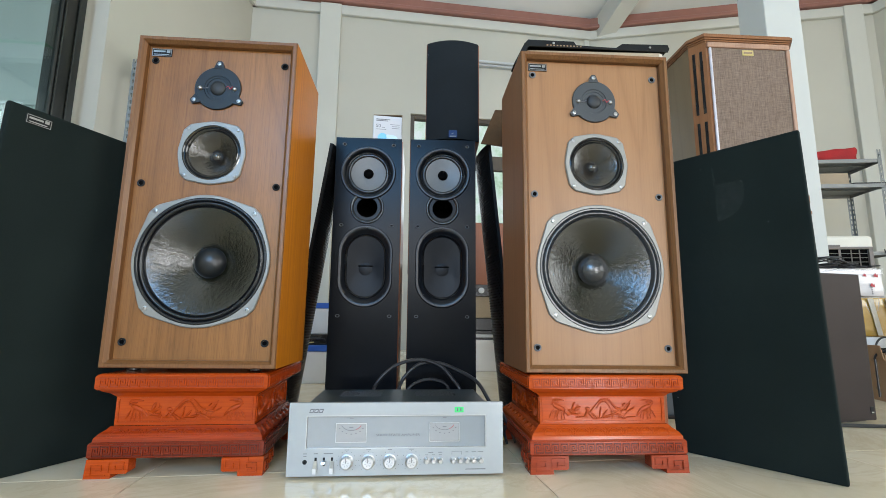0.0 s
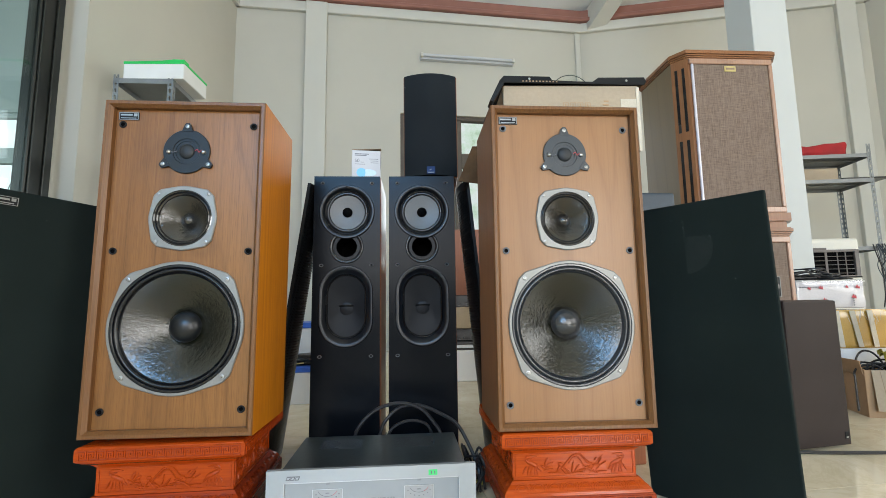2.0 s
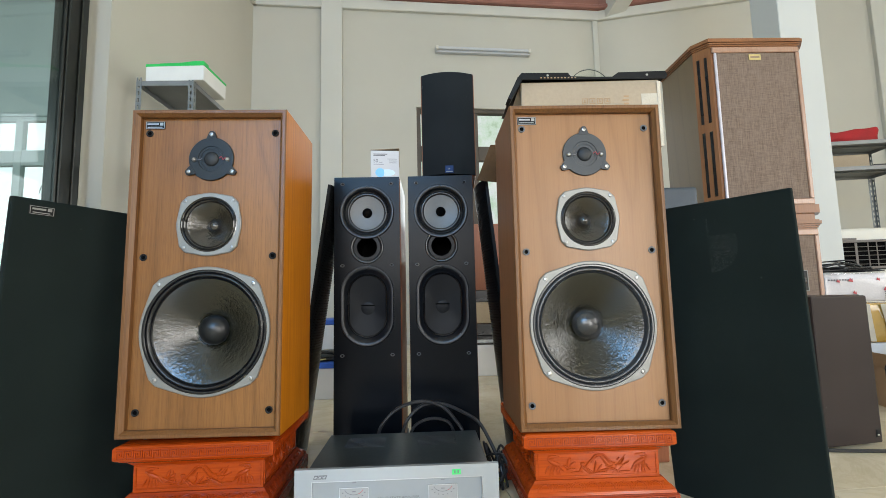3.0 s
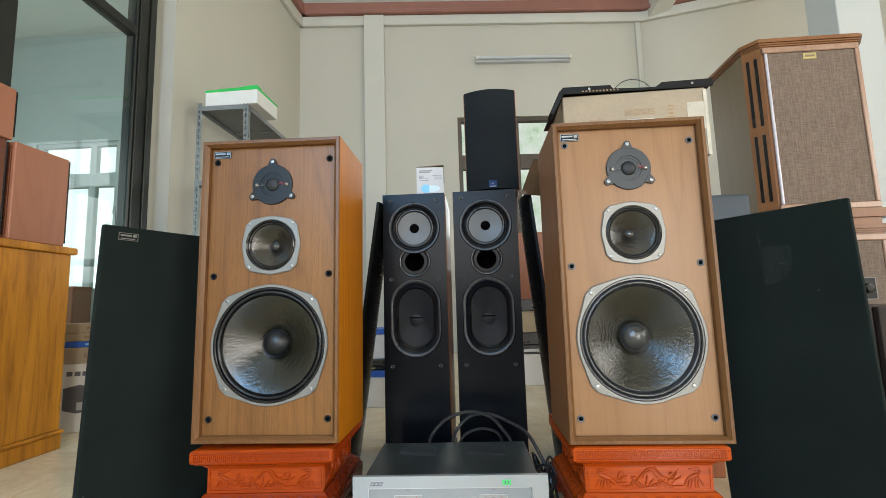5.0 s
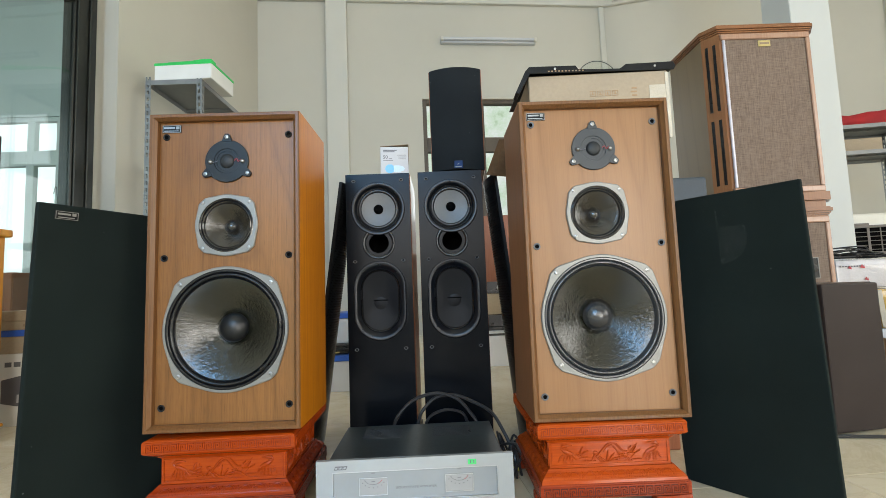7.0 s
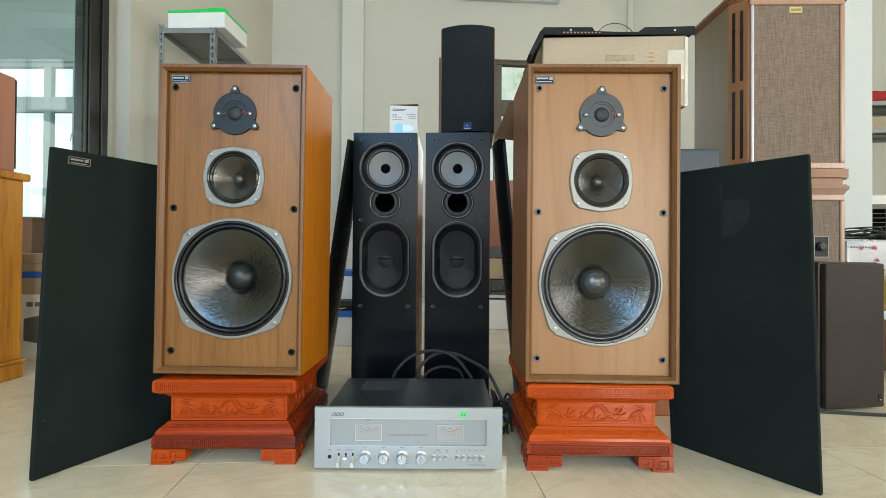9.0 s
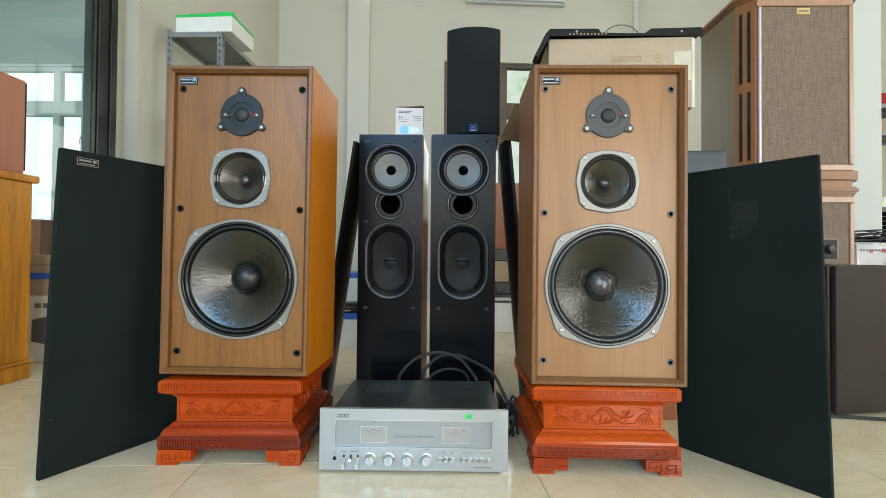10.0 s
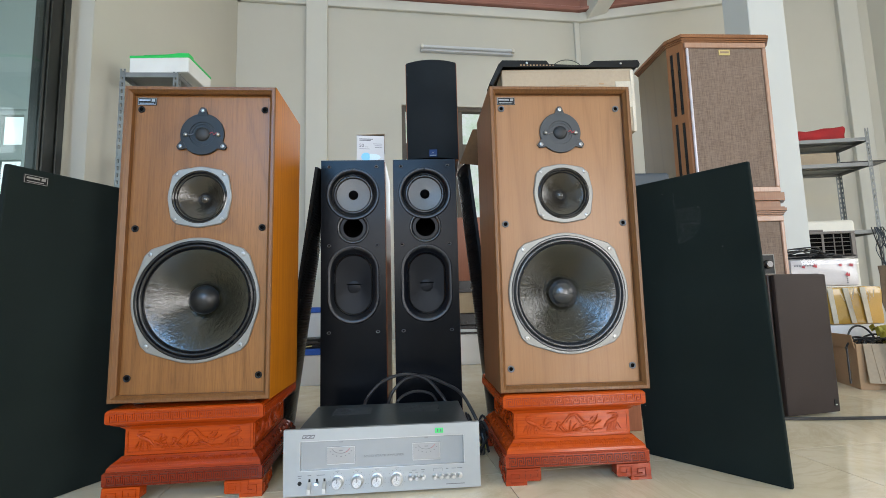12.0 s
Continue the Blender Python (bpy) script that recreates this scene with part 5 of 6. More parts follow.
    part("cap_slot", box((-0.0240, F + 0.0096, zl - 0.0010), (0.0240, F + 0.0140, zl + 0.0028), 0.0012), HOLE, wf)
    for z in (0.905, 0.627, 0.332):
        for x in (-0.082, 0.082):
            socket(sp, x, F, z, 0.0072, SOCKET, 0.72)
    for z, rx, rz in ((zu, 0.0855, 0.0855), (zl, 0.083, 0.128)):
        for sx, sz in ((0, 1), (-0.72, 0.62), (0.72, 0.62), (-0.72, -0.62), (0.72, -0.62)):
            bm = bmesh.new()
            zz = z + (sz * rz if z == zu else (0.0405 * (1 if sz > 0 else -1) + sz * 0.083))
            screw_head(bm, sx * rx * 1.0, F - 0.0066, zz, 0.0028)
            part("screw", bm, BLACK, up if z == zu else wf)
    return sp


tw = tower_speaker(pose(-0.2285, 1.502, 0, -0.3, 0, -0.35), "slim black and cherry tower loudspeaker with an oval woofer")
copy_thing(tw, pose(0.0215, 1.500, 0, -0.1, 0, -2.0))

# small loudspeaker with a bowed grille
bk = base("bookshelf_speaker", pose(0.055, 1.53, 0.9315, 0, 0, -3), "small bookshelf loudspeaker with bowed black grille on a tower", "loudspeaker")
HB = 0.371
part("cabinet", box((-0.094, 0.0, 0), (0.094, 0.24, HB), 0.003), CHERRY_RED, bk, "reddish cherry veneered cabinet")
arc = [(-0.0915 + 0.183 * k / 16, -0.004 - 0.026 * (1 - ((k - 8) / 8) ** 2)) for k in range(17)]
part("grille", plan_prism(arc + [(0.0915, -0.0005), (-0.0915, -0.0005)], 0.003, HB - 0.002), GRILLE_TOP, bk, "bowed blue-black cloth grille", 30)
bd = part("badge", box((-0.0135, -0.0335, 0.006), (0.0155, -0.0300, 0.032), 0.001), BLUE_BADGE, bk, "small blue and silver badge")
bm = bmesh.new()
add_box(bm, (-0.010, -0.0342, 0.0085), (0.012, -0.0336, 0.0120))
prism([(-0.005, 0.0185), (0.001, 0.0225), (0.004, 0.0225), (0.003, 0.0205), (0.001, 0.0182)], -0.0342, -0.0336, bm)
part("badge_print", bm, SOCKET, bd)

# opened white carton on the tower
mb = base("mask_box", pose(-0.225, 1.590, 0.9325, 0, 0, 6), "opened white paper carton with blue print on a tower", "box")
part("carton", box((0, 0, 0.0), (0.102, 0.11, 0.118), 0.001), MASK_PAPER, mb)
part("lid_flap", prism([(0, 0), (0.104, 0), (0.104, 0.002), (0, 0.002)], 0, 0.11, None, pose(0, 0, 0.1185, -6, -4)), CARD_DARK, mb, "raised grey-brown flap")
part("side_flap", box((0.1025, 0.002, 0.06), (0.104, 0.10, 0.128)), CARD_DARK, mb)
writing("50", 0.018, pose(0.018, -0.0004, 0.079), INK, mb)
bm = bmesh.new()
for x0, x1, z in ((0.010, 0.060, 0.103), (0.010, 0.052, 0.098), (0.030, 0.042, 0.0735), (0.060, 0.094, 0.086), (0.066, 0.094, 0.079), (0.066, 0.094, 0.072), (0.010, 0.046, 0.066), (0.066, 0.090, 0.014), (0.030, 0.052, 0.010)):
    part("print_mark", box((x0, -0.0005, z), (x1, -0.0001, z + (0.003 if z > 0.09 else 0.0015))), INK, mb)
bm = bmesh.new()
blob(bm, 0.034, 0.036, 0.018, 0.017, 0, 0.0006)
part("print_globe", bm, SKY_BLUE, mb)
bm = bmesh.new()
blob(bm, 0.060, 0.036, 0.028, 0.013, 0, 0.0004)
part("print_cloud", bm, plain("pale_blue_print", (0.55, 0.70, 0.80), 0.5), mb)


# ---- grilles that lean on the towers ----
def tower_grille(m, label, flip, W):
    g = base("tower_grille", m, label, "speaker grille", "pair of tower grilles")
    H, n = 0.912, 10
    o = [(W * k / n, -flip * 0.018 * (1 - (2 * k / n - 1) ** 2)) for k in range(n + 1)]
    inn = [(x, y + flip * 0.010) for x, y in o[::-1]]
    part("frame", plan_prism(o + inn, 0, H), BLACK, g, "moulded black plastic grille frame", 30)
    bm = bmesh.new()
    rows, cols = 96, 20
    for r in range(rows):
        for c in range(cols):
            x = 0.012 + (W - 0.024) * (c + 0.5 * (r % 2)) / cols
            z = 0.02 + (H - 0.04) * r / rows
            y = -flip * 0.018 * (1 - (2 * x / W - 1) ** 2)
            t = bmesh.new()
            vs = [t.verts.new((x + dx, y - flip * h, z + dz)) for dx, dz, h in ((-0.0040, 0, -0.0002), (0, -0.0042, -0.0002), (0.0040, 0, -0.0002), (0, 0.0042, -0.0002), (0, 0, 0.0003))]
            for k in range(4):
                t.faces.new((vs[k], vs[(k + 1) % 4], vs[4]))
            merge(bm, t)
    tagged(part("mesh_pattern", bm, BLACK_SATIN, g, "fine black diamond mesh"), kind="stuff")
    return g


# standing beside each tower, top edge against the cabinet
tower_grille(pose(0.257, 1.472, 0.0, 0, 0, 91.5) @ pose(0, 0, 0, -5.5), "black mesh tower grille leaning on a tower's side", -1, 0.236)
tower_grille(pose(-0.475, 1.50, 0.0, 0, 0, 90) @ pose(0, 0, 0, 8.0), "black mesh tower grille leaning on a tower's flank", 1, 0.215)

# cables behind and over the amplifier
cb = base("signal_cables", pose(0, 0, 0), "black signal cables looped behind the amplifier", "cable")
part("cable", tube([(-0.185, 1.38, 0.02), (-0.182, 1.38, 0.11), (-0.160, 1.38, 0.155), (-0.115, 1.38, 0.192), (-0.050, 1.38, 0.207), (0.010, 1.38, 0.190), (0.048, 1.37, 0.152), (0.070, 1.36, 0.115), (0.085, 1.36, 0.02)], 0.0052), CABLE, cb)
part("cable", tube([(-0.115, 1.39, 0.02), (-0.108, 1.39, 0.12), (-0.085, 1.39, 0.165), (-0.045, 1.39, 0.195), (0.010, 1.39, 0.196), (0.060, 1.38, 0.178), (0.112, 1.36, 0.150), (0.140, 1.33, 0.108), (0.165, 1.29, 0.05), (0.168, 1.27, 0.008)], 0.0052), CABLE, cb)
part("cable", tube([(-0.10, 1.42, 0.015), (-0.085, 1.42, 0.11), (-0.045, 1.42, 0.142), (0.005, 1.42, 0.144), (0.040, 1.42, 0.118), (0.06, 1.42, 0.02)], 0.0045), CABLE, cb)
rnd = random.Random(7)
for k in range(7):
    pts = []
    for j in range(7):
        pts.append((0.145 + 0.05 * rnd.random() + 0.018 * math.sin(j + k), 1.22 + 0.03 * j + 0.04 * rnd.random(), 0.008 + 0.07 * rnd.random() * (j not in (0, 6))))
    part("cable", tube(pts, 0.0036), CABLE, cb)
part("plug", box((0.150, 1.265, 0.010), (0.178, 1.28, 0.020), 0.002), plain("brass_plug", (0.55, 0.50, 0.12), 0.3, 0.6), cb, "yellow brass plug")
tagged(link_mesh("power_cord", tube([(0.50, 1.75, 0.006), (0.9, 1.52, 0.006), (1.25, 1.44, 0.006), (1.6, 1.40, 0.006), (2.2, 1.36, 0.006), (3.0, 1.5, 0.006)], 0.0055), CABLE), "black power cord lying on the tiles", "cable")


# ---- things in the room beyond the glass ----
lc = base("low_cupboard", pose(-5.35, 5.14, 0), "low brown cupboard below the window beyond the glass", "cupboard")
part("carcass", box((0, 0.012, 0), (0.60, 0.27, 0.895), 0.004), REDWOOD, lc)
for k in range(2):
    part("door", box((0.006 + 0.297 * k, 0, 0.05), (0.297 + 0.297 * k, 0.011, 0.885), 0.003), REDWOOD, lc)
tp = base("dry_stalks", pose(-3.24, 3.9, 0), "tall thin dry stalks standing beyond the glass", "plant")
part("pot", lathe([(0.07, 0), (0.095, 0.20), (0.10, 0.21), (0.085, 0.21), (0.08, 0.19), (0, 0.19)], 28, pose(0, 0, 0, -90)), RUBBER, tp, smooth=40)
rnd = random.Random(8)
for k in range(9):
    a, reach_out, top = rnd.uniform(-1.0, 1.0), rnd.uniform(0.04, 0.16), rnd.uniform(1.28, 1.50)
    part("stalk", tube([(0.02 * a, 0, 0.18), (0.04 * a, 0, 0.6), (0.3 * reach_out * a, 0.01, 0.85), (reach_out * a, 0.02, top), (reach_out * a * 1.5, 0.02, top - 0.03)], 0.0028, 5), BLUEGREY, tp)


# ---- stacked cabinets on the west side ----
def plain_cabinet(name, m, w, d, h, mat, label, plinth=0.0, cap=0.0, front=None):
    c = base(name, m, label, "loudspeaker")
    part("body", box((0.006, 0.006, plinth), (w - 0.006, d - 0.006, h - cap), 0.003), mat, c)
    if plinth:
        part("plinth", box((0, 0, 0), (w, d, plinth * 0.82), 0.004), mat, c)
        part("plinth_moulding", box((-0.006, -0.006, plinth * 0.82), (w + 0.006, d + 0.006, plinth), 0.004), mat, c)
    if cap:
        part("top_board", box((-0.008, -0.008, h - cap), (w + 0.008, d + 0.012, h), 0.006, 2), mat, c)
    if front:
        part("front_grille", box((0.014, d - 0.0055, 0.014), (w - 0.008, d + 0.002, h - 0.006), 0.0015), front, c, "dark cloth front")
        part("back_panel", box((0.018, -0.001, 0.018), (w - 0.018, 0.0058, h - 0.018), 0.001), DARK_RED, c)
    return c


plain_cabinet("wooden_cabinet", pose(-2.20, 1.14, 0), 0.465, 0.645, 0.825, TEAK, "warm teak loudspeaker cabinet with strong grain on a plinth", 0.075, 0.03)
plain_cabinet("side_cabinet", pose(-2.16, 1.496, 0.826), 0.425, 0.249, 0.375, SIDE_WOOD, "reddish brown loudspeaker standing on the teak cabinet", front=BLACK)
plain_cabinet("side_cabinet", pose(-2.16, 1.09, 0.826), 0.417, 0.392, 0.372, DARK_RED, "dark red-brown loudspeaker standing on the teak cabinet", front=BLACK)
plain_cabinet("side_cabinet", pose(-2.14, 1.08, 1.202), 0.40, 0.42, 0.20, SIDE_WOOD, "reddish brown cabinet on top of the stack", front=BLACK)

# cartons beside them
cx = base("carton", pose(-2.08, 1.99, 0, 0, 0, 12), "white loudspeaker carton with a grey product picture on the floor", "box")
part("carton_body", box((0, 0, 0), (0.36, 0.30, 0.312), 0.002), FOAM, cx)
part("print_picture", prism([(0.13, 0.10), (0.19, 0.085), (0.26, 0.095), (0.26, 0.20), (0.20, 0.215), (0.13, 0.20)], -0.0012, -0.0002), plain("grey_print", (0.10, 0.10, 0.11), 0.5), cx)
part("print_picture", prism([(0.19, 0.10), (0.30, 0.10), (0.30, 0.135), (0.19, 0.135)], -0.002, -0.0013), plain("pale_grey_print", (0.40, 0.40, 0.41), 0.5), cx)
for k in range(5):
    part("print_bar", box((0.14 + k * 0.034, -0.0012, 0.255), (0.165 + k * 0.034, -0.0002, 0.276)), INK, cx)
z = 0.3125
for h, mat, dx in ((0.075, CARD_PALE, 0.0), (0.028, BLUE, 0.004), (0.040, CARD_PALE, -0.006), (0.045, CARD_PALE, 0.006)):
    b = base("flat_carton", pose(-2.07 + dx, 1.99, z, 0, 0, 12), "flat blue printed carton on a stack" if mat is BLUE else "flat tan carton with small print on a stack", "box", "stack of flat cartons")
    part("carton_body", box((0, 0, 0), (0.35, 0.28, h - 0.001), 0.0015), mat, b)
    for x0, x1, top in ((0.20, 0.235, 0.65), (0.25, 0.31, 0.6)):
        part("print_bar", box((x0, -0.0012, h * 0.35), (x1, -0.0002, h * top)), CARD_DARK if mat is not BLUE else SKY_BLUE, b)
    z += h


# ---- slotted steel racks ----
def rack(m, w, d, h, levels, label):
    """Uprights of slotted angle with folded trays; w along x, d along y."""
    r = base("steel_rack", m, label, "shelf", "slotted steel racks")
    for x, sx in ((0, 1), (w, -1)):
        for y, sy in ((0, 1), (d, -1)):
            bm = bmesh.new()
            for k in range(int(h / 0.05)):
                z0 = k * 0.05
                for lo, hi in (((0, 0, z0), (0.012, 0.002, z0 + 0.05)), ((0.024, 0, z0), (0.036, 0.002, z0 + 0.05)), ((0.012, 0, z0), (0.024, 0.002, z0 + 0.022)),
                               ((0, 0.002, z0), (0.002, 0.012, z0 + 0.05)), ((0, 0.024, z0), (0.002, 0.036, z0 + 0.05)), ((0, 0.012, z0), (0.002, 0.024, z0 + 0.022))):
                    add_box(bm, lo, hi)
            bmesh.ops.transform(bm, matrix=Matrix.Translation((x, y, 0)) @ Matrix.Diagonal((sx, sy, 1, 1)), verts=bm.verts)
            part("upright", bm, RACK_UP, r, "pale slotted angle upright")
    for z in levels:
        bm = box((0.003, 0.003, z - 0.004), (w - 0.003, d - 0.003, z))
        for lo, hi in (((0.003, 0.003, z - 0.035), (w - 0.003, 0.006, z - 0.004)), ((0.003, d - 0.006, z - 0.035), (w - 0.003, d - 0.003, z - 0.004)),
                       ((0.003, 0.006, z - 0.035), (0.006, d - 0.006, z - 0.004)), ((w - 0.006, 0.006, z - 0.035), (w - 0.003, d - 0.006, z - 0.004))):
            add_box(bm, lo, hi)
        add_box(bm, (0.006, d / 2 - 0.02, z - 0.016), (w - 0.006, d / 2 + 0.02, z - 0.004))
        part("tray", bm, RACK, r, "grey folded steel tray")
    return r


rack(pose(-2.045, 3.12, 0, 0, 0, 0), 0.395, 1.1, 2.10, (0.35, 0.95, 1.50, 2.075), "tall grey slotted steel rack against the wall")
fb = base("foam_box", pose(-1.990, 3.13, 2.076, 0, 0, -2), "white foam box with a green taped lid edge on the rack", "box")
part("box_body", box((0, 0, 0), (0.41, 0.33, 0.112), 0.004), FOAM, fb)
part("tape", box((-0.003, -0.003, 0.106), (0.413, 0.333, 0.127), 0.004), GREEN, fb, "bright green tape round the lid")
part("tape_flap", prism([(0.10, 0.127), (0.26, 0.130), (0.34, 0.139), (0.412, 0.137), (0.412, 0.125), (0.10, 0.125)], -0.004, 0.06), GREEN, fb, "loose green tape corner")

# ---- tube lamp on the back wall ----
tl = base("tube_lamp", pose(0.112, 5.335, 3.515, 0, 0, 4.75), "unlit white fluorescent tube lamp on the wall", "lamp")
part("batten", box((0, -0.02, -0.015), (1.18, 0.04, 0.06), 0.004), LAMPTUBE, tl)
part("tube", tube([(0.03, -0.045, 0.02), (0.6, -0.045, 0.02), (1.15, -0.045, 0.02)], 0.016, 12), LAMPTUBE, tl)
for x in (0.0, 1.15):
    part("end_cap", box((x, -0.066, -0.004), (x + 0.03, -0.0205, 0.044), 0.004), CREAM_PLASTIC, tl)


# ---- corner loudspeakers on the east side ----
def horn_cabinet(m, z0, z1, label, plate):
    """A tall cabinet with chamfered, slotted front corners and a linen grille."""
    w, d, ch = 0.398, 0.338, 0.06
    sp = base("corner_loudspeaker", m, label, "loudspeaker", "stacked corner loudspeakers")
    o = [(0, 0), (w, 0), (w + ch * 0.75, ch), (w + ch * 0.75, d), (-ch * 0.75, d), (-ch * 0.75, ch)]

    def grow(e):
        return [(-e, -e * 1.0), (w + e, -e * 1.0), (w + ch * 0.75 + e, ch - e * 0.4), (w + ch * 0.75 + e, d + e), (-ch * 0.75 - e, d + e), (-ch * 0.75 - e, ch - e * 0.4)]
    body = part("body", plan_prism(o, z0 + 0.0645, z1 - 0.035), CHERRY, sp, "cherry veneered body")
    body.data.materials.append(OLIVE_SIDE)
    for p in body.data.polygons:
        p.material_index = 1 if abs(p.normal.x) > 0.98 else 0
    bm = plan_prism(grow(0.004), z1 - 0.0345, z1 - 0.0285)
    plan_prism(grow(0.008), z1 - 0.0270, z1 - 0.0205, bm)
    plan_prism(grow(0.013), z1 - 0.0190, z1 - 0.0060, bm)
    plan_prism(grow(0.002), z1 - 0.0284, z1 - 0.0271, bm)
    plan_prism(grow(0.003), z1 - 0.0204, z1 - 0.0191, bm)
    plan_prism(grow(0.008), z1 - 0.0058, z1, bm)
    part("crown_moulding", bm, CHERRY, sp)
    part("plinth", plan_prism(grow(-0.002), z0, z0 + 0.0275), CHERRY, sp)
    part("foot_moulding", plan_prism(grow(0.011), z0 + 0.028, z0 + 0.064), CHERRY, sp)
    g0, g1 = z0 + 0.091, z1 - 0.068
    part("grille_cloth", box((0.022, -0.006, g0), (w - 0.022, -0.0005, g1), 0.002), BROWN_CLOTH, sp, "brown woven linen grille cloth")
    for lo, hi in (((0.003, -0.012, g0 - 0.026), (w - 0.003, -0.0005, g0 - 0.0005)), ((0.003, -0.012, g1 + 0.0005), (w - 0.003, -0.0005, g1 + 0.026)), ((0.0105, -0.012, g0), (0.0215, -0.0005, g1)), ((w - 0.0215, -0.012, g0), (w - 0.003, -0.0005, g1))):
        west = hi[0] < 0.03
        # the west strip stands for the glint along the frame's edge
        part("trim_strip" if west else "grille_frame", box(lo, hi, 0.003), EDGE_GLINT if west else FRAME_SHEEN, sp, "bright strip painted for the glint on the frame edge" if west else "")
    ang = math.degrees(math.atan2(-ch, ch * 0.75))
    for k, off in enumerate((0.022, 0.053)):
        for a, c in ((g0 + 0.02, (g0 + g1) / 2 - 0.02), ((g0 + g1) / 2 + 0.02, g1 - 0.01)):
            bm = box((off - 0.006, -0.0015, a), (off + 0.006, 0.0005, c))
            bmesh.ops.transform(bm, matrix=pose(-ch * 0.75, ch, 0, 0, 0, ang), verts=bm.verts)
            part("vent_slot", bm, RUBBER, sp, "dark vertical vent slot")
    if plate:
        pl = part("name_plate", box((0.1665, -0.0095, g1 - 0.035), (0.2205, -0.0065, g1 - 0.008), 0.001), GOLD, sp, "brass name plate")
        part("plate_print", box((0.1735, -0.0105, g1 - 0.026), (0.2135, -0.0096, g1 - 0.017)), CARD_DARK, pl)
    else:
        pl = part("control_plate", box((0.2655, -0.012, 0.507), (0.327, -0.0065, 0.596), 0.002), TWEETER_DARK, sp, "grey control plate with a black knob")
        for lo, hi in (((0.2655, 0.507), (0.327, 0.5105)), ((0.2655, 0.5925), (0.327, 0.596)), ((0.2655, 0.5105), (0.269, 0.5925)), ((0.3235, 0.5105), (0.327, 0.5925))):
            part("plate_rim", box((lo[0], -0.0135, lo[1]), (hi[0], -0.0121, hi[1])), CAST, pl)
        part("knob", lathe([(0.02, 0), (0.018, 0.014), (0.014, 0.018), (0, 0.018)], 20, pose(0.293, -0.012, 0.552)), GLOSS_BLACK, pl, smooth=35)
    return sp


HORN = pose(1.2431, 1.8712, 0, 0, 0, -0.3)
horn_cabinet(HORN, 0.8125, 1.6314, "cherry corner loudspeaker with linen grille stacked on its twin", True)
horn_cabinet(HORN, 0.0, 0.812, "cherry corner loudspeaker with linen grille standing below its twin", False)

# dark loudspeaker on the floor
dk = base("floor_loudspeaker", pose(1.235, 1.454, 0, 0, 0, 9.8), "dark brown loudspeaker with cloth grille on the floor", "loudspeaker")
part("cabinet", box((-0.004, 0.022, 0.006), (0.233, 0.25, 0.493), 0.003), plain("dark_walnut", (0.045, 0.026, 0.018), 0.4), dk)
part("grille", box((0.0, 0.0, 0.008), (0.2294, 0.020, 0.490), 0.006, 2), DARK_CLOTH, dk, "dark brown cloth grille")
bd = part("badge", box((0.203, -0.002, 0.028), (0.218, 0.0, 0.052), 0.0005), BLACK, dk)
part("badge_print", box((0.206, -0.0028, 0.032), (0.215, -0.0021, 0.036)), STEEL, bd)
part("foot", box((0.01, 0.03, 0), (0.22, 0.24, 0.0055)), RUBBER, dk)

# blue-grey case behind the leaning grille
tagged(link_mesh("vinyl_case", box((0.79, 1.60, 0), (0.973, 1.80, 0.900), 0.012, 3), BLUEGREY), "blue-grey vinyl covered case behind the grille", "case")

# ---- pile on the east side ----
TORN = (1.935, 1.72, 0.53)
def sheet(bm, w, h, bend, m, thick=0.003, n=8):
    """A flat sheet of board, w by h, bowed by bend(u, v) and given a thickness."""
    t = bmesh.new()
    front = [[t.verts.new((w * i / n, bend(i / n, j / n), h * j / n)) for i in range(n + 1)] for j in range(n + 1)]
    back = [[t.verts.new((v.co.x, v.co.y + thick, v.co.z)) for v in row] for row in front]
    for j in range(n):
        for i in range(n):
            t.faces.new((front[j][i], front[j][i + 1], front[j + 1][i + 1], front[j + 1][i]))
            t.faces.new((back[j][i], back[j + 1][i], back[j + 1][i + 1], back[j][i + 1]))
    rim = [(0, k) for k in range(n)] + [(k, n) for k in range(n)] + [(n, n - k) for k in range(n)] + [(n - k, 0) for k in range(n)]
    for (a, b), (c, d) in zip(rim, rim[1:] + rim[:1]):
        t.faces.new((front[a][b], back[a][b], back[c][d], front[c][d]))
    merge(bm, t, m)
    return bm


def soft_box(w, d, h, amount, seed):
    """A carton with slightly crushed, rounded sides."""
    bm = box((0, 0, 0), (w, d, h), 0.010, 2)
    bmesh.ops.subdivide_edges(bm, edges=bm.edges[:], cuts=4, use_grid_fill=True)
    off = Vector((seed, seed * 2.0, 0))
    for v in bm.verts:
        if v.co.z > 0.004:
            v.co += Vector((noise.noise(v.co * 16 + off), noise.noise(v.co * 18 + off * 3), 0.6 * noise.noise(v.co * 14 + off * 5))) * amount
    return bm


wc = base("wrapped_carton", pose(1.872, 2.125, 0.452, 0, 0, -4), "pale carton wrapped in clear tape with red print", "box")
part("carton_body", soft_box(0.335, 0.28, 0.134, 0.004, 2), PINKBOX, wc, smooth=40)
for x, z, big in ((0.050, 0.096, 0.8), (0.105, 0.098, 1.1), (0.120, 0.040, 0.9), (0.235, 0.102, 0.8), (0.285, 0.100, 1.1), (0.262, 0.052, 1.2)):
    part("print_mark", prism([(x, z), (x + 0.010 * big, z + 0.014 * big), (x + 0.014 * big, z + 0.002), (x + 0.018 * big, z + 0.012 * big), (x + 0.020 * big, z - 0.006)], -0.0062, -0.0050), RED_INK, wc, "faded red arrow print")
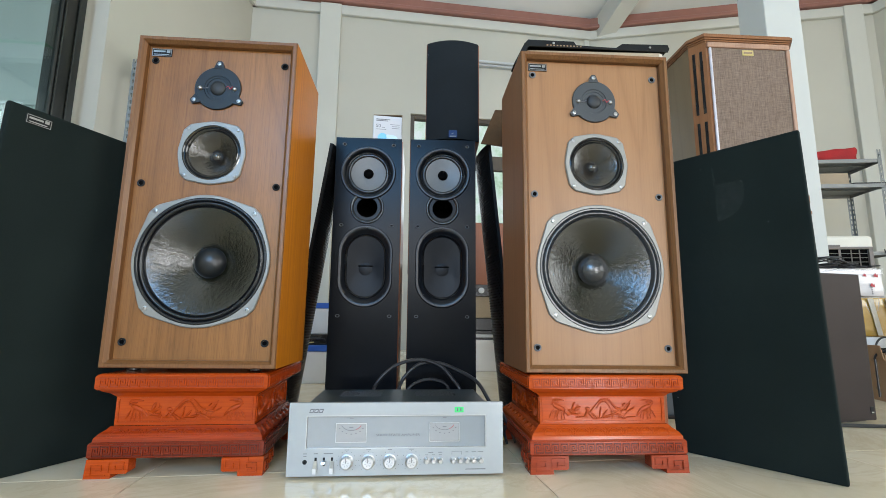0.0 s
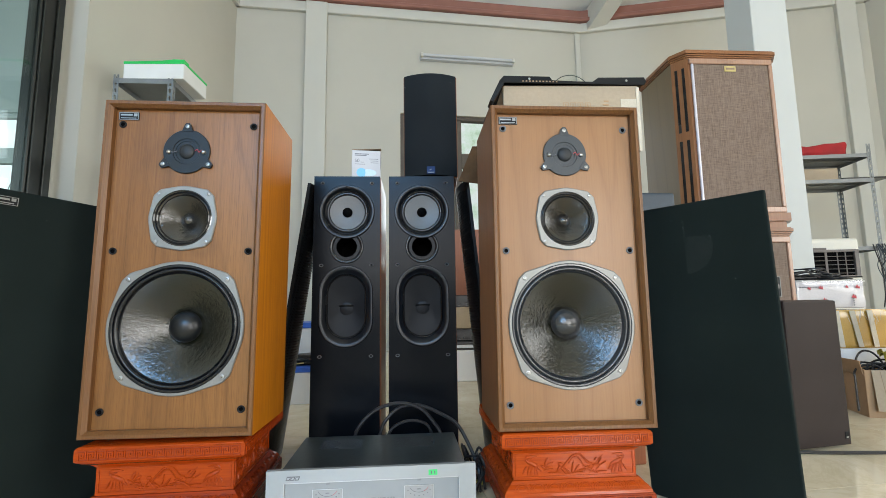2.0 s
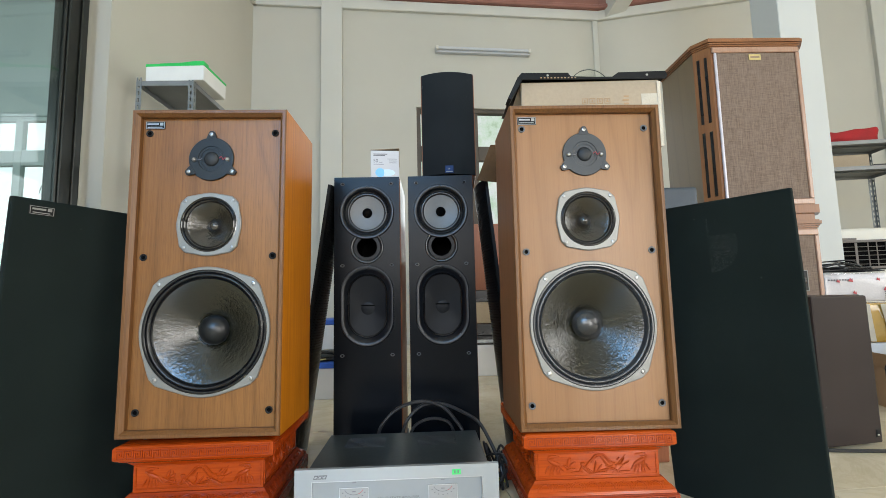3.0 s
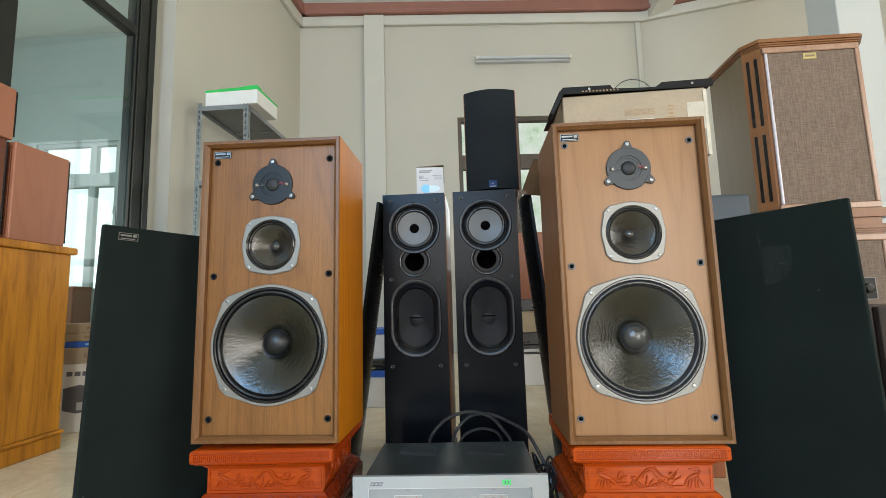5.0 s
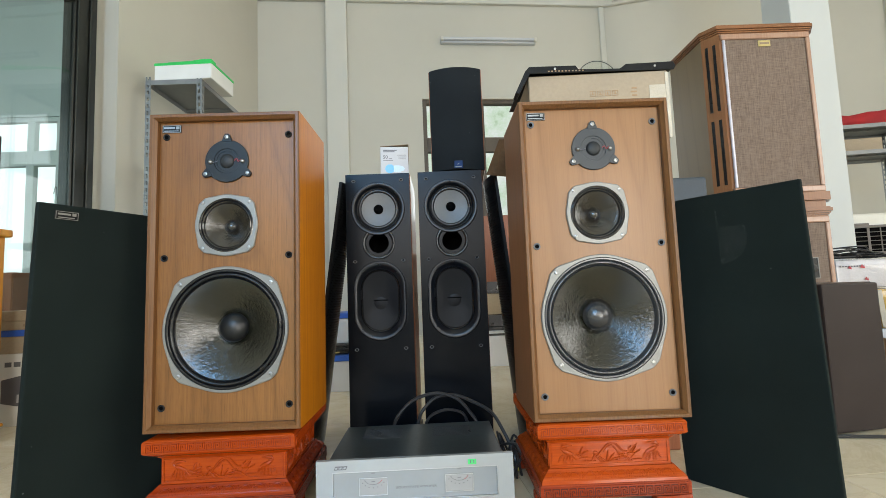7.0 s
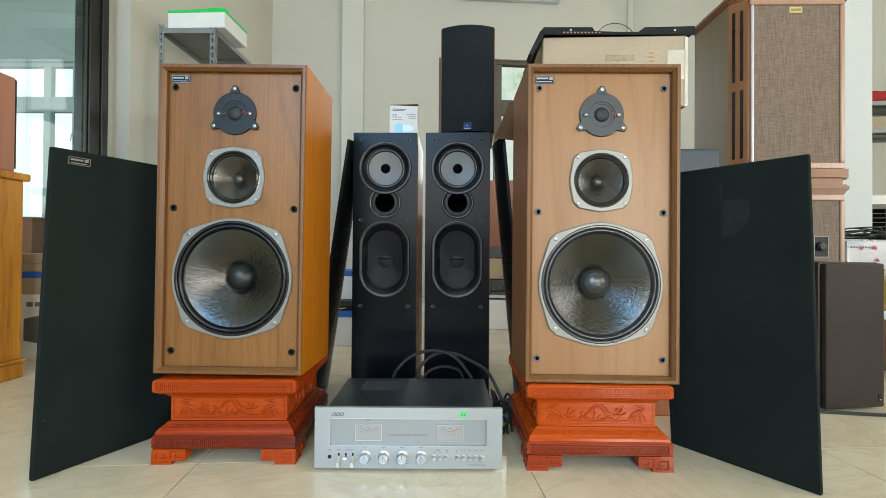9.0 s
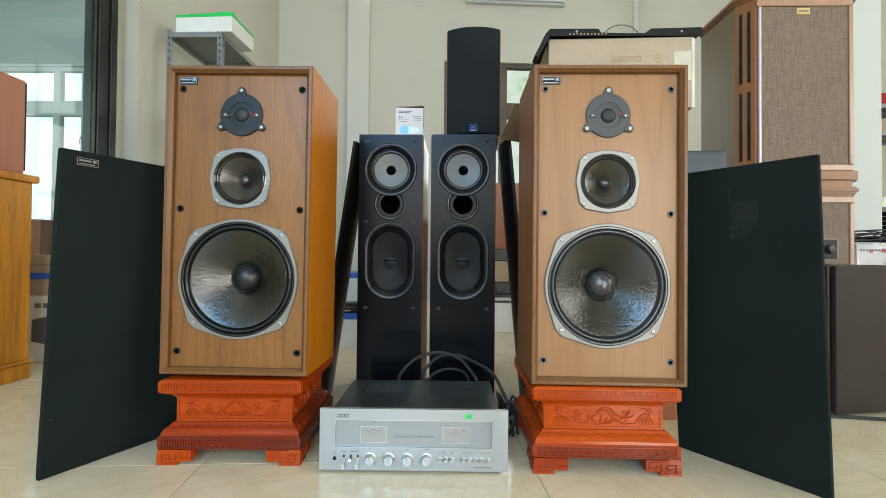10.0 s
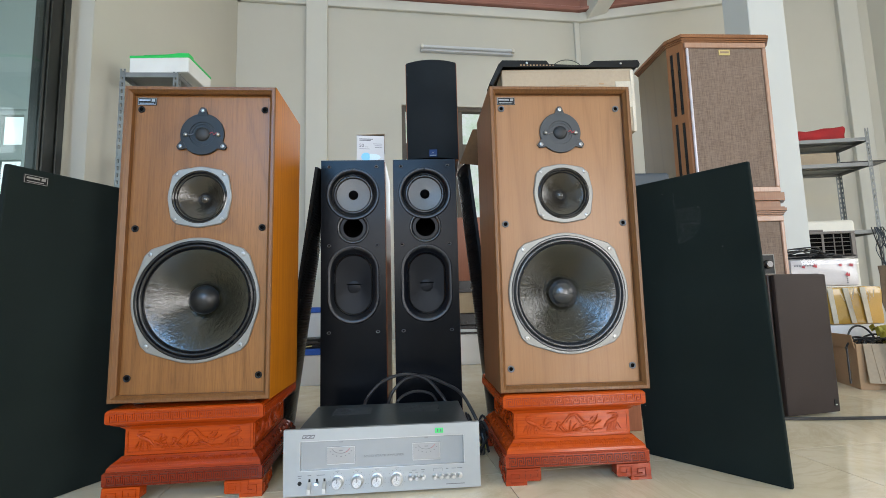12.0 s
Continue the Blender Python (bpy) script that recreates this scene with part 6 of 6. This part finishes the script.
for k in range(9):
    part("print_mark", box((0.012 + 0.013 * k, -0.0060, 0.101), (0.019 + 0.013 * k, -0.0050, 0.107)), INK, wc)
for k in range(4):
    part("print_mark", box((0.268, -0.0060, 0.012 + 0.010 * k), (0.274, -0.0050, 0.018 + 0.010 * k)), INK, wc)
part("tape", box((-0.004, -0.0045, 0.106), (0.339, 0.284, 0.1395), 0.002), clear_glass("clear_film", (0.92, 0.93, 0.95)), wc, "clear packing film round the lid")
yc = base("taped_carton", pose(1.935, 2.075, 0.263, 0, 0, -3), "yellow carton wrapped in shiny clear tape", "box")
part("carton_body", soft_box(0.335, 0.26, 0.184, 0.006, 7), YELLOW, yc, smooth=40)
for x0, lean in ((0.075, 0.012), (0.165, 0.026), (0.240, 0.016)):
    part("tape", prism([(x0, 0.006), (x0 + 0.024, 0.006), (x0 + 0.022 - lean, 0.178), (x0 - 0.004 - lean, 0.178)], -0.0075, -0.0055), TAPE, yc, "pale packing tape")
rnd = random.Random(41)
for k in range(11):
    x, z, a = rnd.uniform(0.02, 0.31), rnd.uniform(0.12, 0.172), rnd.uniform(60, 115)
    bm = bmesh.new()
    merge(bm, box((-0.020, -0.0088, -0.0008), (0.020, -0.0078, 0.0008)), pose(x, 0, z, 0, a))
    part("film_crease", bm, TAPE, yc)
bx = base("carton", pose(1.93, 2.08, 0, 0, 0, -4), "white carton below the taped cartons", "box")
part("carton_body", box((0, 0, 0), (0.33, 0.30, 0.262), 0.003), WHITE, bx)

oc = base("open_carton", pose(1.900, 1.854, 0, 0, 0, -20), "open brown carton full of cables on the floor", "box")
for lo, hi in (((0, 0, 0), (0.36, 0.004, 0.195)), ((0, 0.206, 0), (0.36, 0.210, 0.195)), ((0, 0.004, 0), (0.004, 0.206, 0.198)), ((0.356, 0.004, 0), (0.36, 0.206, 0.195)), ((0.004, 0.004, 0), (0.356, 0.206, 0.004))):
    part("carton_wall", box(lo, hi, 0.001), CARD, oc)
part("front_flap", sheet(bmesh.new(), 0.335, 0.165, lambda u, v: -0.020 * (1 - v) - 0.006 * math.sin(u * 9.0), pose(0.022, -0.008, 0.032)), CARD_PALE, oc, "pale front flap folded down", 50)
for k, x in enumerate((0.050, 0.068, 0.094)):
    part("fold_crease", tube([(x, -0.012, 0.19), (x + 0.004, -0.021, 0.12), (x + 0.010, -0.033, 0.036)], 0.0016, 5), CARD_DARK, oc)
part("side_flap", sheet(bmesh.new(), 0.20, 0.060, lambda u, v: -0.010 * v - 0.004 * math.sin(u * 6), pose(-0.004, 0.205, 0.172, 0, 0, -90)), CARD, oc, "crumpled side flap", 50)
for z, y in ((0.165, 0.09), (0.105, 0.08), (0.045, 0.08)):
    for j in range(2):
        bm = bmesh.new()
        merge(bm, box((-0.0014, -0.012, -0.0022), (-0.0002, 0.012, 0.0022)), pose(0, y - 0.014 * j, z - 0.008 * j, 32))
        part("print_mark", bm, CARD_DARK, oc)
rnd = random.Random(3)
cc = base("cable_tangle", pose(1.900, 1.854, 0, 0, 0, -20), "tangle of black cables in the open carton", "cable")
for cx, cy, r, tilt, rise in ((0.075, 0.10, 0.060, 15, 0.10), (0.15, 0.12, 0.075, -20, 0.06), (0.05, 0.06, 0.070, 60, 0.045)):
    loop = [(cx + r * math.cos(radians(a)), cy + 0.03 * math.sin(radians(a + tilt)), 0.165 + rise * max(0.0, math.sin(radians(a)))) for a in range(-10, 200, 15)]
    part("cable", tube([(loop[0][0], loop[0][1], 0.02)] + loop + [(loop[-1][0], loop[-1][1], 0.02)], 0.0042), CABLE, cc)
for k in range(12):
    pts = [(0.04 + 0.065 * j + 0.03 * rnd.random(), 0.03 + 0.14 * rnd.random(), 0.172 + 0.042 * rnd.random()) for j in range(5)]
    part("cable", tube([(pts[0][0], pts[0][1], 0.10)] + pts, 0.0036), CABLE, cc)
bm = bmesh.new()
sheet(bm, 0.21, 0.15, lambda u, v: 0.0, Matrix.Identity(4), 0.004, 34)
for v in bm.verts:
    w0 = v.co.copy()
    v.co += Vector((0.018 * noise.noise(w0 * 26), 0.026 * noise.noise(w0 * 34 + Vector((3, 1, 0))) + 0.016 * noise.noise(w0 * 90), 0.020 * noise.noise(w0 * 24 + Vector((0, 7, 2)))))
bmesh.ops.transform(bm, matrix=pose(0, 0, 0, -62), verts=bm.verts)
ob = link_mesh("crumpled_bag", bm, YELLOW_GREEN, 60)
ob.matrix_world = pose(1.900, 1.854, 0, 0, 0, -20) @ pose(0.14, 0.045, 0.190)
tagged(ob, "crumpled yellow-green bag on the open carton", "bag")

# torn sheet of packing card standing by the open carton
tc = base("torn_card", pose(TORN[0], TORN[1], 0, -4, 0, -14), "tall torn sheet of brown packing card", "card")
bm = sheet(bmesh.new(), 0.24, TORN[2], lambda u, v: 0.018 * math.sin(u * 7 + v * 3) + 0.01 * math.sin(v * 11), Matrix.Identity(4), 0.004, 14)
for v in bm.verts:
    if v.co.x < 0.02:
        v.co.x += 0.05 * (1 - v.co.z / TORN[2]) + 0.012 * noise.noise(Vector((0, 0, v.co.z * 20)))
part("card_sheet", bm, TORN_CARD, tc, smooth=40)
pr = base("paper_roll", pose(2.37, 2.30, 0.0), "white paper roll standing behind the cartons", "roll")
part("roll", lathe([(0.022, 0), (0.022, 0.375), (0.020, 0.377), (0.008, 0.377), (0.008, 0.30), (0, 0.30)], 24, pose(0, 0, 0, -90)), WHITE, pr, smooth=40)

# air cooler behind the column
ac = base("air_cooler", pose(2.42, 2.92, 0.0, 0, 0, -10), "cream plastic air cooler with a louvred front", "appliance")
part("housing", box((0, 0, 0.0), (0.548, 0.36, 0.905), 0.03, 4), CREAM_PLASTIC, ac)
part("grille_recess", box((0.10, -0.003, 0.655), (0.51, 0.0, 0.81), 0.001), HOLE, ac)
for k in range(5):
    part("louvre", box((0.112, -0.012, 0.668 + k * 0.028), (0.498, -0.0035, 0.6715 + k * 0.028), 0.001), GRILLE_GREY, ac)
for x in (0.165, 0.225, 0.395, 0.445):
    part("vane", box((x, -0.0075, 0.657), (x + 0.006, -0.0036, 0.808), 0.0005), GRILLE_GREY, ac)
part("louvre_post", box((0.315, -0.016, 0.655), (0.330, -0.0125, 0.81), 0.001), GRILLE_GREY, ac)
for x0, x1, z0, z1 in ((0.085, 0.525, 0.81, 0.826), (0.085, 0.525, 0.640, 0.655), (0.085, 0.112, 0.655, 0.81), (0.498, 0.525, 0.655, 0.81), (0.19, 0.33, 0.826, 0.840)):
    part("grille_frame", box((x0, -0.018, z0), (x1, -0.0005, z1), 0.002), GRILLE_GREY, ac, "grey-brown grille surround")
part("knob", lathe([(0.03, 0), (0.022, 0.010), (0.008, 0.016), (0.005, 0.035), (0, 0.036)], 20, pose(0.20, 0.12, 0.905, -90)), CARD_DARK, ac, smooth=40)

# cables heaped on the wrapped carton
rnd = random.Random(11)
cc = base("cable_heap", pose(1.862, 2.11, 0.5925, 0, 0, -4), "heap of black cables on the wrapped carton", "cable")
for k in range(22):
    z0 = 0.005 + 0.05 * rnd.random()
    pts = [(-0.04 + 0.085 * j + 0.05 * rnd.random(), 0.02 + 0.22 * rnd.random(), 0.004 + z0 * (0.3 + 0.7 * rnd.random()) * (1.2 - abs(j - 1.5) * 0.35)) for j in range(5)]
    part("cable", tube(pts, 0.0034), CABLE, cc)

# rack by the north-east wall
R2 = pose(3.25, 4.05, 0, 0, 0, -9)
rack(R2, 1.05, 0.42, 1.95, (0.35, 0.98, 1.62, 1.86), "grey slotted steel rack with odds and ends")
rd = base("folded_cloth", R2 @ pose(0.35, 0.03, 1.861), "folded red cloth on the top shelf", "cloth")
bm = box((0, 0, 0), (0.53, 0.34, 0.115), 0.03, 2)
bmesh.ops.subdivide_edges(bm, edges=bm.edges[:], cuts=5, use_grid_fill=True)
for v in bm.verts:
    if v.co.z > 0.004:
        v.co += Vector((0.02 * noise.noise(v.co * 14), 0.022 * noise.noise(v.co * 12 + Vector((5, 0, 0))), 0.022 * noise.noise(v.co * 11) + 0.03 * (v.co.x / 0.53 - 0.6) * (v.co.z / 0.115)))
part("fold", bm, RED, rd, smooth=60)
part("carton_body", box((0.42, 0.05, 1.6205), (0.78, 0.34, 1.74), 0.003), CARD_PALE, base("carton", R2, "small tan carton on the rack shelf", "box"))
part("board", box((0.78, 0.0, 1.6205), (1.20, 0.22, 1.632), 0.003), RUBBER, base("black_board", R2, "thin black boards jutting from the shelf", "board"))
hc = base("hanging_cables", R2 @ pose(0.97, -0.03, 0), "tangled grey and black cables hanging from the rack", "cable")
rnd = random.Random(19)
for k in range(11):
    x, low = rnd.uniform(-0.02, 0.10), rnd.uniform(0.30, 0.72)
    pts = [(x, 0.02, 1.0)] + [(x + rnd.uniform(-0.03, 0.035) + 0.03 * j / 5, rnd.uniform(-0.03, 0.02), 1.0 + (low - 1.0) * j / 5) for j in range(1, 6)]
    part("cable", tube(pts, rnd.choice((0.0025, 0.0035, 0.0045)), 6), BLUEGREY if k % 2 else CABLE, hc)

# ---- behind the right-hand loudspeaker ----
tagged(link_mesh("plain_case", box((0.285, 1.36, 0), (0.52, 1.66, 0.975), 0.003), REDWOOD), "reddish brown case that carries a carton", "case")
tagged(link_mesh("wooden_block", box((0.525, 1.40, 0), (0.70, 1.62, 0.135), 0.004), REDWOOD), "low reddish brown wooden block behind the stand", "block")
pb = base("product_carton", pose(0.285, 1.375, 0.9765, 0, 0, -2), "large tan product carton with icons and torn tape", "box")
part("carton_body", box((0, 0, 0), (0.446, 0.34, 0.222), 0.003), CARD_PALE, pb)
for k in range(4):
    x = 0.195 + k * 0.024
    bm = bmesh.new()
    for lo, hi in (((0, 0), (0.018, 0.0015)), ((0, 0.0165), (0.018, 0.018)), ((0, 0), (0.0015, 0.018)), ((0.0165, 0), (0.018, 0.018)), ((0.005, 0.005), (0.013, 0.007)), ((0.007, 0.007), (0.010, 0.014))):
        add_box(bm, (x + lo[0], -0.0010, 0.145 + lo[1]), (x + hi[0], -0.0002, 0.145 + hi[1]))
    part("print_icon", bm, CARD, pb)
for k in range(6):
    part("print_mark", box((0.325 + 0.004 * (k % 2), -0.0010, 0.105 + k * 0.012), (0.345, -0.0002, 0.110 + k * 0.012)), CARD, pb)
for k in range(5):
    part("print_mark", box((0.085 + 0.007 * k, -0.0010, 0.130 + 0.003 * (k % 3)), (0.089 + 0.007 * k, -0.0002, 0.137)), CARD, pb)
part("label", box((0.198, -0.0012, 0.092), (0.285, -0.0002, 0.130)), WHITE, pb, "white paper label")
part("tape", box((0.385, -0.0012, 0.085), (0.4450, -0.0002, 0.175)), TAPE, pb, "shiny clear packing tape")
part("tape", box((0.4370, -0.0022, 0.0), (0.4475, -0.0013, 0.215)), TAPE, pb)
part("torn_flap", prism([(-0.098, 0.036), (-0.104, 0.022), (-0.146, -0.082), (-0.098, -0.088), (-0.052, -0.094), (-0.010, -0.088), (0.0, 0.002), (0.0, 0.036)], 0.055, 0.059), FLAP_CARD, pb, "torn brown side flap bent outward")
cv = base("metal_cover", pose(0.285, 1.355, 1.199), "black perforated metal equipment cover lying on the carton", "cover")
o = [(-0.012, 0.008), (0.0, 0.022), (0.150, 0.022), (0.158, 0.010), (0.29, 0.006), (0.312, 0.022), (0.466, 0.026), (0.472, 0.012), (0.466, 0.0), (-0.004, 0.0)]
part("front_edge", prism(o, 0, 0.003), BLACK, cv)
part("top_sheet", box((-0.012, 0.003, 0.006), (0.466, 0.34, 0.009)), BLACK, cv)
part("side_sheet", prism([(-0.012, 0.010), (-0.046, -0.060), (-0.036, -0.066), (0.002, 0.0)], 0.0, 0.055), BLACK, cv, "black folded side sheet hanging down")
bm = bmesh.new()
for k in range(11):
    add_box(bm, (0.060 + 0.011 * k, -0.0012, 0.003), (0.065 + 0.011 * k, -0.0002, 0.007))
part("perforation", bm, CARD, cv)
for x in (0.083, 0.405):
    bm = bmesh.new()
    screw_head(bm, x, -0.0002, 0.013, 0.004)
    part("screw", bm, STEEL, cv)
dc = base("clear_disc", pose(0.575, 1.55, 1.235), "clear plastic disc standing behind the cover", "disc")
part("disc", lathe([(0.0, 0.001), (0.075, 0.001), (0.075, -0.001), (0.0, -0.001)], 48, pose(0, 0, 0.02, 8)), CLEAR, dc)
part("stand_pin", tube([(0, 0.002, -0.026), (0, 0.002, 0.0), (0, 0.002, 0.02)], 0.002, 6), TWEETER, dc)
part("rim", tube([(0.075 * math.cos(radians(a)), 0, 0.02 + 0.075 * math.sin(radians(a))) for a in range(-10, 200, 15)], 0.0016, 6), TWEETER, dc)

# ---- things on the floor far behind the towers ----
st = base("storage_carton", pose(-0.95, 2.46, 0), "white carton with a blue band behind the towers", "box")
part("carton_body", box((0, 0, 0), (0.46, 0.35, 0.158), 0.003), WHITE, st)
part("lid", box((-0.004, -0.004, 0.159), (0.464, 0.354, 0.190), 0.003), BLUE, st, "blue lid band")
s2 = base("storage_carton", pose(-0.93, 2.56, 0.245), "white carton with a blue lid stacked behind the towers", "box")
part("carton_body", box((0, 0, 0), (0.42, 0.28, 0.135), 0.003), WHITE, s2)
part("lid", box((-0.004, -0.004, 0.136), (0.424, 0.284, 0.165), 0.003), BLUE, s2, "blue lid band")
tray = tagged(link_mesh("tool_tray", box((-0.94, 2.50, 0.191), (-0.50, 2.84, 0.244), 0.004), RUBBER), "black tray with leads between the cartons", "tray")
rnd = random.Random(5)
lc = base("lead_coil", pose(-0.94, 2.47, 0.193), "coiled leads on the lidded carton", "cable")
for k in range(5):
    part("cable", tube([(0.05 + 0.36 * rnd.random(), 0.0 + 0.02 * rnd.random(), 0.006 + 0.03 * rnd.random()) for j in range(5)], 0.004), (CABLE, GOLD, CABLE, GREEN, CABLE)[k], lc)
bench = base("low_cabinet", pose(0.05, 3.42, 0), "reddish wooden cabinet below the window with old receivers", "cabinet")
part("body", box((0, 0.12, 0), (1.1, 0.5, 1.085), 0.006), REDWOOD, bench)
rc = base("receiver_stack", pose(0.10, 3.05, 0), "stack of old silver and black receivers", "receiver")
part("white_case", box((0, 0, 0.0), (0.50, 0.34, 0.20), 0.004), WHITE, rc)
part("black_case", box((0, 0, 0.201), (0.50, 0.34, 0.26), 0.004), RUBBER, rc)
part("silver_strip", box((0.02, -0.004, 0.215), (0.48, -0.0005, 0.235), 0.001), SILVER, rc)
part("black_case", box((0.0, 0.0, 0.261), (0.50, 0.34, 0.34), 0.004), RUBBER, rc)
part("tan_panel", box((0.0, 0, 0.341), (0.50, 0.34, 0.48), 0.004), CARD_PALE, rc)
part("black_case", box((0.0, 0.0, 0.481), (0.50, 0.34, 0.56), 0.004), RUBBER, rc)
part("white_knob", lathe([(0.02, 0), (0.018, 0.02), (0, 0.02)], 16, pose(0.28, 0, 0.52)), WHITE, rc)
# ---- floor tiles ----
tile_me = None
S, G = 0.8, 0.0022
turn = pose(0.184, 1.10, 0, 0, 0, FLOOR_TURN)
for i in range(-9, 10):
    for j in range(-9, 7):
        c = turn @ Vector(((i + 0.5) * S, (j + 0.5) * S, 0))
        if not (-6.2 < c.x < 6.9 and -5.4 < c.y < 6.0):
            continue
        if tile_me is None:
            t = part("tile", box((-S / 2 + G / 2, -S / 2 + G / 2, -0.0038), (S / 2 - G / 2, S / 2 - G / 2, 0.0)), TILE, floor)
            tile_me = t.data
        else:
            t = new("tile", tile_me)
            t.parent = floor
        t.matrix_basis = Matrix.Translation(c) @ pose(0, 0, 0, 0, 0, FLOOR_TURN)
